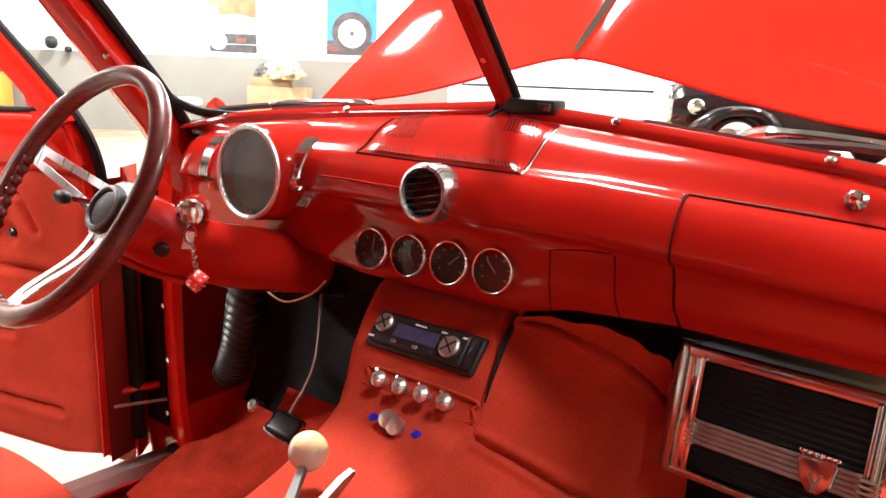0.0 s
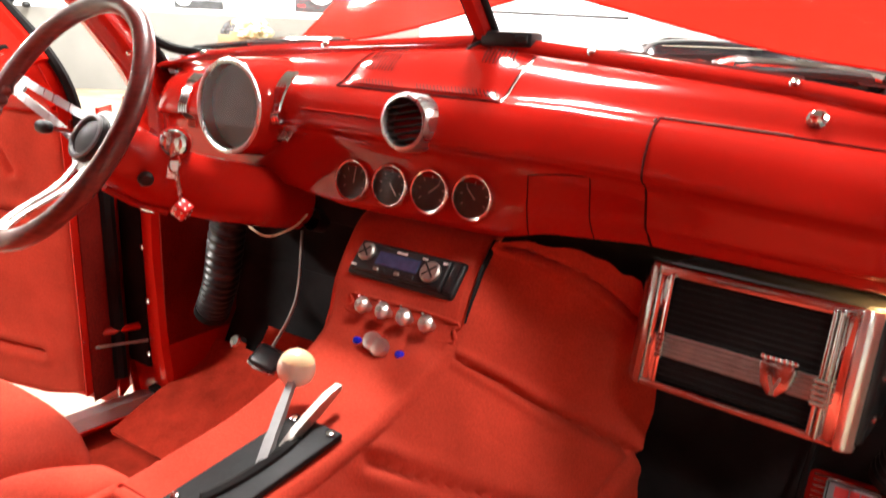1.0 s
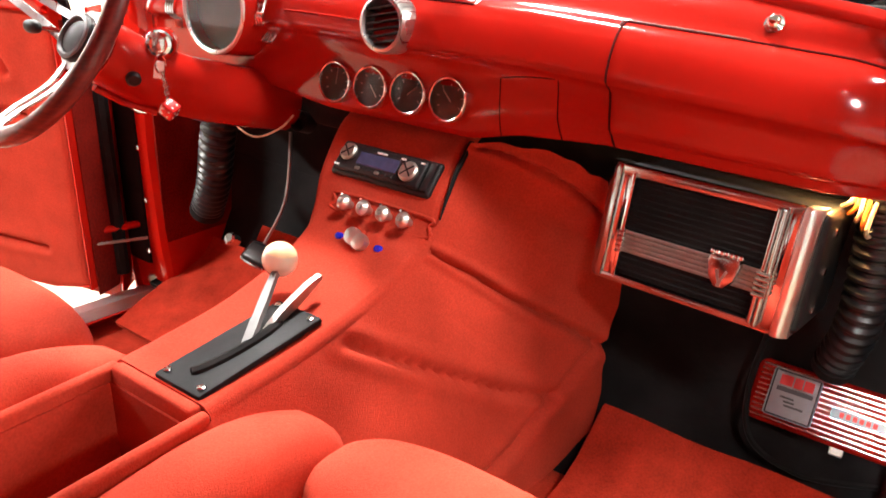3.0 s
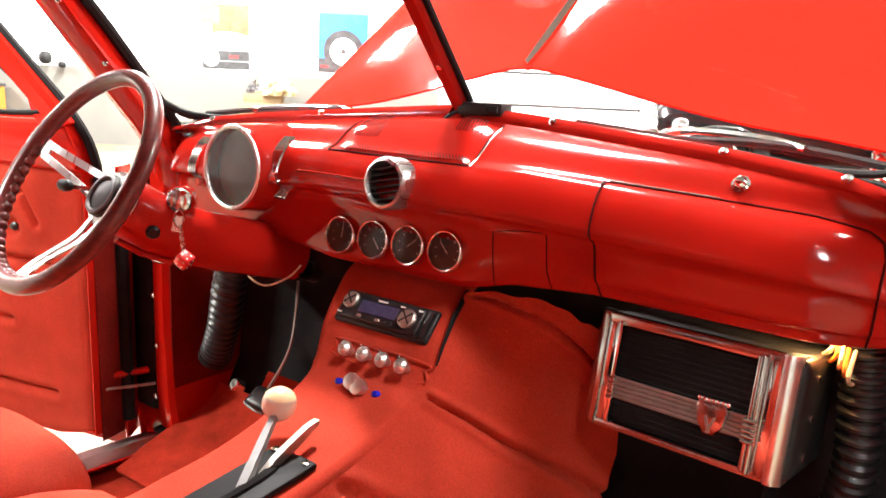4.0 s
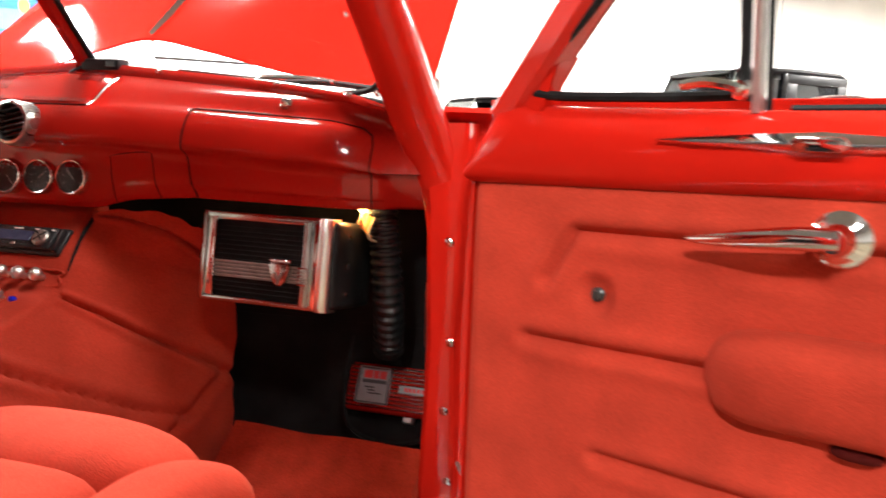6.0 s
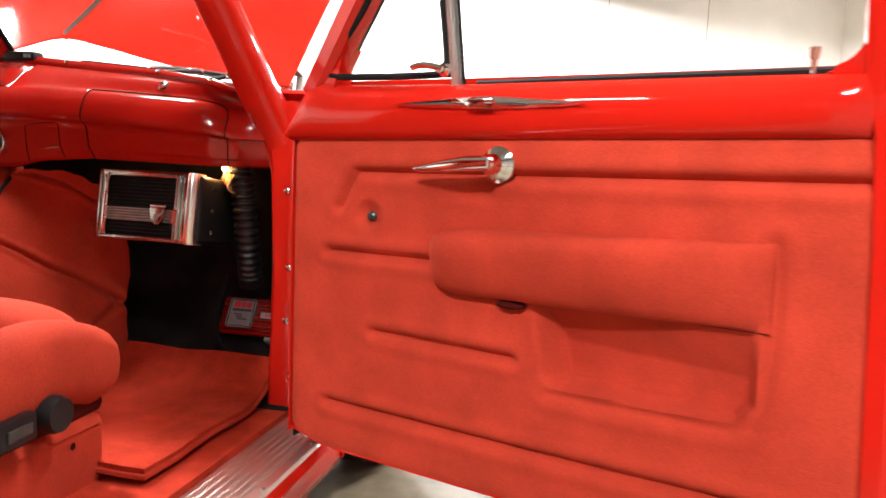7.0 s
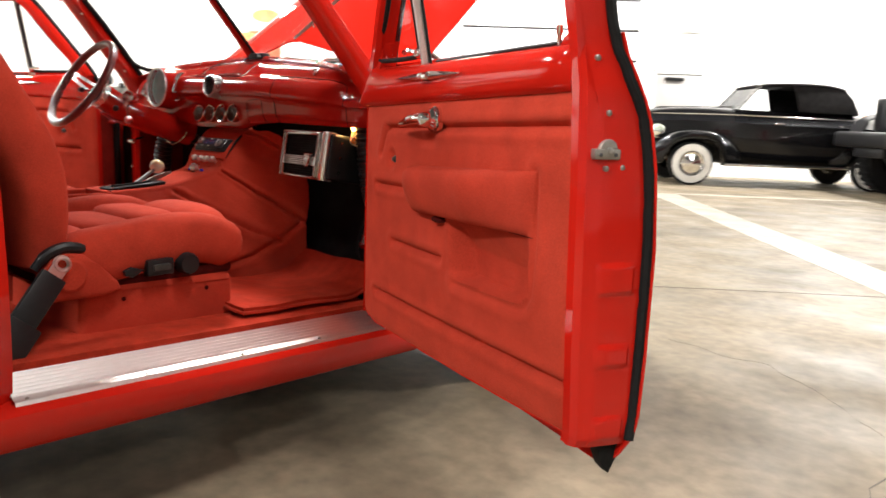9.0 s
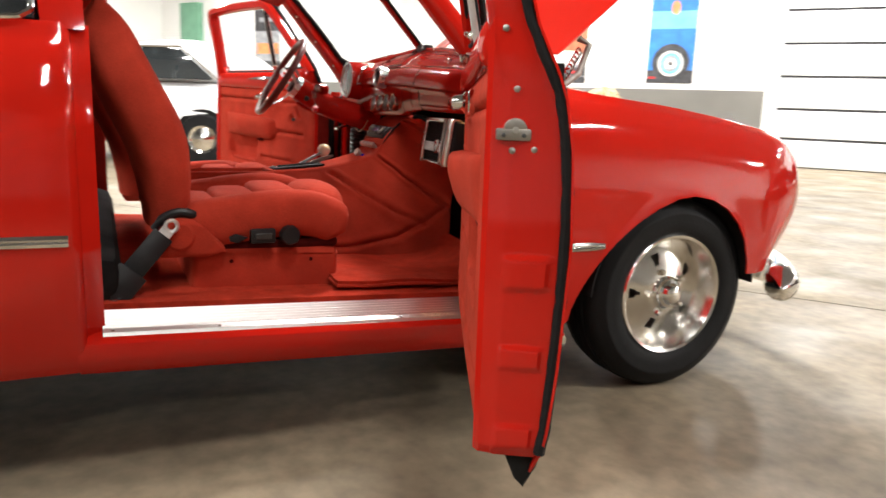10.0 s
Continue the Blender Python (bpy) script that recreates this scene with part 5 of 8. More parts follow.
for sx in (-1, 1):
    p = dash_section(sx * 0.665)
    rows = [[(sx * (0.665 + 0.02 * k * k), y + 0.020 * k, z) for _, y, z in p] for k in (0, 1, 2, 3)]
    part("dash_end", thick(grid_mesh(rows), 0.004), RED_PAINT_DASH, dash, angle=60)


def dash_at(x, f):
    """A point of the dash face, f from the windscreen down to the lip."""
    pts = curve_through(dash_section(x), 6)
    k = f * (len(pts) - 1)
    i = min(int(k), len(pts) - 2)
    return Vector(pts[i]).lerp(Vector(pts[i + 1]), k - i)


def dash_normal(x, f):
    a = dash_at(x, min(1, f + 0.01)) - dash_at(x, max(0, f - 0.01))
    b = dash_at(x + 0.01, f) - dash_at(x - 0.01, f)
    n = b.cross(a).normalized()
    return n if n.y < 0 or n.z > 0.5 else -n


def dash_line(points, r, mat, name, label=""):
    out = []
    for (x0, f0), (x1, f1) in zip(points, points[1:]):
        for k in range(10):
            x, f = lerp(x0, x1, k / 10), lerp(f0, f1, k / 10)
            out.append(dash_at(x, f) + dash_normal(x, f) * 0.0006)
    out.append(dash_at(*points[-1]))
    return part(name, tube(out, r, 6), mat, dash, label)


# gaps round the glove box and ashtray
dash_line([(0.320, 0.305), (0.319, 0.39), (0.322, 0.60), (0.332, 0.90)], 0.0015, SEAM_AND_SHADE, "panel_gap")
dash_line([(0.320, 0.305), (0.45, 0.300), (0.58, 0.305), (0.635, 0.335), (0.652, 0.375), (0.657, 0.43), (0.656, 0.60), (0.650, 0.90)], 0.0015, SEAM_AND_SHADE, "panel_gap")
dash_line([(0.160, 0.90), (0.162, 0.66), (0.250, 0.635), (0.256, 0.90)], 0.0008, SEAM_AND_SHADE, "panel_gap")
# raised glove door lip in gold-worn chrome
dash_line([(0.324, 0.300), (0.38, 0.296), (0.47, 0.294)], 0.0013, POLISHED, "worn_edge")
dash_line([(0.316, 0.31), (0.316, 0.345)], 0.0016, POLISHED, "worn_edge")
# raised garnish mouldings under the windscreen, with screws
def garnish_strip(x0, x1):
    rows = []
    for k in range(41):
        x = lerp(x0, x1, k / 40)
        row = []
        for f, lift in ((0.020, 0.001), (0.035, 0.007), (0.075, 0.009), (0.118, 0.009), (0.140, 0.0065), (0.152, 0.002), (0.155, -0.002)):
            row.append(dash_at(x, f) + dash_normal(x, f) * lift * min(1.0, 0.05 + (abs(x1 if abs(x1) > abs(x0) else x0) - abs(x)) / 0.09))
        rows.append(row)
    return part("garnish_moulding", thick(grid_mesh(rows), 0.002), RED_PAINT_DASH, dash, angle=50)


for x0, x1, screws in ((0.018, 0.672, (0.184, 0.455, 0.605)), (-0.645, -0.018, (-0.565, -0.30))):
    strip = garnish_strip(x0, x1)
    for x in screws:
        part("screw", lathe([(0.0065, -0.001), (0.0065, 0.002), (0.004, 0.004), (0, 0.0045)], axis_pose(dash_at(x, 0.105) + dash_normal(x, 0.105) * 0.009, dash_normal(x, 0.105)), 12), CHROME, strip)
part("dash_knob", lathe([(0.0115, -0.001), (0.0115, 0.003), (0.007, 0.005), (0.0075, 0.009), (0.0055, 0.012), (0, 0.013)], axis_pose(dash_at(0.489, 0.235), dash_normal(0.489, 0.235)), 18), CHROME, dash, "small chrome knob")
# defroster slots each side of the screen
for x0, x1 in ((-0.47, -0.26), (0.22, 0.46)):
    part("defroster_slot", tube([dash_at(lerp(x0, x1, k / 8), 0.062) + dash_normal(lerp(x0, x1, k / 8), 0.062) * 0.0075 for k in range(9)], 0.0048, 6), SEAM_AND_SHADE, dash)
# removable speaker cover with rows of slits on top of the dash
cover = []
for i in range(13):
    f = lerp(0.160, 0.345, i / 12)
    cover.append([dash_at(lerp(-0.190, 0.098, j / 12), f) + dash_normal(lerp(-0.190, 0.098, j / 12), f) * (0.005 if 0 < i < 12 and 0 < j < 12 else -0.001) for j in range(13)])
cv = part("speaker_cover", thick(grid_mesh(cover), 0.003), RED_PAINT_DASH, dash, "red slotted speaker cover", angle=50)
dash_line([(0.101, 0.165), (0.101, 0.350), (-0.05, 0.352), (-0.193, 0.350), (-0.193, 0.165)], 0.0016, SEAM_AND_SHADE, "cover_gap")
# thin bright line along the right edge of the speaker cover
dash_line([(0.1035, 0.18), (0.1035, 0.350)], 0.0012, POLISHED, "worn_edge")
for x0, n, lo, hi in ((-0.175, 9, 0.16, 0.25), (-0.165, 12, 0.285, 0.325), (-0.05, 14, 0.285, 0.325), (0.02, 9, 0.16, 0.21), (0.035, 9, 0.285, 0.325)):
    for k in range(n):
        x = x0 + k * 0.0062
        nn = dash_normal(x, 0.26) * 0.0054
        part("slit", tube([dash_at(x + 0.012 * q, lerp(lo, hi, q)) + nn for q in (0, 0.5, 1)], 0.0010, 4), SEAM_AND_SHADE, cv)
# speedometer pod
sx, sy_, sz = -0.368, 1.030, 1.070
pm = axis_pose((sx, sy_, sz), (0.0, -1.0, 0.06))
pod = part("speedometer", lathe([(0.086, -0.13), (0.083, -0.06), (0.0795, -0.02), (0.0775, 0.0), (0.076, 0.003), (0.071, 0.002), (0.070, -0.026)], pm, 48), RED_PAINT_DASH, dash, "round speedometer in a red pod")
part("bezel", ring(0.0735, 0.0042, pm, 48), ALU, pod, "satin metal bezel")
part("dial", lathe([(0.072, -0.026), (0.072, -0.024), (0, -0.023)], pm, 40), DIAL_GREY, pod)
part("dial_glass", lathe([(0.070, 0.0005), (0.070, 0.001), (0, 0.004)], pm, 40), GLASS, pod)
# ribbed chrome straps each side of the pod
for x, lift in ((-0.530, 0.002), (-0.284, 0.016)):
    for k in range(4):
        pts = [dash_at(x + (k - 1.5) * 0.0065, lerp(0.34, 0.66, j / 12)) + dash_normal(x, lerp(0.34, 0.66, j / 12)) * lift for j in range(13)]
        part("chrome_strap", tube(pts, 0.0034, 6), CHROME, dash)
# bright ridge from pod to the vent
dash_line([(-0.24, 0.475), (-0.06, 0.475)], 0.002, RED_PAINT_DASH, "ridge")
# round air vent
vm = axis_pose((-0.022, 1.053, 1.076), (0.0, -1.0, 0.10))
vent = part("air_vent", lathe([(0.0325, -0.05), (0.0330, 0.004), (0.0350, 0.009), (0.0395, 0.007), (0.0420, 0.0), (0.0420, -0.03)], vm, 40), ALU, dash, "round satin metal air vent")
part("vent_throat", lathe([(0.033, -0.03), (0.033, -0.028), (0, -0.028)], vm, 24), BLACK_PLASTIC, vent)
for k in range(6):
    z = -0.024 + k * 0.0096
    h = math.sqrt(max(0.0, 0.0325 ** 2 - z * z))
    part("slat", block(-h, h, z - 0.0012, z + 0.0012, -0.018, 0.002, 0.0006, 1, vm @ pose(0, 0, 0, 0, 0, 12)), BLACK_PLASTIC, vent)


def gauge(x, z, needle, parent):
    m = axis_pose((x, 1.0840, z), (0.0, -1.0, 0.16))
    g = part("gauge", lathe([(0.0325, -0.02), (0.0335, 0.005), (0.0328, 0.0095), (0.0312, 0.0112), (0.0292, 0.0100), (0.0282, 0.002)], m, 40), POLISHED, parent, "small round gauge with chrome bezel and dark dial")
    part("dial", lathe([(0.0285, 0.001), (0.0285, 0.002), (0, 0.002)], m, 30), GAUGE_FACE, g)
    part("needle", block(-0.0006, 0.0006, -0.004, 0.018, 0.003, 0.004, 0, 1, m @ pose(0, 0, 0, 0, 0, needle)), NEEDLE, g)
    for k in range(7):
        part("tick", block(-0.0005, 0.0005, 0.019, 0.023, 0.0022, 0.0028, 0, 1, m @ pose(0, 0, 0, 0, 0, -120 + 40 * k)), NEEDLE, g)
    part("gauge_glass", lathe([(0.0285, 0.0055), (0.0285, 0.006), (0, 0.007)], m, 30), GLASS, g)


for k, needle in enumerate((-5, -140, -50, 45)):
    gauge(-0.1405 + 0.0735 * k, 0.9725 + 0.002 * k, needle, dash)

# ---- console ----
console = thing("centre_console", (0, 0.8, 0.40), "red carpeted centre console sloping down to the shifter", "console")
RIDGE = [(1.165, 0.930, -0.160, 0.086), (1.12, 0.912, -0.158, 0.090), (1.08, 0.879, -0.150, 0.096), (1.042, 0.838, -0.140, 0.101), (1.016, 0.797, -0.128, 0.105), (0.985, 0.773, -0.112, 0.108), (0.93, 0.757, -0.095, 0.108), (0.85, 0.738, -0.082, 0.107), (0.76, 0.724, -0.072, 0.107), (0.66, 0.718, -0.066, 0.107), (0.605, 0.716, -0.062, 0.108)]
rows = []
for y, z, xl, xr in RIDGE:
    rows.append([(xl - 0.004, y, z - 0.02), (xl, y, z - 0.008), (xl + 0.008, y, z - 0.001)] + [(lerp(xl + 0.012, xr - 0.012, k / 6), y, z) for k in range(7)] + [(xr - 0.008, y, z - 0.001), (xr, y, z - 0.008), (xr + 0.004, y, z - 0.02)])
face = part("console_top", thick(grid_mesh(curve_rows(rows, 4)), 0.01), RED_CLOTH, console, angle=60)
# flank that sweeps out to the passenger footwell
RR = [Vector((xr + 0.003, y, z - 0.014)) for y, z, xl, xr in RIDGE] + [Vector((0.108, 0.40, 0.700)), Vector((0.108, 0.20, 0.690))]
OUT = [Vector(p) for p in ((0.305, 1.165, 0.880), (0.318, 1.205, 0.80), (0.324, 1.235, 0.73), (0.325, 1.238, 0.66), (0.312, 1.235, 0.585), (0.322, 1.230, 0.50), (0.318, 1.215, 0.425), (0.295, 1.10, 0.39), (0.268, 0.95, 0.393), (0.240, 0.80, 0.399), (0.215, 0.65, 0.405), (0.195, 0.45, 0.414), (0.19, 0.20, 0.426))]
RR[0], RR[1] = Vector((0.104, 1.112, 0.914)), Vector((0.099, 1.098, 0.893))
FN = len(RR) - 1


def flank(a, b):
    """A point of the console's flank: a along the ridge, b down to the floor."""
    i = min(int(a * FN), FN - 1)
    f = a * FN - i
    p, q = RR[i].lerp(RR[i + 1], f), OUT[i].lerp(OUT[i + 1], f)
    return p.lerp(q, b) + Vector((0.030, 0, 0.014)) * math.sin(math.pi * b) * (1 - 0.4 * a)


FLANK_SEAMS = ([(0.022, 0.06), (0.045, 0.30), (0.070, 0.60), (0.095, 1.0)], [(0.367, 0.02), (0.380, 0.35), (0.362, 0.62), (0.335, 1.0)],
               [(0.62, 0.05), (0.585, 0.27), (0.540, 0.55), (0.50, 0.71)], [(0.345, 0.93), (0.42, 0.79), (0.506, 0.714), (0.557, 0.745), (0.62, 0.79), (0.71, 0.87), (0.9, 0.90)])
rows = []
for i in range(141):
    row = []
    for j in range(71):
        a, b = i / 140, j / 70
        p = flank(a, b)
        da, db = flank(min(1, a + 0.01), b) - flank(max(0, a - 0.01), b), flank(a, min(1, b + 0.01)) - flank(a, max(0, b - 0.01))
        n = db.cross(da).normalized()
        if n.x < 0:
            n = -n
        dip = 0.0
        for pts in FLANK_SEAMS:
            d = seg_dist(a * 0.95, b * 0.40, [(u * 0.95, v * 0.40) for u, v in pts])
            dip += -0.011 * math.exp(-(d / 0.0065) ** 2) + 0.004 * math.exp(-((d - 0.02) / 0.012) ** 2)
        row.append(p + n * (dip + 0.0025 * noise.noise(p * 14)) + Vector((0, 0, 0.012 * noise.noise((b * 5.5, 3.1, 0.7)) * max(0.0, 1 - a * 16))))
    rows.append(row)
part("console_flank", grid_mesh(rows), RED_CLOTH, console, angle=60)
LL = [Vector((xl - 0.003, y, z - 0.014)) for y, z, xl, xr in RIDGE] + [Vector((-0.062, 0.40, 0.700)), Vector((-0.062, 0.20, 0.690))]
rows = []
for i, p in enumerate(LL):
    q = Vector((-0.170 if i > 5 else -0.165 - 0.004 * i, p.y + 0.0, 0.41))
    if i < 5:
        q.y += 0.03
    rows.append([p, p.lerp(q, 0.3), p.lerp(q, 0.7), q])
part("console_side", thick(grid_mesh(rows), 0.008), RED_CLOTH, console, "red carpeted console side by the pedals", angle=60)
part("console_gap", tube([(0.099, 1.120, 0.911), (0.104, 1.075, 0.876), (0.109, 1.042, 0.838), (0.112, 1.025, 0.815)], [0.0050, 0.0042, 0.0026, 0.0012], 6), BLACK_RUBBER, console)
# open bin behind the shifter
tub = part("bin", block(-0.055, 0.100, 0.18, 0.59, 0.50, 0.52), RED_CLOTH, console, "open red cloth storage bin")
for b in ((-0.066, -0.050, 0.18, 0.605, 0.42, 0.712), (0.096, 0.112, 0.18, 0.605, 0.42, 0.712), (-0.05, 0.096, 0.588, 0.606, 0.42, 0.716), (-0.05, 0.096, 0.18, 0.20, 0.42, 0.69)):
    part("bin_wall", block(*b, 0.006, 3), RED_CLOTH, tub)
# wall sheets in cloth red, floor sheet in a darker red
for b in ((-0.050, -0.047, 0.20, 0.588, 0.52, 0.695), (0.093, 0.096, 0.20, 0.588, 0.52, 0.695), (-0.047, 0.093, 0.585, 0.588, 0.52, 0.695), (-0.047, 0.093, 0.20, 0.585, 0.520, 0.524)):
    part("bin_liner", block(*b), DARK_AND_SHADED_RED if b[5] < 0.53 else RED_CLOTH, tub, "red lining of the bin with a darker floor")
part("bin_socket", block(0.045, 0.075, 0.584, 0.589, 0.585, 0.65, 0.003), BLACK_PLASTIC, console)

# radio set into the sloped face
fa = Vector((-0.017, 1.062, 0.856))
fn = Vector((0, -0.73, 0.68)).normalized()
fm = axis_pose(fa, fn)
radio = thing("car_stereo", fa, "black single-slot car stereo with silver knobs and blue display", "car stereo")
part("surround", block(-0.098, 0.098, -0.030, 0.030, -0.02, 0.010, 0.006, 3, fm), BLACK_PLASTIC, radio)
part("face", block(-0.090, 0.078, -0.0245, 0.0245, 0.008, 0.018, 0.005, 3, fm), BLACK_PLASTIC, radio)
part("side_grip", block(0.079, 0.093, -0.0245, 0.0245, 0.006, 0.015, 0.004, 2, fm), HOSE_BLACK, radio)
part("display", block(-0.048, 0.030, -0.010, 0.012, 0.0175, 0.0188, 0.001, 1, fm), DISPLAY, radio)
for x, y, r in ((-0.070, 0.006, 0.015), (0.053, -0.002, 0.0165)):
    k = part("dial_knob", lathe([(r, 0.016), (r, 0.022), (r * 0.8, 0.025), (0, 0.0255)], fm @ pose(x, y, 0), 24), STEEL, radio)
    for a in (0, 90):
        part("knob_mark", block(-r * 0.8, r * 0.8, -0.0012, 0.0012, 0.0245, 0.0262, 0, 1, fm @ pose(x, y, 0, 0, 0, a + 45)), BLACK_PLASTIC, k)
for k in range(6):
    part("preset_button", block(-0.046 + k * 0.013, -0.036 + k * 0.013, -0.0195, -0.014, 0.017, 0.0195, 0.001, 1, fm), STEEL if k % 3 == 0 else BLACK_PLASTIC, radio)
for x, y, w in ((-0.008, 0.0165, 0.010), (0.034, 0.0165, 0.005), (-0.083, -0.018, 0.005), (0.070, 0.017, 0.004)):
    part("marking", block(x - w, x + w, y - 0.0014, y + 0.0014, 0.0178, 0.0186, 0, 1, fm), WHITE_PRINT, radio)

# recess with pull knobs and indicator lights
km = axis_pose((0.008, 1.014, 0.797), (0, -0.86, 0.52))
panel = thing("switch_panel", (-0.012, 1.01, 0.79), "recessed red panel with chrome pull knobs and blue lamps", "switch panel")
part("recess_lip", tube(curve_through([km @ Vector(p) for p in ((-0.088, 0.020, -0.001), (0.080, 0.020, -0.001), (0.090, 0.008, -0.001), (0.082, -0.012, -0.001), (-0.086, -0.010, -0.001), (-0.094, 0.006, -0.001))], 4, True), 0.0028, 8, True), RED_CLOTH, panel)
for k in range(4):
    m = km @ pose(-0.060 + k * 0.0385, 0.004, 0.0)
    b = part("pull_knob", lathe([(0.006, 0), (0.005, 0.010), (0.0105, 0.013), (0.0125, 0.018), (0.0118, 0.022), (0.0085, 0.0245), (0.006, 0.0285), (0, 0.029)], m, 20), WHITE_METAL, panel, "chrome pull knob")
    part("knob_centre", lathe([(0.0045, 0.028), (0.0040, 0.0305), (0, 0.0310)], m, 16), STEEL, b)
    part("toggle", tube([m @ Vector((-0.011, 0.008, 0.0)), m @ Vector((-0.014, 0.013, 0.014))], 0.0025, 6), CHROME, panel)
for x, y in ((-0.0063, -0.0426), (0.009, -0.0474)):
    part("push_knob", lathe([(0.005, 0), (0.005, 0.014), (0.0125, 0.016), (0.0135, 0.022), (0.0125, 0.028), (0, 0.031)], km @ pose(x, y, 0.016), 20), WHITE_METAL, panel, "bright push knob")
for x, y in ((-0.0413, -0.0485), (0.0349, -0.0486)):
    part("indicator", lathe([(0.0065, 0), (0.0065, 0.004), (0.005, 0.008), (0, 0.010)], km @ pose(x, y, 0.021), 16), BLUE_GEM, panel, "blue indicator lamp")

# shifter
plate_m = axis_pose((0.049, 0.705, 0.7205), (0, -0.09, 1))
shifter = thing("gear_shifter", (0.049, 0.705, 0.72), "floor gear shifter with ivory ball on black plate", "gear shifter")
part("base_plate", block(-0.040, 0.040, -0.098, 0.098, 0.0, 0.010, 0.004, 2, plate_m), PLATE_BLACK, shifter)
part("slot", tube(curve_through([plate_m @ Vector(p) for p in ((-0.004, -0.074, 0.0085), (0.002, -0.060, 0.0085), (0.008, -0.020, 0.0085), (0.008, 0.030, 0.0085), (0.002, 0.062, 0.0085))], 5), [0.004] + [0.008] * 18 + [0.006, 0.004], 8), BLACK_FELT, shifter)
for x in (-0.030, 0.030):
    for y in (-0.086, 0.086):
        part("screw", lathe([(0.005, 0.006), (0.005, 0.012), (0, 0.0135)], plate_m @ pose(x, y, 0), 10), CHROME, shifter)
a, b = Vector((0.058, 0.700, 0.728)), Vector((-0.004, 0.812, 0.774))
d = (b - a).normalized()
rows = [[a.lerp(b, f) + Vector((u * w, 0, 0)) + d.cross(Vector((1, 0, 0))) * v for u, v in ((-1, -0.005), (1, -0.005), (1, 0.005), (-1, 0.005))] for f, w in ((0.0, 0.0062), (0.3, 0.0075), (0.34, 0.0062), (0.6, 0.0068), (0.8, 0.0055), (1.0, 0.005))]
part("lever", loft(rows), LEVER_GREY, shifter, "flat grey metal lever")
part("ball_knob", lathe([(0.0245 * math.sin(math.pi * k / 16), -0.0245 * math.cos(math.pi * k / 16)) for k in range(17)], axis_pose((-0.012, 0.826, 0.783), (0.2, -0.4, 0.9)), 32), IVORY, shifter, "ivory ball with yellow cap", angle=80)
part("ball_cap", lathe([(0.0, 0.0251)] + [(0.0251 * math.sin(math.pi * k / 24), 0.0251 * math.cos(math.pi * k / 24)) for k in range(1, 9)], axis_pose((-0.012, 0.826, 0.783), (0.15, 0.1, 0.98)), 32), YELLOW_BAND, shifter, angle=80)
part("release_lever", loft([[Vector((x + u, y, z + v)) for u, v in ((-0.005, -h), (0.005, -h), (0.005, h), (-0.005, h))] for x, y, z, h in ((0.050, 0.740, 0.728, 0.006), (0.050, 0.761, 0.741, 0.007), (0.047, 0.780, 0.746, 0.0075), (0.045, 0.801, 0.752, 0.008), (0.042, 0.826, 0.760, 0.0065), (0.040, 0.848, 0.766, 0.003))]), STEEL, shifter, "polished release lever")

# ---- steering ----
sc = Vector((-0.372, 0.738, 1.069))
sa = Vector((-0.049, -0.847, 0.532)).normalized()
wm = axis_pose(sc, sa)
wheel = thing("steering_wheel", sc, "maroon-rimmed three-spoke steering wheel with slotted metal spokes", "steering wheel")
part("rim", ring(0.1765, 0.0135, wm, 72, 12), WHEEL_WOOD, wheel)
bumps = []
for k in range(60):
    if 12 < k % 60 < 48:
        t = radians(90 + 6 * k)
        bumps.append(wm @ Vector((0.1672 * math.cos(t), 0.1672 * math.sin(t), -0.003)))
for p in bumps:
    part("finger_grip", pillow(*p, 0.0175, 0.0175, 0.0175, 2.2, 10, 6), WHEEL_WOOD, wheel)
for ang, wide in ((163, 0.020), (268, 0.015), (13, 0.020)):
    t = radians(ang)
    r, s = Vector((math.cos(t), math.sin(t), 0)), Vector((-math.sin(t), math.cos(t), 0))
    def spoke_rail(off0, off1):
        pts = [r * 0.032 + s * off0 + Vector((0, 0, -0.067)), r * 0.075 + s * lerp(off0, off1, 0.4) + Vector((0, 0, -0.056)), r * 0.13 + s * lerp(off0, off1, 0.8) + Vector((0, 0, -0.022)), r * 0.172 + s * off1 + Vector((0, 0, -0.002))]
        cp = curve_through(pts, 5)
        return loft([[wm @ (p + s * u + Vector((0, 0, v))) for u, v in ((-0.0058, -0.0018), (0.0058, -0.0018), (0.0058, 0.0018), (-0.0058, 0.0018))] for p in cp])
    tip = loft([[wm @ (p + s * u + Vector((0, 0, v))) for u, v in ((-w, -0.0018), (w, -0.0018), (w, 0.0018), (-w, 0.0018))] for p, w in ((r * 0.145 + Vector((0, 0, -0.014)), 0.012), (r * 0.172 + Vector((0, 0, -0.002)), 0.012))])
    part("spoke", joined(spoke_rail(-wide, -0.009), spoke_rail(wide, 0.009), tip), ALU, wheel, "slotted brushed metal spoke")
part("hub", lathe([(0.038, -0.082), (0.039, -0.072), (0.036, -0.064), (0.036, -0.056), (0.032, -0.051), (0.028, -0.054), (0.026, -0.054), (0.026, -0.058), (0, -0.058)], wm, 40), BLACK_PLASTIC, wheel, "black hub with horn button")
part("hub_ring", lathe([(0.041, -0.096), (0.047, -0.090), (0.0485, -0.074), (0.046, -0.066), (0.036, -0.064), (0.036, -0.096)], wm, 40), ALU, wheel, "satin metal hub ring")
part("horn_ring", lathe([(0.0345, -0.056), (0.0335, -0.0505), (0.029, -0.0495), (0.0265, -0.053)], wm, 40), HORN_RING, wheel, "grey ring round the horn button")
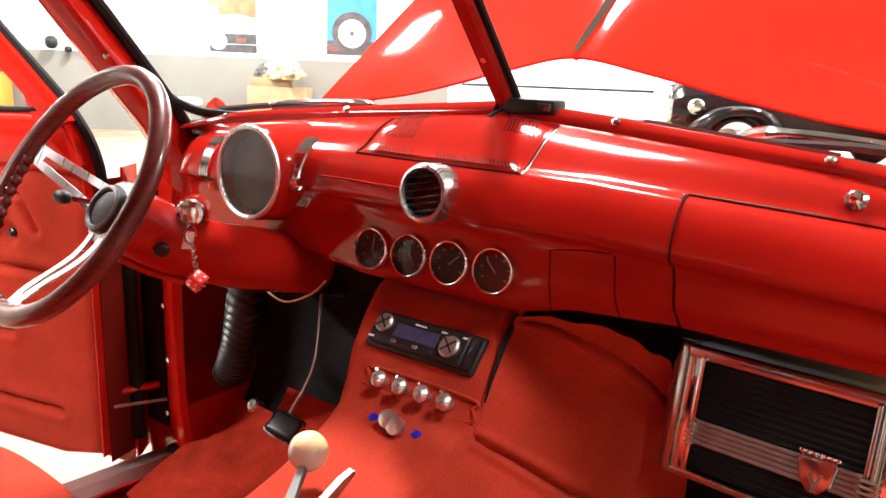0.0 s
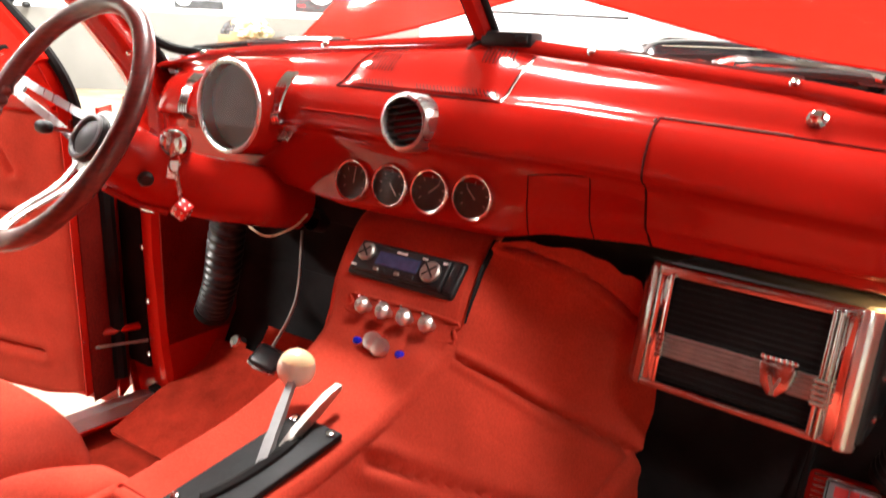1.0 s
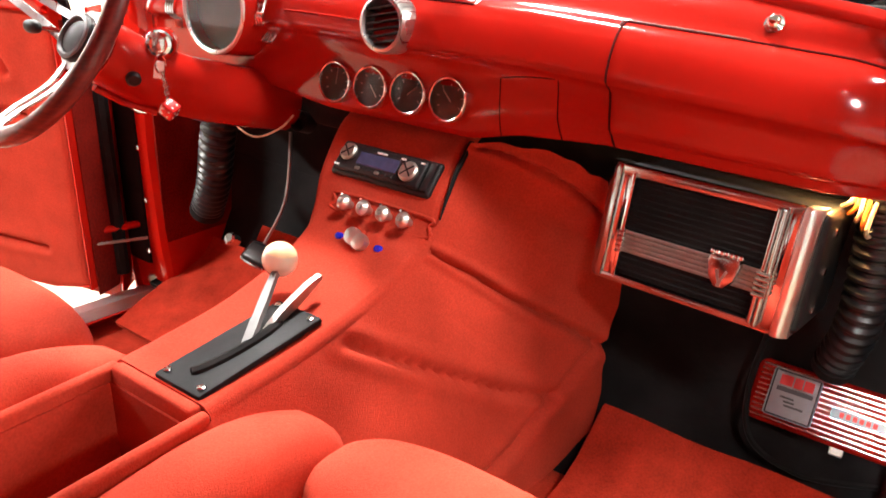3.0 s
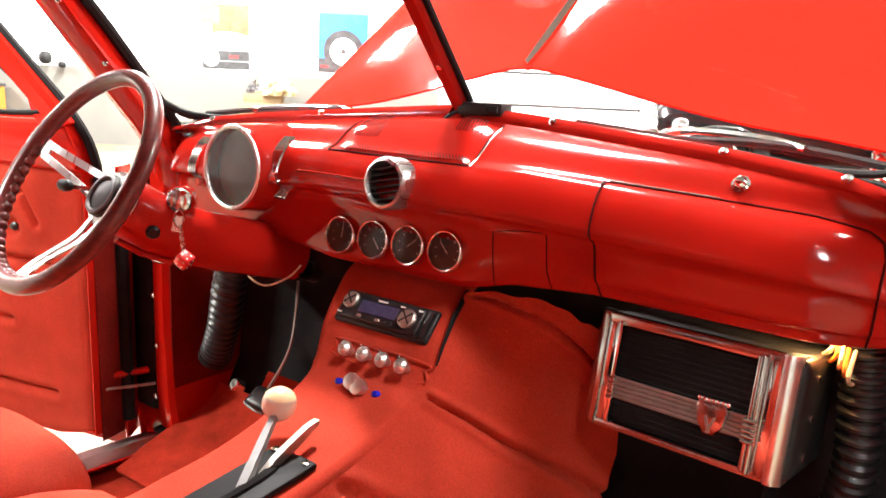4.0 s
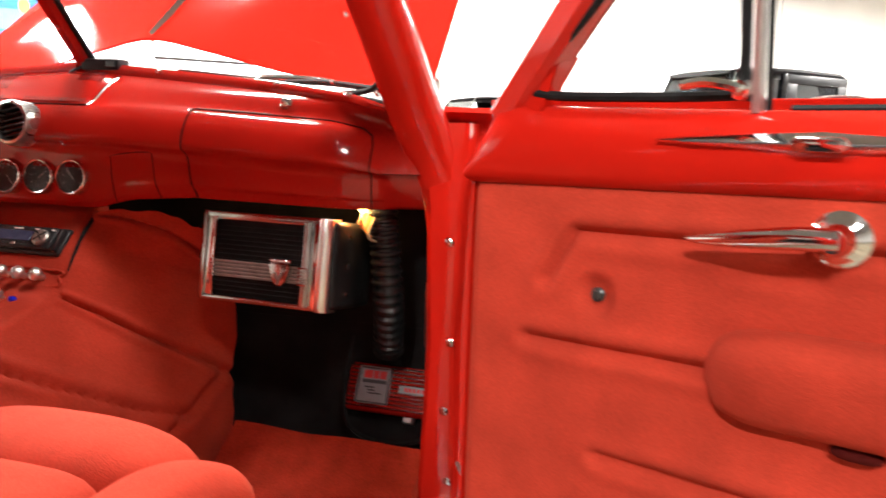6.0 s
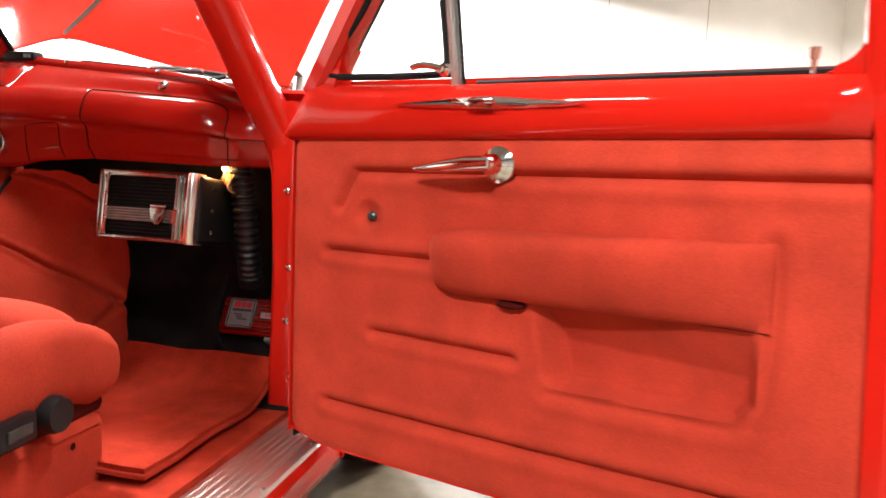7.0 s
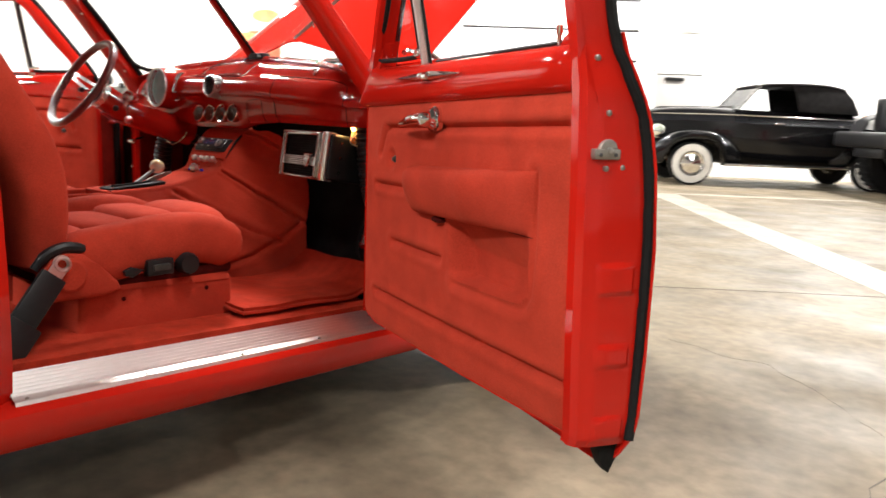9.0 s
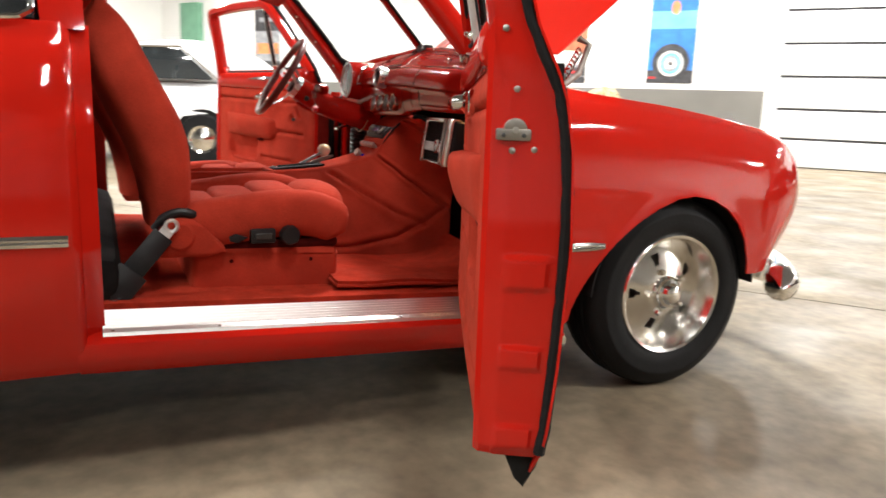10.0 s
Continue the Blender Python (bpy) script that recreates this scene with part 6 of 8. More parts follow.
part("horn_cap", lathe([(0.025, -0.059), (0.025, -0.054), (0.019, -0.052), (0, -0.051)], wm, 32), HORN_GREY, wheel)

column = thing("steering_column", (-0.345, 0.95, 0.93), "red painted steering column with chrome ignition switch", "steering column")
c0 = sc - sa * 0.085
part("column_tube", tube(curve_through([c0, sc - sa * 0.10, sc - sa * 0.14, (-0.363, 0.895, 0.972), (-0.361, 0.96, 0.947), (-0.360, 1.05, 0.922), (-0.360, 1.165, 0.893)], 3), [0.044] + [0.050] * 9 + [0.051] * 3 + [0.053] * 3 + [0.055] * 3, 36), RED_PAINT_DASH, column, angle=40)
part("column_flange", tube([sc - sa * 0.10 - Vector((0, 0.02, 0.050)), sc - sa * 0.15 - Vector((0, 0.022, 0.050)), (-0.340, 0.885, 0.921)], 0.006, 8), RED_PAINT_DASH, column)
part("column_plug", lathe([(0.011, 0), (0.011, 0.006), (0.008, 0.009), (0, 0.009)], axis_pose((-0.320, 0.837, 0.982), (0.85, -0.4, -0.3)), 18), BLACK_PLASTIC, column)
ig = axis_pose((-0.326, 0.892, 1.026), (0.75, -0.65, 0.1))
part("ignition_boss", lathe([(0.024, -0.05), (0.024, 0.0), (0.020, 0.004), (0, 0.004)], ig, 24), RED_PAINT_DASH, column)
sw = part("ignition_switch", lathe([(0.019, 0.002), (0.021, 0.008), (0.018, 0.014), (0.013, 0.015), (0.013, 0.020), (0, 0.020)], ig, 24), CHROME, column, "chrome ignition switch")
tl = part("turn_lever", tube([(-0.39, 0.80, 1.04), (-0.44, 0.775, 1.045)], 0.004, 8), CHROME, column)
part("lever_knob", pillow(-0.452, 0.770, 1.046, 0.036, 0.020, 0.020, 2.3, 14, 8), BLACK_PLASTIC, tl)
part("column_end", lathe([(0.020, 0), (0.020, 0.03), (0.0, 0.034)], axis_pose((-0.300, 1.15, 0.87), (0, 0.9, -0.3)), 18), BLACK_PLASTIC, column)

keys = thing("key_ring", (-0.305, 0.865, 1.02), "bunch of keys on a chain with a red dice fob", "keys")
part("key", block(-0.009, 0.009, -0.012, 0.012, 0.02, 0.023, 0.002, 2, ig), POLISHED, keys)
part("key", block(-0.008, 0.008, -0.030, -0.004, 0.0, 0.002, 0.001, 1, axis_pose((-0.290, 0.864, 1.012), (0.8, -0.6, 0.1))), POLISHED, keys)
part("split_ring", ring(0.013, 0.0014, axis_pose((-0.286, 0.862, 1.004), (0.9, 0.3, 0.0)), 24, 6), CHROME, keys)
for k in range(8):
    part("chain_link", ring(0.0036, 0.0009, axis_pose((-0.281 + 0.001 * k, 0.861, 0.990 - 0.0052 * k), (1, 0, 0) if k % 2 else (0, 1, 0)), 12, 5), CHROME, keys)
dm = pose(-0.271, 0.860, 0.940, 20, 35, 25)
fob = part("dice_fob", block(-0.011, 0.011, -0.011, 0.011, -0.011, 0.011, 0.003, 2, dm), RED_GEM, keys)
for face_turn in ((0, 0), (90, 0), (0, 90), (0, -90)):
    for u, v in ((-0.005, -0.005), (0.005, 0.005), (0.005, -0.005), (-0.005, 0.005)):
        part("pip", lathe([(0.0018, 0.0108), (0.0018, 0.0114), (0, 0.0115)], dm @ pose(0, 0, 0, face_turn[0], face_turn[1], 0) @ pose(u, v, 0), 8), WHITE_PRINT, fob)

# pedal, cable, hoses under the dash
pedal = thing("brake_pedal", (-0.36, 1.09, 0.60), "black rubber brake pedal pad with bright edge on its arm", "pedal")
pmx = axis_pose((-0.346, 1.083, 0.606), (0.25, -0.55, 0.8))
part("pad", block(-0.030, 0.030, -0.022, 0.022, 0.0, 0.012, 0.008, 3, pmx), HOSE_BLACK, pedal)
part("pad_edge", tube(curve_through([pmx @ Vector(p) for p in ((-0.028, -0.022, 0), (0.028, -0.022, 0), (0.031, 0.0, 0), (0.028, 0.022, 0), (-0.028, 0.022, 0), (-0.031, 0, 0))], 4, True), 0.003, 6, True), CHROME, pedal)
part("arm", tube(curve_through([(-0.362, 1.095, 0.605), (-0.337, 1.13, 0.68), (-0.338, 1.155, 0.735), (-0.362, 1.19, 0.83)], 5), 0.0032, 8), STEEL, pedal)
part("dimmer_switch", lathe([(0.014, 0), (0.014, 0.02), (0.010, 0.024), (0, 0.025)], axis_pose((-0.485, 1.14, 0.58), (0, -0.8, 0.6)), 16), CHROME, pedal)


def duct(points, r, name, label, pitch=0.015):
    t = thing(name, points[-1], label, "duct hose")
    cp = curve_through(points, 12)
    length = sum((b - a).length for a, b in zip(cp, cp[1:]))
    n = int(length / pitch)
    res = []
    fine = []
    for k in range(n * 4 + 1):
        f = k / (n * 4) * (len(cp) - 1)
        i = min(int(f), len(cp) - 2)
        fine.append(cp[i].lerp(cp[i + 1], f - i))
        res.append(r * (1.0 if k % 4 in (0, 1) else 0.84))
    part("hose", tube(fine, res, 20), HOSE_BLACK, t, angle=30)
    for p, q in ((fine[0], fine[1]), (fine[-1], fine[-2])):
        part("cuff", lathe([(r * 0.80, -0.004), (r * 1.03, -0.004), (r * 1.03, 0.012), (r * 0.80, 0.012)], axis_pose(p, q - p), 24), BLACK_RUBBER, t)


duct([(-0.478, 1.16, 0.93), (-0.493, 1.125, 0.83), (-0.548, 1.145, 0.70), (-0.605, 1.165, 0.615)], 0.036, "defroster_hose", "black ribbed defroster hose hanging under the dash")
duct([(0.640, 1.205, 0.965), (0.650, 1.205, 0.88), (0.655, 1.22, 0.76), (0.64, 1.27, 0.66)], 0.029, "air_hose", "black ribbed air hose beside the heater box")
solo("loose_string", tube(curve_through([(-0.43, 1.10, 0.895), (-0.40, 1.085, 0.860), (-0.34, 1.08, 0.845), (-0.28, 1.085, 0.870), (-0.25, 1.09, 0.898)], 6), 0.0018, 6), STRING, "pale string hanging in a loop under the dash", "string")
solo("vent_handle", joined(pillow(-0.674, 1.075, 0.843, 0.062, 0.022, 0.022, 2.3, 18, 10), tube([(-0.68, 1.08, 0.845), (-0.70, 1.14, 0.86)], 0.006, 8)), CHROME, "chrome pull handle under the driver side of the dash", "handle")
# black block added as the deep shade below the dash
part("under_dash_lining", block(-0.60, -0.17, 1.17, 1.35, 0.86, 0.93, 0.02), BLACK_FELT, car, "black block standing in for the shade under the dash")

# sensor box on the dash at the foot of the divider
bx = thing("sensor_box", (0.035, 1.228, 1.185), "small black plastic box on the dash by the divider", "electronic box")
part("case", block(0.000, 0.088, 1.205, 1.243, 1.184, 1.207, 0.005, 2), BLACK_PLASTIC, bx)
part("lens", block(0.060, 0.082, 1.203, 1.2055, 1.190, 1.202, 0.001, 1), DARK_GLASS, bx)
part("cord", tube(curve_through([(0.002, 1.212, 1.192), (-0.012, 1.195, 1.180), (-0.016, 1.185, 1.165)], 5), 0.003, 6), BLACK_RUBBER, bx)

# ---- heater box under the dash ----
heater = thing("heater_box", (0.46, 1.12, 0.85), "chrome-framed black heater unit hung under the dash", "heater")
hm = Matrix((Vector((0.985, -0.085, 0)).normalized(), Vector((0.02, 0.14, 0.99)).normalized(), Vector((0.085, 0.985, -0.14)).normalized() * -1)).transposed().to_4x4()
hm.translation = (0.462, 1.100, 0.850)
W2, H2 = 0.132, 0.078
part("case", block(-W2 - 0.002, W2 + 0.006, -H2, H2, -0.16, -0.004, 0.012, 3, hm), BLACK_PLASTIC, heater, "black metal case")
part("grille_back", block(-W2 + 0.02, W2 - 0.03, -H2 + 0.01, H2 - 0.01, -0.006, -0.001, 0, 1, hm), BLACK_FELT, heater)
for k in range(16):
    y = -H2 + 0.014 + k * 0.0083
    part("louvre", block(-W2 + 0.034, W2 - 0.046, y, y + 0.0035, -0.003, 0.0020, 0.001, 1, hm), BLACK_FELT, heater)


def frame_band(x0, x1, z0, z1, name):
    """A bevelled upright of the frame, leaning from z0 at x0 to z1 at x1."""
    rows = [[hm @ Vector(p) for p in [(x0, y, -0.02)] + [(lerp(x0, x1, q), y, lerp(z0, z1, q) + 0.005 * math.sin(math.pi * q) - (0.004 if abs(y) > H2 else 0.0)) for q in (0, 0.12, 0.3, 0.5, 0.7, 0.88, 1)] + [(x1, y, -0.03)]] for y in (-H2 - 0.003, -H2 + 0.004, H2 - 0.004, H2 + 0.003)]
    # right upright is coloured brighter for light from the open door
    return part(name, loft(rows), LIT_CHROME if x0 > 0 else HEATER_CHROME, heater)


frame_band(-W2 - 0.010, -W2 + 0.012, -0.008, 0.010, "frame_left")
part("frame_left_inlay", block(-W2 + 0.012, -W2 + 0.029, -H2, H2, -0.01, 0.006, 0.002, 2, hm), CHROME, heater)
part("frame_left_bead", block(-W2 + 0.028, -W2 + 0.035, -H2 + 0.006, H2 - 0.006, -0.004, 0.013, 0.003, 2, hm), CHROME, heater)
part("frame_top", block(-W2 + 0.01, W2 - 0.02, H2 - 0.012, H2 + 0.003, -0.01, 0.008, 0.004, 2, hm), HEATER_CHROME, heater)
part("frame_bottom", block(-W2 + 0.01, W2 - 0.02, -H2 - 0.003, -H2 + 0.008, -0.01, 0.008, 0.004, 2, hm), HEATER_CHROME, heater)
part("frame_right_bead", joined(block(W2 - 0.050, W2 - 0.043, -H2 + 0.004, H2 - 0.004, -0.004, 0.014, 0.003, 3, hm), block(W2 - 0.043, W2 - 0.036, -H2 + 0.002, H2 - 0.002, -0.004, 0.018, 0.004, 3, hm)), HEATER_CHROME, heater)
part("frame_right_inlay", block(W2 - 0.036, W2 - 0.020, -H2, H2, -0.01, 0.008, 0.002, 2, hm), CHROME, heater)
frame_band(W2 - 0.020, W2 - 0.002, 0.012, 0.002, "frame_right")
for k in range(5):
    y = -0.036 + k * 0.0062
    part("bar", block(-W2 + 0.030, W2 - 0.042, y, y + 0.0054, 0.003, 0.0075, 0.0015, 1, hm), STEEL, heater)
for k in range(5):
    y = -0.037 + k * 0.0066
    part("bar_clip", block(W2 - 0.053, W2 - 0.034, y, y + 0.0048, 0.014, 0.021, 0.002, 1, hm), CHROME, heater)
    part("bar_clip", block(-W2 + 0.026, -W2 + 0.037, y, y + 0.0048, 0.008, 0.0155, 0.002, 1, hm), CHROME, heater)
crest = prism([(-0.018, 0.020), (0.018, 0.020), (0.021, 0.012), (0.016, -0.010), (0.006, -0.022), (-0.006, -0.022), (-0.016, -0.010), (-0.021, 0.012)], 0.010, hm @ pose(0.040, -0.020, 0.006), 0.004)
cr = part("crest", crest, HEATER_CHROME, heater, "chrome shield emblem")
for k in range(7):
    part("crown_bead", lathe([(0.0035, 0), (0.003, 0.004), (0, 0.006)], hm @ pose(0.022 + k * 0.006, 0.0015, 0.008), 8), CHROME, cr)
part("shield_line", joined(block(-0.0015, 0.0015, -0.016, 0.006, 0.016, 0.0175, 0, 1, hm @ pose(0.036, -0.024, 0, 0, 0, 20)), block(-0.0015, 0.0015, -0.016, 0.006, 0.016, 0.0175, 0, 1, hm @ pose(0.044, -0.024, 0, 0, 0, -20))), STEEL, cr)
for z in (-0.05, 0.0, 0.05):
    part("case_screw", lathe([(0.005, 0), (0.005, 0.003), (0, 0.004)], hm @ axis_pose((W2 + 0.006, z, -0.05), (1, 0, 0)), 10), CHROME, heater)

# warm work lamp and wires glowing behind the heater
lamp = thing("courtesy_lamp", (0.615, 1.19, 0.925), "small glowing courtesy bulb tucked under the dash", "lamp")
part("bulb", pillow(0.612, 1.190, 0.945, 0.018, 0.018, 0.024, 2.0, 14, 8), AMBER, lamp)
part("socket", lathe([(0.010, 0), (0.010, 0.02), (0, 0.022)], pose(0.612, 1.19, 0.956), 12), STEEL, lamp)
bulb = bpy.data.lights.new("courtesy_light", "POINT")
bulb.energy, bulb.color, bulb.shadow_soft_size = 0.8, (1.0, 0.60, 0.22), 0.012
new("courtesy_light", bulb).location = (0.604, 1.165, 0.952)
for k in range(5):
    solo("wire", tube(curve_through([(0.60 + 0.01 * k, 1.22, 0.955), (0.612 + 0.006 * k, 1.185 - 0.008 * k, 0.930 - 0.007 * k), (0.600 + 0.010 * k, 1.20, 0.910 - 0.006 * k), (0.63, 1.25, 0.925)], 6), 0.0028, 6), ORANGE_WIRE if k % 2 else STRING, "thin orange and tan wire under the dash", "wire", "loose wires")

# ignition amplifier on the firewall
amp = thing("ignition_module", (0.64, 1.32, 0.55), "red finned ignition amplifier with silver label on the firewall", "ignition module")
am = axis_pose((0.645, 1.318, 0.558), (0, -0.86, 0.50))
part("case", block(-0.108, 0.108, -0.050, 0.050, -0.030, 0.012, 0.014, 3, am), RED_PAINT_DASH, amp)
for k in range(11):
    y = -0.043 + k * 0.0082
    part("fin", block(-0.100, 0.100, y, y + 0.0038, 0.010, 0.0175, 0.0012, 1, am), HEATER_CHROME, amp)
part("label", block(-0.082, -0.012, -0.036, 0.040, 0.0172, 0.0188, 0.004, 1, am), LABEL_SILVER, amp, "silver label")
part("label_border", joined(*[block(*b, 0.0186, 0.0194, 0, 1, am) for b in ((-0.080, -0.014, 0.036, 0.038), (-0.080, -0.014, -0.034, -0.032), (-0.080, -0.078, -0.034, 0.038), (-0.016, -0.014, -0.034, 0.038))]), BLACK_PLASTIC, amp)
for x0, x1, y0, y1, m in ((-0.070, -0.052, 0.016, 0.032, RED_PRINT), (-0.050, -0.038, 0.016, 0.032, RED_PRINT), (-0.036, -0.022, 0.016, 0.032, RED_PRINT), (-0.072, -0.020, 0.006, 0.013, SLAB_DARK), (-0.064, -0.044, -0.004, -0.001, DARK_DIAL), (-0.058, -0.042, -0.010, -0.007, DARK_DIAL), (-0.056, -0.028, -0.016, -0.013, DARK_DIAL)):
    part("print", block(x0, x1, y0, y1, 0.0186, 0.0196, 0, 1, am), m, amp)
part("name_strip", block(0.008, 0.090, -0.008, 0.008, 0.0172, 0.0190, 0.001, 1, am), LABEL_SILVER, amp)
for k in range(6):
    part("print", block(0.020 + 0.009 * k, 0.026 + 0.009 * k, -0.004, 0.004, 0.0189, 0.0196, 0, 1, am), RED_PRINT, amp)
part("mount_tab", block(0.02, 0.04, -0.062, -0.048, -0.03, -0.005, 0.002, 1, am), STEEL, amp)
solo("ignition_lead", tube(curve_through([(0.54, 1.335, 0.66), (0.535, 1.30, 0.56), (0.56, 1.27, 0.49), (0.64, 1.265, 0.465), (0.74, 1.285, 0.48)], 6), 0.005, 6), BLACK_RUBBER, "black lead looping round the ignition module", "cable")

# floor mat
mat_rows = []
for i in range(15):
    y = lerp(0.66, 1.215, i / 14)
    row = []
    for j in range(15):
        x = lerp(0.334, 0.738, j / 14)
        z = table_at([(0.5, floor_z(0.5)), (1.08, floor_z(1.08)), (1.14, 0.405), (1.19, 0.435), (1.235, 0.468)], y)[0]
        x += 0.04 * max(0, (y - 1.1)) * (1 if j == 0 else 0)
        wob = 0.008 * noise.noise((x * 7, y * 7, 0.0)) + 0.010 * max(0.0, (y - 1.08) / 0.15)
        row.append((x, y, z + 0.019 + wob))
    mat_rows.append(row)
mat = thing("floor_mat", (0.5, 0.9, 0.40), "red cut-pile floor mat in the passenger footwell", "floor mat")
part("mat_body", thick(grid_mesh(mat_rows), 0.011), RED_CARPET, mat)
edge = [r[0] for r in mat_rows] + mat_rows[-1][1:] + [r[-1] for r in mat_rows[::-1]][1:] + mat_rows[0][::-1][1:-1]
part("binding", tube([Vector(p) + Vector((0, 0, -0.004)) for p in edge], 0.006, 6, True), RED_CLOTH, mat)


# ---- seats ----
def bucket_seat(flip):
    slid = Matrix.Translation((0, -0.05, -0.01) if flip else (0, 0, 0))

    def mi(bm):
        bm.transform(slid)
        return mirrored(bm, flip)
    sx = -1 if flip else 1
    seat = thing("bucket_seat", (0.42 * sx, 0.45, 0.42), "red cloth sport bucket seat with padded bolsters", "car seat", "bucket seats")
    # carpeted base
    rows = []
    for x0, x1, y0, y1, z in ((0.215, 0.645, 0.235, 0.680, 0.400), (0.210, 0.648, 0.245, 0.686, 0.43), (0.205, 0.648, 0.255, 0.690, 0.53), (0.215, 0.640, 0.26, 0.685, 0.545)):
        dz = -0.045
        rows.append([(x0, y0, z + dz * (y0 - 0.25)), (x1, y0, z + dz * (y0 - 0.25)), (x1, y1, z + dz * (y1 - 0.25)), (x0, y1, z + dz * (y1 - 0.25))])
    bm = loft(rows)
    bmesh.ops.bevel(bm, geom=[e for e in bm.edges if abs((e.verts[0].co - e.verts[1].co).z) > 0.005], offset=0.02, segments=3, profile=0.5, affect="EDGES")
    part("seat_base", mi(bm), RED_CLOTH, seat, angle=50)
    for y, z in ((0.36, 0.498), (0.60, 0.492)):
        part("base_button", mi(lathe([(0.006, 0), (0.006, 0.002), (0, 0.003)], axis_pose((0.647, y, z), (1, 0, 0)), 10)), SEAM_AND_SHADE, seat)
    # cushion
    def roll(x0, x1, pts, power=2.6):
        rings = []
        cp = curve_through(pts, 5)
        n = len(cp)
        for i, p in enumerate(cp):
            d = (cp[min(i + 1, n - 1)] - cp[max(i - 1, 0)]).normalized()
            up = Vector((1, 0, 0)).cross(d).normalized()
            f = i / (n - 1)
            e = math.sin(math.pi * min(0.5, f * 3.2)) if f < 0.16 else math.sin(math.pi * min(0.5, (1 - f) * 3.2)) if f > 0.84 else 1.0
            e = max(0.05, e)
            h = p_height(f) * e
            c = Vector(((x0 + x1) / 2, p.y, p.z))
            w = (x1 - x0) / 2 * lerp(0.75, 1.0, e)
            rg = []
            for k in range(24):
                t = 2 * math.pi * k / 24
                cu, su = math.copysign(abs(math.cos(t)) ** (2 / power), math.cos(t)), math.copysign(abs(math.sin(t)) ** (2 / power), math.sin(t))
                rg.append(c + Vector((cu * w, 0, 0)) + up * (su * h))
            rings.append(rg)
        return loft(rings)
    p_height = lambda f: lerp(0.074, 0.070, f)
    cush = [(0, 0.205, 0.600), (0, 0.32, 0.610), (0, 0.46, 0.628), (0, 0.58, 0.632), (0, 0.66, 0.610), (0, 0.712, 0.575)]
    part("side_bolster", mi(roll(0.545, 0.668, cush)), RED_CLOTH, seat, angle=70)
    part("side_bolster", mi(roll(0.098, 0.220, [(x, y, z + 0.008 * min(1.0, y / 0.5)) for x, y, z in cush])), RED_CLOTH, seat, angle=70)
    p_height = lambda f: 0.062
    for y0, y1, zc in ((0.215, 0.345, 0.606), (0.340, 0.470, 0.622), (0.465, 0.590, 0.638)):
        part("cushion_panel", mi(pillow(0.39, (y0 + y1) / 2, zc, 0.330, y1 - y0 + 0.012, 0.125, 4.5, 32, 16)), RED_CLOTH, seat, angle=70)
    part("front_roll", mi(pillow(0.405, 0.670, 0.628, 0.395, 0.160, 0.162, 2.7, 40, 18)), RED_CLOTH, seat, angle=70)
    part("cushion_pan", mi(block(0.15, 0.645, 0.215, 0.69, 0.525, 0.56, 0.015)), SEAM_AND_SHADE, seat)
    # recliner cover, switches
    cover = prism([(0.150, 0.545), (0.165, 0.522), (0.300, 0.520), (0.345, 0.532), (0.335, 0.555), (0.285, 0.605), (0.255, 0.630), (0.215, 0.636), (0.180, 0.620), (0.155, 0.590)], 0.04, Matrix(((0, 0, 1, 0.640), (1, 0, 0, 0), (0, 1, 0, 0), (0, 0, 0, 1))), 0.014, 3)
    rc = part("recliner_cover", mi(cover), RED_CLOTH, seat)
    part("cover_disc", mi(lathe([(0.042, 0), (0.042, 0.006), (0.034, 0.012), (0, 0.013)], axis_pose((0.678, 0.215, 0.585), (1, 0, 0)), 28)), RED_CLOTH, rc)
    part("recliner_hinge", mi(tube(curve_through([(0.648, 0.148, 0.602), (0.650, 0.175, 0.632), (0.652, 0.215, 0.648), (0.652, 0.258, 0.640), (0.650, 0.290, 0.616)], 5), [0.011] * 4 + [0.014] * 12 + [0.009] * 5, 10)), BLACK_PLASTIC, seat)
    part("tilt_lever", mi(prism([(0.352, 0.575), (0.372, 0.583), (0.405, 0.572), (0.375, 0.556), (0.354, 0.562)], 0.012, Matrix(((0, 0, 1, 0.664), (1, 0, 0, 0), (0, 1, 0, 0), (0, 0, 0, 1))), 0.003)), BLACK_PLASTIC, seat)
    sw = part("seat_switch", mi(block(0.655, 0.680, 0.412, 0.486, 0.554, 0.596, 0.004, 2)), BLACK_PLASTIC, seat, "black seat switch")
    part("switch_key", mi(block(0.679, 0.684, 0.426, 0.474, 0.566, 0.584, 0.002, 1)), DARK_DIAL, sw)
    part("lumbar_knob", mi(lathe([(0.030, -0.01), (0.030, 0.012), (0.026, 0.022), (0, 0.024)], axis_pose((0.664, 0.530, 0.574), (1, 0, 0)), 24)), BLACK_PLASTIC, seat, "round black knob")
    # backrest: leaning back, one shell and two bolsters
    def back(f, out):
        """A point up the back's front (out=0) or rear (out=1)."""
        z = lerp(0.60, 1.235, f)
        y = smooth_at([(0.0, 0.258), (0.12, 0.266), (0.26, 0.270), (0.43, 0.258), (0.63, 0.202), (0.83, 0.140), (1.0, 0.095)], f)[0]
        return y - out * smooth_at([(0.0, 0.125), (0.2, 0.155), (0.5, 0.195), (0.8, 0.170), (1.0, 0.11)], f)[0], z
    rings = []
    for i in range(15):
        f = i / 14
        yf, z = back(f, 0)
        yb, _ = back(f, 1)
        w = table_at([(0.0, 0.205), (0.3, 0.225), (0.6, 0.210), (0.85, 0.165), (1.0, 0.105)], f)[0]
        e = math.sqrt(max(0.03, 1 - max(0, (f - 0.85) / 0.15) ** 2))
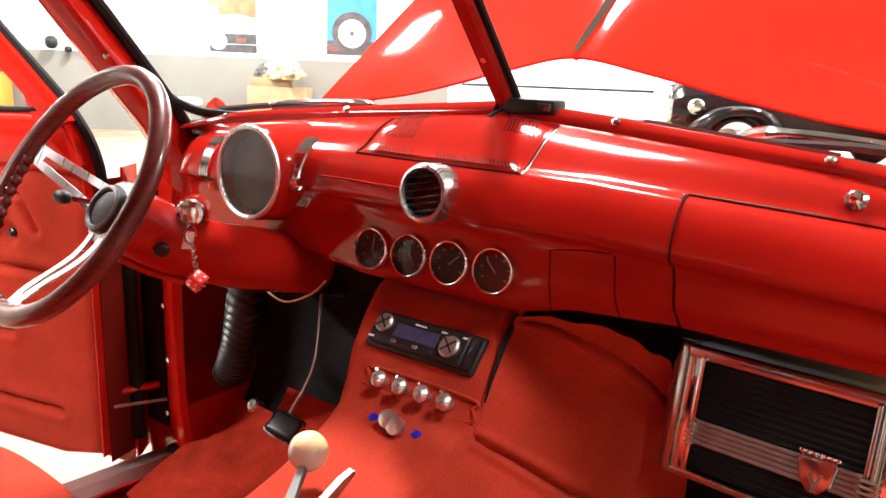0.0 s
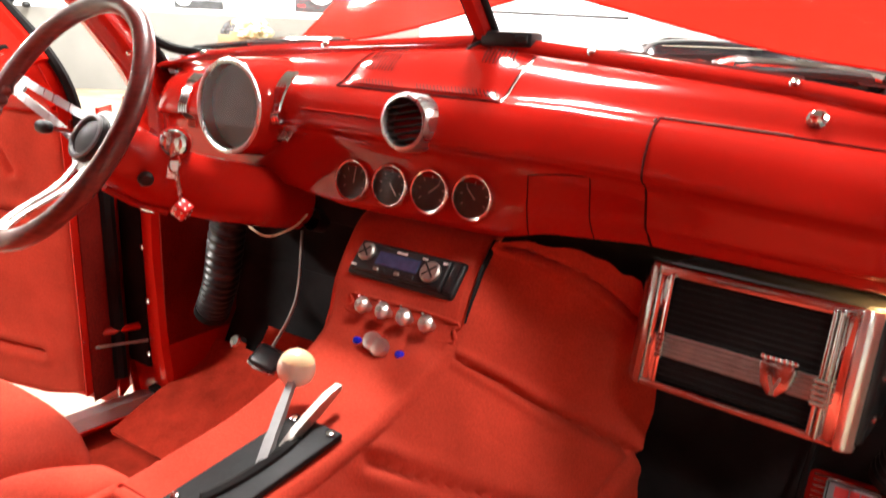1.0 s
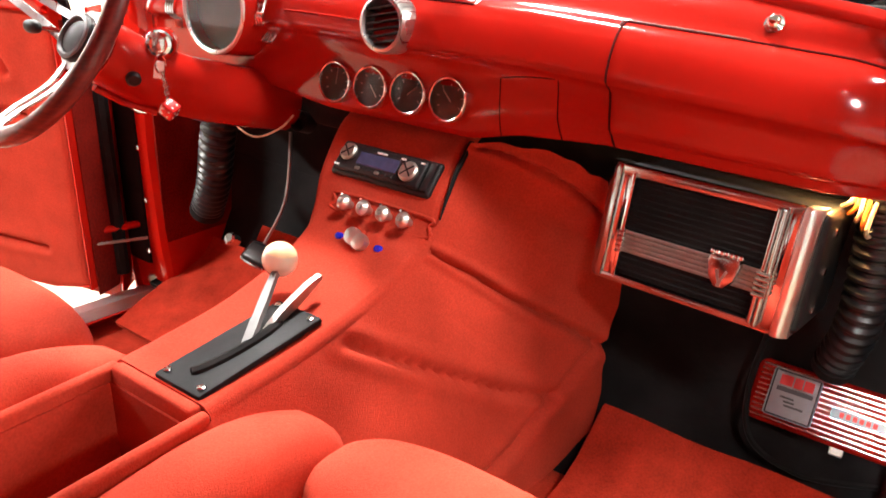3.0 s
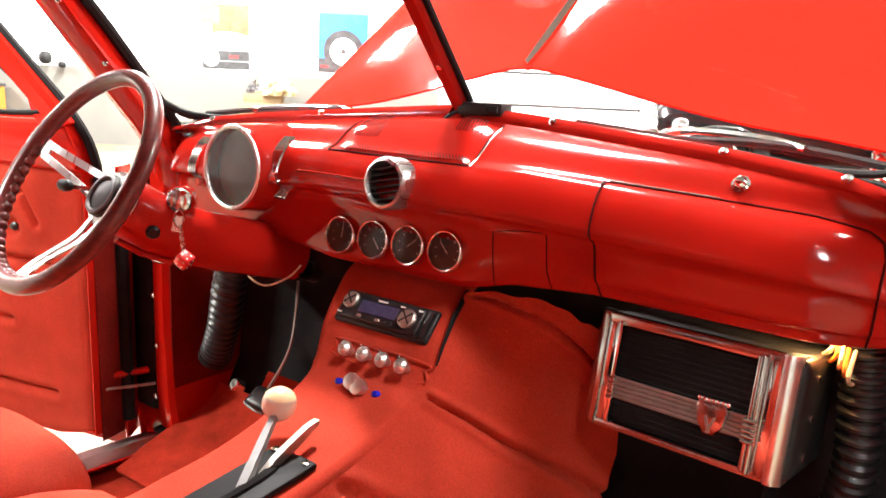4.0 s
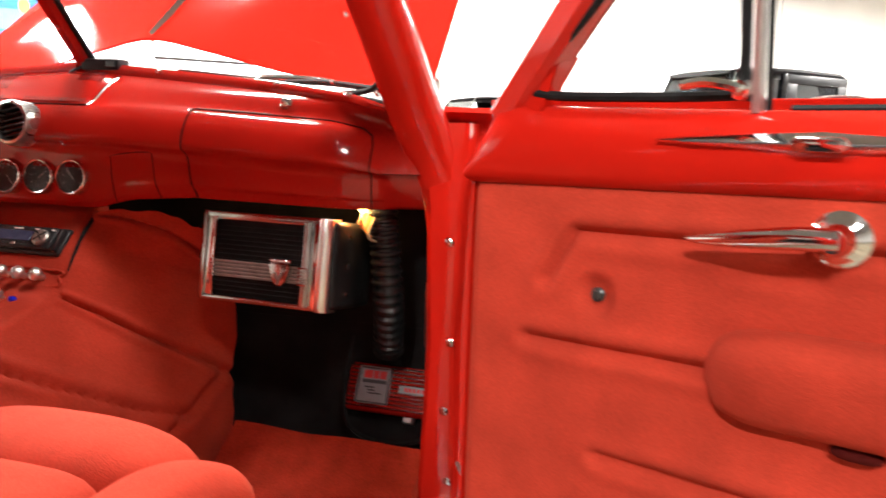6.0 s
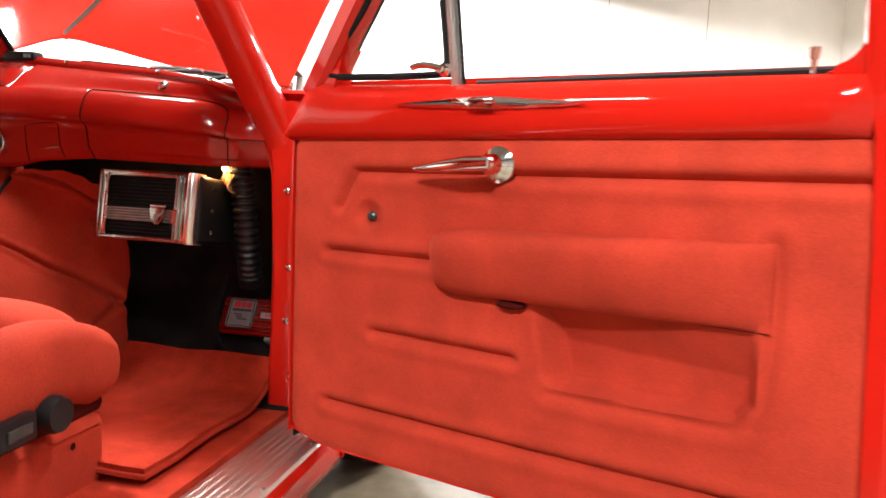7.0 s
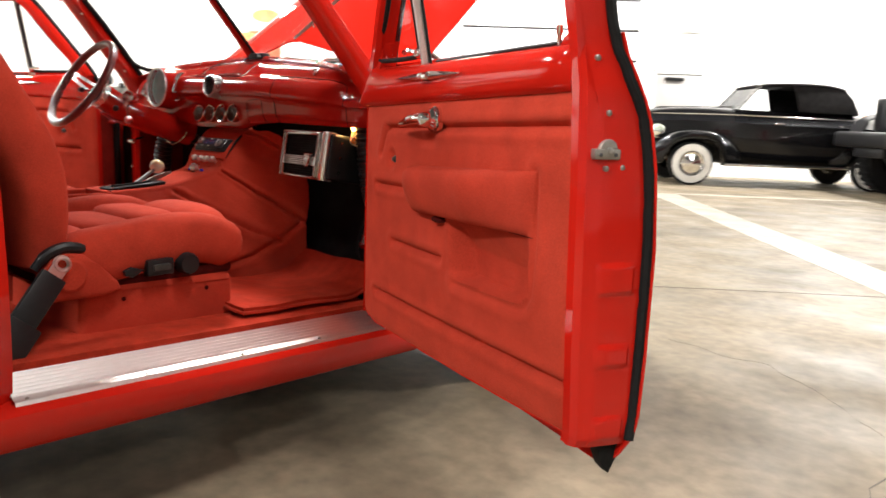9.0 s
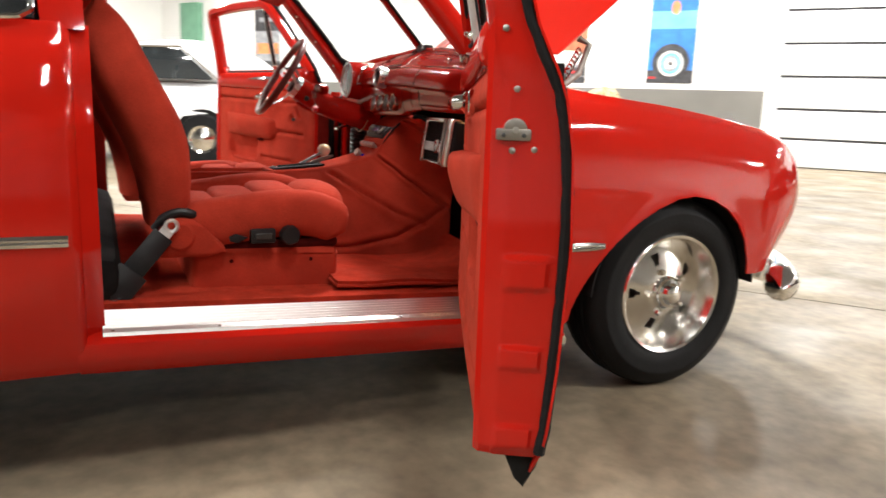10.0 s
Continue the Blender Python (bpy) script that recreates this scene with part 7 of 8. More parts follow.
        yc, hd = (yf + yb) / 2, (yf - yb) / 2 * e
        rg = []
        for k in range(28):
            t = 2 * math.pi * k / 28
            cu, su = math.copysign(abs(math.cos(t)) ** 0.62, math.cos(t)), math.copysign(abs(math.sin(t)) ** 0.62, math.sin(t))
            dish = -0.030 * max(0.0, su) * (1 - min(1, abs(cu) / 0.62) ** 2)
            rg.append((0.42 + cu * w, yc + su * hd + dish, z))
        rings.append(rg)
    part("backrest", mi(loft(curve_rows(rings, 2))), RED_CLOTH, seat, angle=70)
    part("headrest", mi(pillow(0.42, 0.035, 1.335, 0.27, 0.11, 0.19, 2.8, 28, 14)), RED_CLOTH, seat, angle=70)
    for x in (0.36, 0.48):
        part("headrest_post", mi(tube([(x, 0.06, 1.19), (x, 0.045, 1.30)], 0.006, 8)), CHROME, seat)


bucket_seat(False)
bucket_seat(True)

# belt buckle stalk by the passenger seat
belt = thing("seat_belt", (0.74, 0.08, 0.44), "black seat belt stalk with bright buckle leaning on the sill", "seat belt")
b0, b1 = Vector((0.745, 0.045, 0.455)), Vector((0.700, 0.185, 0.610))
d = (b1 - b0).normalized()
m = axis_pose(b0, d, (1, 0, 0.2))
part("webbing_sleeve", block(-0.009, 0.009, -0.031, 0.029, 0.055, 0.192, 0.003, 2, m), BLACK_PLASTIC, belt)
part("retractor", block(-0.016, 0.016, -0.042, 0.042, -0.025, 0.066, 0.004, 2, m), BLACK_PLASTIC, belt)
part("tongue", joined(block(-0.003, 0.003, -0.018, 0.018, 0.185, 0.215, 0.001, 1, m), ring(0.016, 0.006, m @ axis_pose((0, 0, 0.225), (1, 0, 0)), 20, 6)), WHITE_METAL, belt, "bright metal tongue")
part("anchor_bolt", lathe([(0.014, 0), (0.014, 0.008), (0.008, 0.014), (0, 0.015)], axis_pose((0.765, 0.035, 0.425), (0.6, 0.1, 0.8)), 6), CHROME, belt)


# ---- things standing in the hall ----
def hall_pose(a, out, z=0.0, turn=0.0):
    """A pose in the hall: local x along the poster wall, local y away from it."""
    m = Matrix((WA, -WN, Vector((0, 0, 1)))).transposed().to_4x4()
    m.translation = on_wall(a, out, z)
    if m.determinant() < 0:
        m = m @ Matrix.Diagonal((1, -1, 1, 1))
    return m @ pose(0, 0, 0, 0, 0, turn)


def moved(bm, m):
    bm.transform(m)
    bmesh.ops.recalc_face_normals(bm, faces=bm.faces)
    return bm


# floor markings and cracks
solo("floor_joint", wall_block(-9.0, 14.0, 11.714, 11.724, 0.0, 0.0015), CRACK, "straight saw-cut joint in the concrete floor", "floor joint", kind="structure")
solo("floor_line", wall_block(4.22, 4.64, 4.9, 17.0, 0.0, 0.003), LINE_PAINT, "worn pale painted line across the concrete floor", "floor line", kind="structure")
solo("floor_line", wall_block(4.64, 12.0, 4.75, 4.95, 0.0, 0.003), LINE_PAINT, "worn pale painted line along the wall", "floor line", kind="structure")
for pts in ([(2.55, 12.9), (2.9, 13.23), (2.97, 13.5), (2.99, 13.64), (3.03, 14.07), (3.14, 14.1), (3.28, 14.12), (4.2, 14.4)], [(3.03, 14.07), (2.9, 14.2), (2.78, 14.3), (2.69, 14.47), (2.5, 14.9)]):
    line = []
    for (a0, o0), (a1, o1) in zip(pts, pts[1:]):
        for k in range(10):
            a, o = lerp(a0, a1, k / 10), lerp(o0, o1, k / 10)
            wob = 0.025 * noise.noise((a * 7, o * 7, 1.0))
            line.append((on_wall(a + wob, o - wob, 0.0006), 0.003 + 0.002 * noise.noise((a * 20, o * 20, 4.0))))
    rows = []
    for p, w in line:
        rows.append([p + WN * w, p - WN * w])
    solo("floor_crack", thick(grid_mesh(rows), 0.001), CRACK, "thin dark crack in the concrete floor", "floor crack", kind="structure")


# ---- other cars ----
def section(x, half, z0, z1, tuck=0.85, power=3.2, n=20):
    out = []
    zc, h = (z0 + z1) / 2, (z1 - z0) / 2
    for k in range(n):
        t = 2 * math.pi * k / n
        c, s = math.cos(t), math.sin(t)
        cu, su = math.copysign(abs(c) ** (2 / power), c), math.copysign(abs(s) ** (2 / power), s)
        w = half * (tuck if su > 0.5 else 1.0)
        out.append((x, cu * w, zc + su * h))
    return out


def body_loft(rows, m, steps=3):
    return moved(loft(curve_rows([section(*r) for r in rows], steps)), m)


def plain_wheel(parent, m, x, y, r, width, white=False, steel=True):
    wmx = m @ axis_pose((x, y, r), (0, 1 if y > 0 else -1, 0), (1, 0, 0))
    w = part("wheel", moved(lathe([(r * 0.5, -width / 2), (r * 0.9, -width / 2), (r, -width * 0.3), (r, width * 0.3), (r * 0.93, width / 2), (r * 0.55, width / 2), (r * 0.52, width * 0.42)], None, 36), wmx), TYRE_RUBBER, parent)
    if white:
        part("whitewall", moved(lathe([(r * 0.90, width * 0.5), (r * 0.89, width * 0.53), (r * 0.60, width * 0.54), (r * 0.58, width * 0.5)], None, 36), wmx), WHITEWALL, w)
    part("rim", moved(lathe([(r * 0.60, width * 0.44), (r * 0.56, width * 0.50), (r * 0.45, width * 0.36), (r * 0.30, width * 0.42), (r * 0.12, width * 0.55), (0, width * 0.56)], None, 30), wmx), CHROME if steel else BLACK_RUBBER, w)
    return w


def convertible(a, out, turn):
    m = hall_pose(a, out, 0, turn) @ Matrix.Scale(1.09, 4)
    t = thing("convertible_car", m.translation, "black pre-war convertible car with whitewall tyres and cloth top", "car", "parked cars")
    part("body", body_loft([(-0.80, 0.32, 0.55, 1.08), (-0.62, 0.40, 0.45, 1.22), (-0.2, 0.47, 0.40, 1.28), (0.35, 0.56, 0.36, 1.30), (0.75, 0.72, 0.34, 1.29), (1.4, 0.82, 0.32, 1.27), (2.4, 0.84, 0.32, 1.25), (2.9, 0.80, 0.36, 1.22), (3.4, 0.66, 0.40, 1.10), (3.8, 0.42, 0.46, 0.80)], m), BLACK_PAINT, t)
    for sy in (-1, 1):
        for x0, ln in ((0.0, 0.70), (2.95, 0.70)):
            part("fender", body_loft_side(x0, ln, sy * 0.74, m), BLACK_PAINT, t)
            plain_wheel(t, m, x0, sy * 0.77, 0.355, 0.17, True)
        part("running_board", moved(block(0.5, 2.5, sy * 0.70, sy * 0.94, 0.34, 0.38, 0.015), m), BLACK_RUBBER, t)
        part("board_trim", moved(block(0.5, 2.5, sy * 0.94, sy * 0.955, 0.35, 0.375, 0.004), m), CHROME, t)
        part("headlamp", moved(pillow(-0.55, sy * 0.62, 0.86, 0.26, 0.24, 0.24, 2.1, 20, 12), m), CHROME, t)
        part("side_moulding", moved(tube([(-0.6, sy * 0.43, 1.16), (0.35, sy * 0.575, 1.17), (0.8, sy * 0.735, 1.165), (1.6, sy * 0.835, 1.15), (2.6, sy * 0.845, 1.13)], 0.011, 6), m), CHROME, t)
        part("windscreen_post", moved(tube([(0.74, sy * 0.62, 1.26), (1.08, sy * 0.57, 1.66)], 0.020, 8), m), CHROME, t)
        part("door_handle", moved(block(1.28, 1.44, sy * 0.83, sy * 0.86, 1.03, 1.06, 0.008), m), CHROME, t)
        part("rear_handle", moved(block(2.30, 2.46, sy * 0.83, sy * 0.86, 1.02, 1.05, 0.008), m), CHROME, t)
        part("top_quarter", moved(thick(grid_mesh([[(1.72, sy * 0.64, 1.26), (2.3, sy * 0.64, 1.25), (2.72, sy * 0.60, 1.23)], [(1.66, sy * 0.63, 1.50), (2.2, sy * 0.63, 1.50), (2.60, sy * 0.58, 1.48)], [(1.60, sy * 0.58, 1.68), (2.1, sy * 0.58, 1.69), (2.46, sy * 0.54, 1.64)]]), 0.02), m), BLACK_FELT, t)
    part("grille", body_loft([(-0.88, 0.20, 0.50, 1.00), (-0.82, 0.27, 0.46, 1.08), (-0.74, 0.30, 0.46, 1.12)], m), CHROME, t)
    part("hood_spear", moved(tube([(-0.80, 0, 1.14), (-0.4, 0, 1.275), (0.7, 0, 1.31)], 0.012, 6), m), CHROME, t)
    part("soft_top", body_loft([(1.04, 0.55, 1.635, 1.675), (1.3, 0.60, 1.64, 1.715), (1.8, 0.62, 1.64, 1.73), (2.2, 0.61, 1.62, 1.72), (2.48, 0.56, 1.58, 1.66)], m, 2), BLACK_FELT, t, "black cloth top")
    part("top_back", moved(thick(grid_mesh([[(2.46, y, 1.64), (2.60, y, 1.46), (2.72, y, 1.22)] for y in (-0.55, -0.2, 0.2, 0.55)]), 0.02), m), BLACK_FELT, t)
    part("windscreen", moved(thick(grid_mesh([[(0.75, -0.60, 1.27), (0.75, 0.60, 1.27)], [(1.07, -0.56, 1.65), (1.07, 0.56, 1.65)]]), 0.004), m), GLASS, t)
    rows = []
    for k in range(17):
        y = -0.80 + 0.1 * k
        rows.append([(-1.06 + 0.12 * (y / 0.8) ** 4 + 0.03 * math.cos(q), y, 0.50 + 0.06 * math.sin(q)) for q in (2 * math.pi * j / 10 for j in range(10))])
    part("bumper", moved(loft(rows), m), CHROME, t)
    part("number_plate", moved(block(-1.11, -1.095, -0.55, -0.30, 0.50, 0.60, 0.004), m), YELLOW_TAPE, t)


def body_loft_side(x0, ln, y, m):
    """A teardrop fender over a wheel."""
    rows = []
    for k in range(13):
        q = -1 + k / 6
        x = x0 + ln * q + (0.10 if q > 0 else 0)
        top = 0.90 - 0.34 * abs(q) ** 2.4
        low = 0.40 + 0.34 * max(0.0, 1 - (q / 0.62) ** 2) ** 0.5 if abs(q) < 0.62 else 0.34
        w = 0.18 * max(0.12, 1 - abs(q) ** 3)
        rows.append([(x, y + cu * w, (top + low) / 2 + su * (top - low) / 2) for cu, su in ((math.copysign(abs(math.cos(2 * math.pi * j / 16)) ** 0.7, math.cos(2 * math.pi * j / 16)), math.copysign(abs(math.sin(2 * math.pi * j / 16)) ** 0.7, math.sin(2 * math.pi * j / 16))) for j in range(16))])
    return moved(loft(rows), m)


def off_roader(a, out, turn):
    m = hall_pose(a, out, 0, turn) @ Matrix.Scale(1.28, 4)
    t = thing("off_roader", m.translation, "black lifted off-road vehicle with large knobbly tyres", "car", "parked cars")
    part("body", moved(joined(block(-0.42, 1.05, -0.62, 0.62, 0.66, 1.22, 0.06, 3), block(0.98, 3.35, -0.76, 0.76, 0.62, 1.32, 0.05, 3)), m), BLACK_PAINT, t)
    part("hood", body_loft([(-0.44, 0.56, 1.14, 1.26), (-0.3, 0.60, 1.14, 1.30), (0.4, 0.64, 1.16, 1.335), (1.02, 0.68, 1.16, 1.345)], m, 2), BLACK_PAINT, t)
    part("roof_panel", body_loft([(1.18, 0.64, 1.84, 1.90), (1.4, 0.68, 1.84, 1.97), (2.4, 0.69, 1.84, 2.00), (3.2, 0.68, 1.84, 1.98), (3.34, 0.66, 1.84, 1.92)], m, 1), BLACK_PLASTIC, t)
    for s in (-1, 1):
        for x0, x1, z0, z1 in ((2.15, 3.33, 1.30, 1.39), (2.15, 3.33, 1.75, 1.88), (3.14, 3.33, 1.38, 1.76), (2.15, 2.36, 1.38, 1.76)):
            part("cab_panel", moved(block(x0, x1, min(s * 0.65, s * 0.70), max(s * 0.65, s * 0.70), z0, z1, 0.01, 2), m), BLACK_PLASTIC, t)
    for z0, z1 in ((1.30, 1.42), (1.74, 1.88)):
        part("cab_panel", moved(block(3.27, 3.33, -0.66, 0.66, z0, z1, 0.01, 2), m), BLACK_PLASTIC, t)
    for y in (-0.36, 0.36):
        part("front_seat", moved(joined(block(1.70, 1.85, y - 0.22, y + 0.22, 1.05, 1.52, 0.05, 3), block(1.72, 1.82, y - 0.11, y + 0.11, 1.54, 1.70, 0.04, 3)), m), BLACK_FELT, t)
    for sy in (-1, 1):
        part("windscreen_post", moved(tube([(1.00, sy * 0.66, 1.32), (1.24, sy * 0.63, 1.87)], 0.035, 8), m), BLACK_PAINT, t)
        part("door_post", moved(block(2.05, 2.17, sy * 0.66, sy * 0.71, 1.30, 1.88, 0.01), m), BLACK_PAINT, t)
        part("rear_window", moved(block(2.36, 3.14, min(sy * 0.670, sy * 0.676), max(sy * 0.670, sy * 0.676), 1.39, 1.75, 0.0), m), DARK_GLASS, t)
        part("door_window", moved(block(1.30, 2.06, min(sy * 0.664, sy * 0.670), max(sy * 0.664, sy * 0.670), 1.33, 1.80, 0.0), m), DARK_GLASS, t)
        part("mirror", moved(block(1.16, 1.30, sy * 0.80, sy * 1.02, 1.34, 1.54, 0.03, 3), m), BLACK_PLASTIC, t)
        part("door_handle", moved(block(1.88, 2.02, sy * 0.76, sy * 0.79, 1.16, 1.20, 0.008), m), BLACK_PLASTIC, t)
        for x0 in (0.0, 2.6):
            part("fender_flare", moved(thick(grid_mesh([[(x0 + dx, sy * y, z - lower) for dx, z in ((-0.62, 0.78), (-0.52, 0.98), (-0.38, 1.06), (0.0, 1.09), (0.36, 1.06), (0.52, 0.96), (0.66, 0.70))] for y, lower in ((0.60, 0.0), (0.92, 0.0), (0.96, 0.03), (0.96, 0.08))]), 0.02), m), BLACK_PLASTIC, t)
            w = plain_wheel(t, m, x0, sy * 0.82, 0.44, 0.30, False, None)
            for k in range(30):
                q = 2 * math.pi * k / 30
                part("tread_lug", moved(block(-0.022, 0.022, -0.14, 0.14, -0.012, 0.014, 0.004, 1, pose(x0 + 0.44 * math.cos(q), sy * 0.82, 0.44 + 0.44 * math.sin(q), 0, 90 - math.degrees(q), 0)), m), TYRE_RUBBER, w)
        part("headlamp", moved(lathe([(0.10, 0), (0.10, 0.03), (0.0, 0.05)], axis_pose((-0.43, sy * 0.46, 1.06), (-1, 0, 0)), 20), m), CHROME, t)
        part("marker_lamp", moved(block(-0.44, -0.28, sy * 0.90, sy * 0.975, 1.00, 1.04, 0.01), m), ORANGE_WIRE, t)
    part("grille", moved(block(-0.49, -0.42, -0.56, 0.56, 0.84, 1.26, 0.03, 2), m), BLACK_PLASTIC, t)
    for k in range(7):
        part("grille_slot", moved(block(-0.50, -0.488, -0.30 + 0.095 * k, -0.26 + 0.095 * k, 0.90, 1.18, 0.008), m), SLAB_DARK, t)
    part("bumper", moved(block(-0.85, -0.52, -0.84, 0.84, 0.62, 0.82, 0.05, 3), m), BLACK_PLASTIC, t)
    part("skid_plate", moved(block(-0.80, -0.5, -0.35, 0.35, 0.50, 0.63, 0.03, 2), m), BLACK_PLASTIC, t)
    part("windscreen", moved(thick(grid_mesh([[(1.01, -0.62, 1.34), (1.01, 0.62, 1.34)], [(1.23, -0.60, 1.85), (1.23, 0.60, 1.85)]]), 0.006), m), GLASS, t)


def saloon(a, out, turn, paint, label, name="parked_car", open_hood=False, modern=False, scale=1.0, lift=0.0, tall=0.0):
    m = hall_pose(a, out, lift, turn) @ Matrix.Scale(scale, 4)
    t = thing(name, m.translation, label, "car", "parked cars")
    if modern:
        rows = [(-0.86, 0.55, 0.42, 0.66), (-0.78, 0.74, 0.30, 0.80), (-0.4, 0.84, 0.24, 0.94), (0.3, 0.88, 0.22, 1.02), (1.0, 0.89, 0.22, 1.06), (2.4, 0.89, 0.22, 1.08), (3.3, 0.86, 0.26, 1.06), (3.55, 0.74, 0.34, 0.98)]
        roof = [(0.75, 0.70, 1.02, 1.06), (1.3, 0.66, 1.02, 1.50), (2.0, 0.66, 1.02, 1.60), (2.9, 0.64, 1.02, 1.58), (3.4, 0.62, 1.02, 1.30)]
    else:
        rows = [(-0.50, 0.50, 0.46, 0.70), (-0.46, 0.70, 0.40, 0.78), (-0.30, 0.80, 0.30, 0.86), (0.3, 0.86, 0.24, 0.93), (1.2, 0.87, 0.24, 0.95), (2.4, 0.87, 0.24, 0.95), (3.2, 0.84, 0.28, 0.92), (3.8, 0.76, 0.36, 0.86), (3.95, 0.60, 0.44, 0.78)]
        roof = [(0.85, 0.70, 0.90, 0.94), (1.45, 0.62, 0.90, 1.30 + tall), (1.9, 0.62, 0.90, 1.35 + tall), (2.4, 0.61, 0.90, 1.32 + tall), (3.1, 0.58, 0.88, 0.94)]
    nose = 0.0 if modern else 0.46
    part("body", body_loft(rows, m), paint, t)
    top = part("roof", body_loft(roof, m, 2), paint, t)
    zb = 1.08 if modern else 0.955
    zt = 1.46 if modern else 1.255 + tall
    for sy in (-1, 1):
        glass = prism([(1.0, zb), (1.46, zt), (2.4, zt + 0.02), (2.85, zb)], 0.02, Matrix(((1, 0, 0, 0), (0, 0, sy, sy * 0.655), (0, 1, 0, 0), (0, 0, 0, 1))), 0.004)
        part("side_window", moved(glass, m), DARK_GLASS, t)
        part("pillar", moved(block(1.86, 1.92, sy * 0.66, sy * 0.685, zb, zt, 0.004), m), paint, t)
        part("window_trim", moved(tube([(0.98, sy * 0.68, zb), (1.46, sy * 0.68, zt + 0.01), (2.42, sy * 0.68, zt + 0.03), (2.9, sy * 0.68, zb)], 0.012, 6), m), CHROME, t)
        part("mirror", moved(pillow(0.98, sy * 0.98, zb + 0.05, 0.12, 0.16, 0.11, 2.4, 16, 10), m), paint if modern else CHROME, t)
        part("headlamp", moved(lathe([(0.085, 0), (0.085, 0.03), (0, 0.045)], axis_pose((-0.90 + nose, sy * 0.58, 0.66), (-1, 0, 0)), 20), m), CHROME, t)
        for x0 in (0.0, 2.75):
            part("wheel_arch", moved(lathe([(0.37, 0), (0.37, 0.012), (0, 0.012)], axis_pose((x0, sy * 0.872, 0.34), (0, sy, 0)), 32), m), BLACK_FELT, t)
            plain_wheel(t, m, x0, sy * 0.825, 0.325, 0.19, False, True if modern else None)
    part("windscreen", moved(thick(grid_mesh([[(0.86, -0.60, zb), (0.86, 0.60, zb)], [(1.40, -0.55, zt), (1.40, 0.55, zt)]]), 0.004), m), DARK_GLASS, t)
    part("bumper", moved(loft([[(-1.0 + nose + 0.10 * (y / 0.8) ** 4 + 0.03 * math.cos(q), y, 0.48 + 0.04 * math.sin(q)) for q in (2 * math.pi * j / 10 for j in range(10))] for y in [-0.8 + 0.1 * k for k in range(17)]]), m), paint if modern else CHROME, t)
    part("grille", moved(block(-0.955 + nose, -0.93 + nose, -0.40, 0.40, 0.56, 0.66, 0.01), m), SLAB_DARK, t)
    if open_hood:
        part("raised_hood", moved(thick(grid_mesh([[(0.82, y, 0.96), (0.62, y * 0.98, 1.40), (0.46, y * 0.92, 1.80), (0.40, y * 0.84, 1.98)] for y in (-0.72, -0.36, 0.0, 0.36, 0.72)]), 0.03), m), paint, t)
        part("hood_scoop", moved(block(0.36, 0.56, -0.32, 0.32, 1.94, 2.07, 0.05, 3), m), paint, t)
    if not modern:
        part("underbody", moved(block(-0.30, 3.6, -0.70, 0.70, 0.20, 0.34, 0.03), m), SLAB_DARK, t)
    if lift:
        ramp = thing("car_ramp", hall_pose(a, out, 0, turn).translation, "black steel ramp holding a car above the floor", "car ramp", "car ramps")
        base = hall_pose(a, out, 0, turn)
        for sy in (-1, 1):
            part("runway", moved(block(-0.55 * scale, 3.2 * scale, (sy * 0.82 - 0.16) * scale, (sy * 0.82 + 0.16) * scale, lift - 0.09, lift - 0.004, 0.01), base), TABLE_BLACK, ramp)
            for x in (-0.3, 2.9):
                part("stand", moved(block((x - 0.08) * scale, (x + 0.08) * scale, (sy * 0.82 - 0.10) * scale, (sy * 0.82 + 0.10) * scale, 0.0, lift - 0.09, 0.01), base), TABLE_BLACK, ramp)


convertible(5.41, 1.92, 0)
off_roader(8.85, 4.05, 0)
saloon(8.55, 7.4, 13, MAROON_PAINT, "glossy maroon classic coupe with chrome bumper on a low ramp", "parked_car", False, False, 1.15, 0.14, 0.17)
saloon(13.95, 6.7, 35, MAROON_PAINT, "dark maroon muscle car with its hood raised on a lift", "parked_muscle_car", True, False, 1.05, 0.62)
saloon(-9.0, 8.87, 28, WHITE_PAINT, "white modern hatchback parked across the hall", "white_hatchback", False, True, 1.12)

# red lift post with a yellow stripe
lp = thing("lift_post", on_wall(7.42, 10.35, 0), "red steel vehicle lift post with a yellow stripe", "lift post")
for a0, a1, o0, o1 in ((7.26, 7.52, 10.22, 10.25), (7.50, 7.53, 10.22, 10.50), (7.26, 7.29, 10.22, 10.50)):
    part("post_plate", wall_block(a0, a1, o0, o1, 0.0, 1.93, 0.004), POST_RED, lp)
part("inner_channel", wall_block(7.29, 7.50, 10.25, 10.42, 0.0, 1.90, 0.004), POST_RED, lp)
part("stripe", wall_block(7.50, 7.535, 10.30, 10.36, 1.40, 1.92), YELLOW_TAPE, lp, "yellow tape stripe")
part("front_plate", wall_block(7.26, 7.55, 10.50, 10.53, 0.0, 1.93, 0.004), POST_RED, lp)
part("tape", wall_block(7.30, 7.345, 10.53, 10.535, 1.42, 1.92), YELLOW_TAPE, lp, "yellow tape stripe")
part("switch", wall_block(7.42, 7.50, 10.53, 10.58, 1.50, 1.58, 0.008), WHITE_PLASTIC, lp)
part("base", wall_block(7.15, 7.62, 10.12, 10.62, 0.0, 0.025, 0.006), POST_RED, lp)

# black side table with bottles and cartons
tb = thing("side_table", on_wall(7.45, 11.0, 0), "black laminate side table with crossed panel legs", "table")
part("tabletop", wall_block(7.02, 7.90, 10.68, 11.32, 0.735, 0.76, 0.004), TABLE_BLACK, tb)
part("leg_panel", wall_block(7.16, 7.76, 10.98, 11.01, 0.0, 0.735, 0.002), TABLE_BLACK, tb)
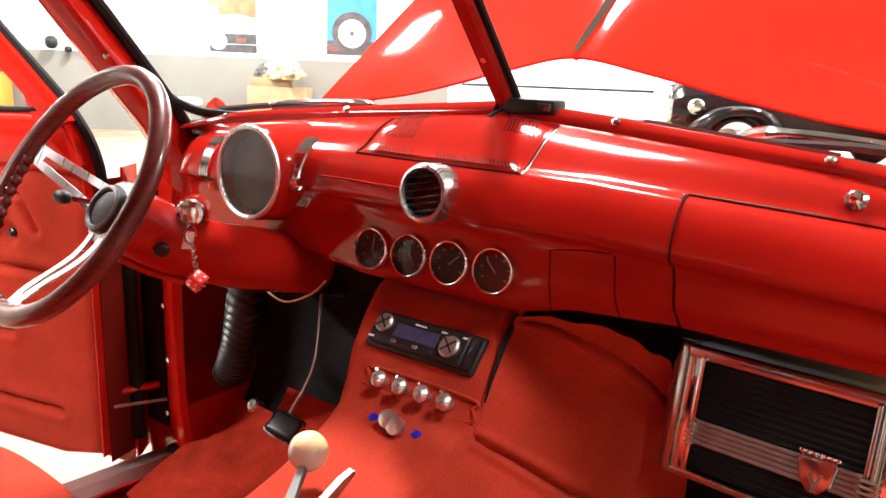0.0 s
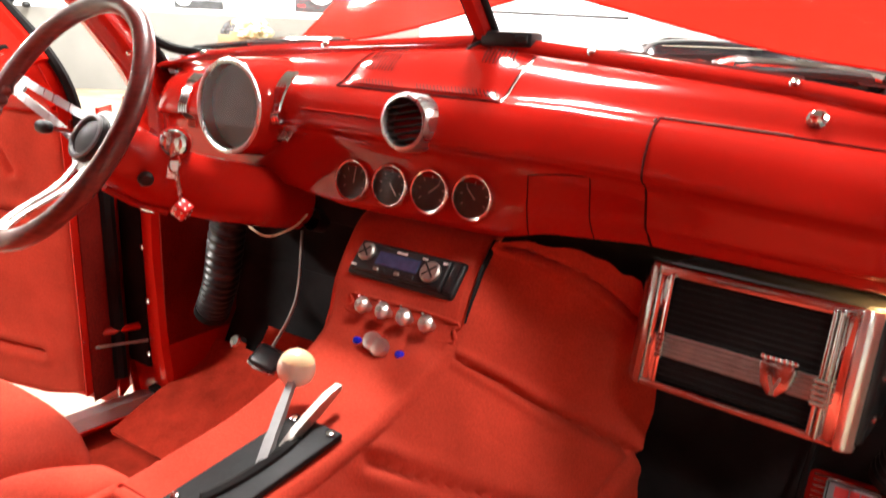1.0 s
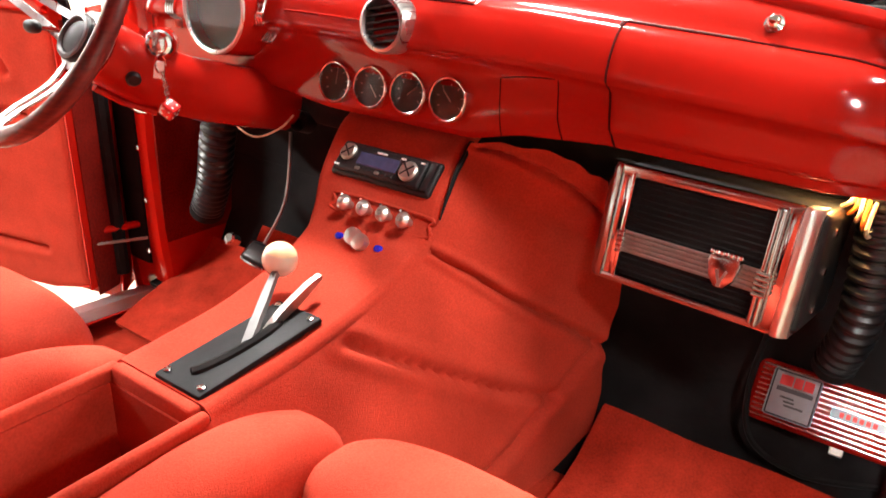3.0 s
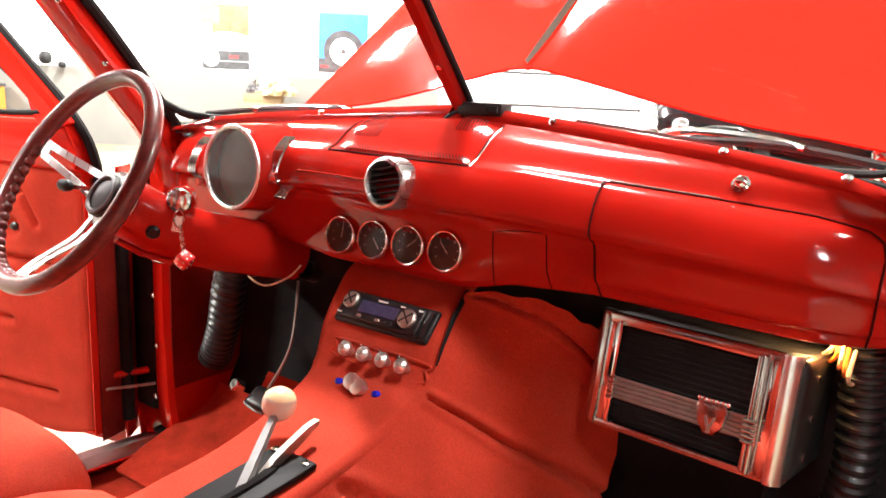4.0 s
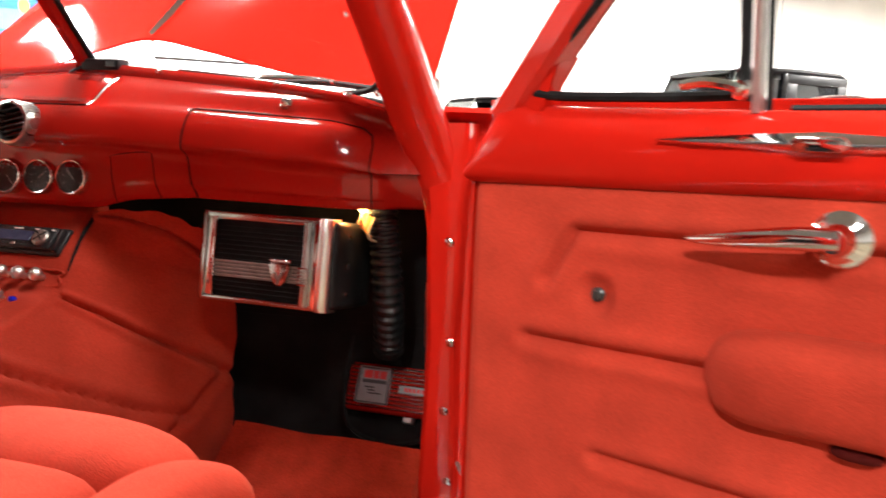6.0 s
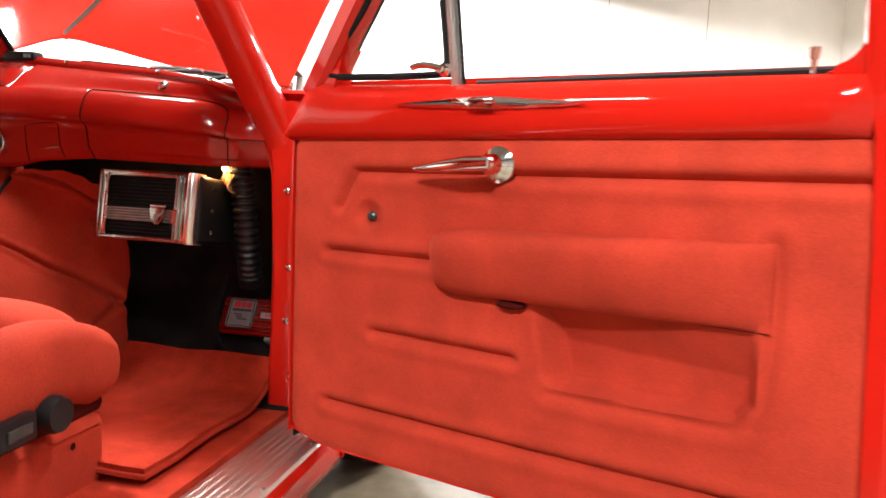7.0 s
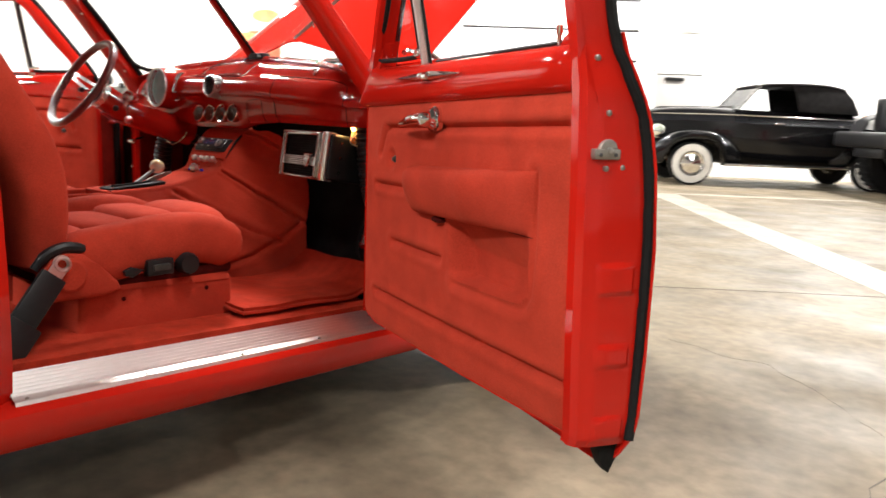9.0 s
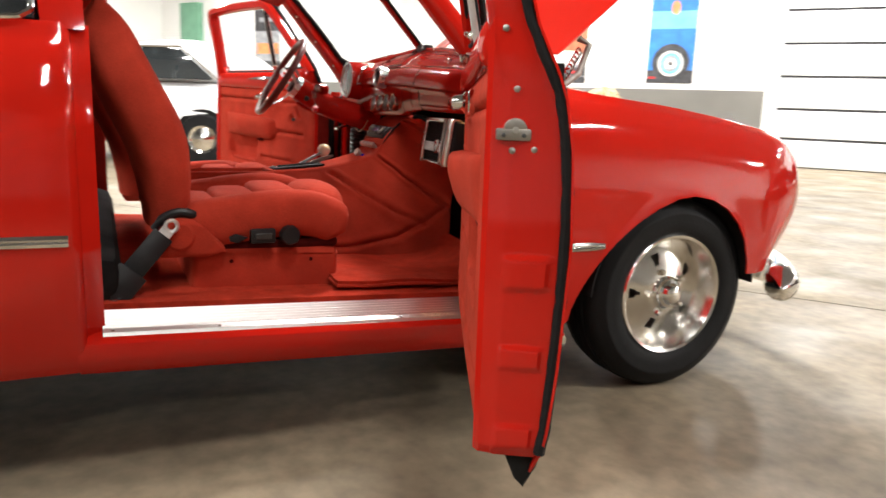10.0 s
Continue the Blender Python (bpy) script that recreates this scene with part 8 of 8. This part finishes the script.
part("leg_panel", wall_block(7.44, 7.47, 11.01, 11.27, 0.0, 0.735, 0.002), TABLE_BLACK, tb)
part("leg_panel", wall_block(7.44, 7.47, 10.73, 10.98, 0.0, 0.735, 0.002), TABLE_BLACK, tb)


def on_table(da, do, dz=0.0):
    return on_wall(7.45 + da, 11.0 + do, 0.76 + dz)


def bottle(p, r, h, mat, capmat, label):
    t = thing("bottle", p, label, "bottle", "bottles on the table")
    part("body", moved(lathe([(0, 0), (r, 0), (r, h * 0.62), (r * 0.85, h * 0.72), (r * 0.35, h * 0.84), (r * 0.35, h * 0.92)], None, 20), Matrix.Translation(p)), mat, t)
    part("cap", moved(lathe([(r * 0.42, h * 0.90), (r * 0.42, h), (0, h)], None, 14), Matrix.Translation(p)), capmat, t)


def carton(p, sx, sy, sz, mat, label, turn=0.0, name="carton", flaps=False):
    t = thing(name, p, label, "box", "")
    m = Matrix.Translation(p) @ pose(0, 0, 0, 0, 0, turn + 37)
    part("box_body", moved(block(-sx / 2, sx / 2, -sy / 2, sy / 2, 0, sz, 0.004), m), mat, t)
    part("tape", moved(block(-sx / 2 - 0.001, sx / 2 + 0.001, -0.025, 0.025, sz - 0.04, sz + 0.002), m), CLOTH_YELLOW, t)
    if flaps:
        for s in (-1, 1):
            part("flap", moved(block(-sx / 2, sx / 2, 0, sy / 2, 0, 0.004, 0, 1, pose(0, s * sy / 2, sz, 35 if s > 0 else 145, 0, 0)), m), mat, t)


bottle(on_table(0.16, 0.10), 0.045, 0.25, WHITE_PLASTIC, WHITE_PLASTIC, "white plastic spray bottle on the black table")
bottle(on_table(0.05, 0.12), 0.045, 0.17, RED_PRINT, WHITE_PLASTIC, "red and white bottle on the black table")
bottle(on_table(-0.06, 0.08), 0.062, 0.22, GREEN_PLASTIC, GREEN_PLASTIC, "green plastic bottle on the black table")
carton(on_table(0.26, 0.05), 0.20, 0.16, 0.17, WHITE_PLASTIC, "white plastic tub on the black table", 0, "tub")
carton(on_table(-0.17, 0.0), 0.16, 0.14, 0.19, TABLE_BLACK, "black plastic case on the black table", 10, "case")
bottle(on_table(-0.30, 0.05), 0.05, 0.20, CLOTH_WHITE, RED_PRINT, "clear tub with a red lid on the black table")
solo("tissue", moved(pillow(0, 0, 0.012, 0.24, 0.14, 0.024, 3, 20, 8), Matrix.Translation(on_table(-0.22, 0.20))), WHITE_PRINT, "folded white tissue on the black table", "cloth")

# boxes and wrapping behind the table
carton(on_wall(8.05, 10.8, 0), 0.55, 0.40, 0.42, CARTON, "open brown cardboard carton on the floor", 8, "carton", True)
carton(on_wall(8.65, 10.9, 0), 0.60, 0.45, 0.26, CARTON, "low brown cardboard carton on the floor", -14)


def crumpled(name, a, out, sa_, so, h, mat, label, seed, cat="cloth"):
    rows = []
    for i in range(46):
        row = []
        for j in range(46):
            u, v = -1 + 2 * i / 45, -1 + 2 * j / 45
            q = math.hypot(u, v) * (1 + 0.22 * noise.noise((math.atan2(v, u) * 1.3, seed, 0.3)))
            k = max(0.0, 1 - q ** 3.0)
            z = h * k * (0.38 + 0.70 * abs(noise.noise((u * 2.2, v * 3.4, seed))) + 0.42 * abs(noise.noise((u * 4.5 + v * 2, v * 5, seed + 3))) + 0.10 * abs(noise.noise((u * 11, v * 11, seed + 5))))
            row.append(on_wall(a + u * sa_ / 2 * min(1, 1 / max(q, 0.001) if q > 1 else 1), out + v * so / 2 * min(1, 1 / max(q, 0.001) if q > 1 else 1), max(0.003, z)))
        rows.append(row)
    return solo(name, thick(grid_mesh(rows), 0.003), mat, label, cat, angle=25)


crumpled("dust_sheet", 5.85, 11.0, 1.5, 0.95, 0.30, CLOTH_WHITE, "crumpled white dust sheet lying on the floor", 2.0)
crumpled("wrapping_paper", 8.55, 11.35, 1.3, 0.8, 0.34, CLOTH_YELLOW, "crumpled cream wrapping paper on the floor", 5.0)
crumpled("black_sheeting", 9.4, 10.9, 1.2, 0.8, 0.40, TABLE_BLACK, "heap of crumpled black sheeting on the floor", 9.0)
# padded lift arm by the second car
solo("padded_rail", tube(curve_through([on_wall(8.95, 10.6, 0.0), on_wall(8.95, 10.6, 0.9), on_wall(9.0, 10.6, 1.32), on_wall(9.2, 10.6, 1.42), on_wall(9.9, 10.6, 1.43)], 5), 0.055, 12), BLACK_PLASTIC, "black padded rail bent over beside the muscle car", "rail")
ws = thing("work_stand", on_wall(7.0, 10.0, 0), "thin black work light stand", "stand")
part("pole", tube([on_wall(7.0, 10.0, 0.02), on_wall(7.0, 10.0, 1.25)], 0.018, 8), BLACK_PLASTIC, ws)
part("foot", wall_block(6.8, 7.2, 9.96, 10.04, 0.0, 0.03, 0.004), BLACK_PLASTIC, ws)

# cartons with cloths against the poster wall
cb = along((-9.9, 10.4, 0)) - 0.65
carton(on_wall(cb, 0.45, 0), 1.1, 0.6, 0.95, CARTON, "brown cardboard cartons stacked by the wall", 0)
carton(on_wall(cb - 0.15, 0.45, 0.95), 0.7, 0.45, 0.16, CARTON, "flat cardboard carton on the stack", 5)


def heap(name, p, sx, sz, mat, label, seed):
    """A crumpled heap with folds and sagging sides."""
    rings = []
    for i in range(26):
        f = i / 25
        ring_ = []
        for k in range(44):
            q = 2 * math.pi * k / 44
            c, s = math.cos(q), math.sin(q)
            fold = 0.34 * noise.noise((c * 2.6, s * 2.6 + seed, f * 2.6)) + 0.20 * noise.noise((c * 7, s * 7 + seed, f * 7))
            r = sx * (1 - f ** 3.0) ** 0.7 * (1 + fold)
            z = sz * (f ** 0.9) * (1 + 0.35 * noise.noise((c * 2, s * 2, seed))) + 0.05 * sz * noise.noise((c * 8, s * 8, f * 9))
            ring_.append(Vector(p) + Vector((r * c, 0.6 * r * s, max(0.0, z))))
        rings.append(ring_)
    return solo(name, loft(rings), mat, label, "cloth", angle=30)


heap("cream_cloth", on_wall(cb + 0.05, 0.5, 1.09), 0.48, 0.34, CLOTH_YELLOW, "heap of cream cloth on the cartons by the wall", 3.0)
heap("dark_bag", on_wall(cb - 0.30, 0.45, 1.09), 0.22, 0.24, POSTER_DARK, "crumpled dark bag on the cartons by the wall", 7.0)
heap("red_bag", on_wall(cb - 1.2, 0.5, 0.0), 0.34, 0.62, DARK_AND_SHADED_RED, "dark red bag on the floor by the wall", 11.0)
# green shutter post and a wall camera on the poster wall
ga2 = -14.65
solo("green_shutter", wall_block(ga2 - 0.36, ga2 + 0.36, 0.012, 0.20, 0.0, 3.6, 0.01), GREEN_PAINT, "green painted metal shutter post on the wall", "shutter post")
# chair and bench far behind the driver side
st = thing("shop_stool", on_wall(-3.2, 3.0, 0), "white upholstered shop stool with chrome ring", "stool")
part("seat", moved(pillow(0, 0, 0.72, 0.44, 0.44, 0.14, 2.6, 24, 12), hall_pose(-3.2, 3.0)), WHITE_PLASTIC, st)
part("pole", moved(lathe([(0.03, 0.0), (0.03, 0.68)], None, 14), hall_pose(-3.2, 3.0)), CHROME, st)
part("foot_ring", moved(ring(0.22, 0.014, pose(0, 0, 0.03), 30, 8), hall_pose(-3.2, 3.0)), CHROME, st)
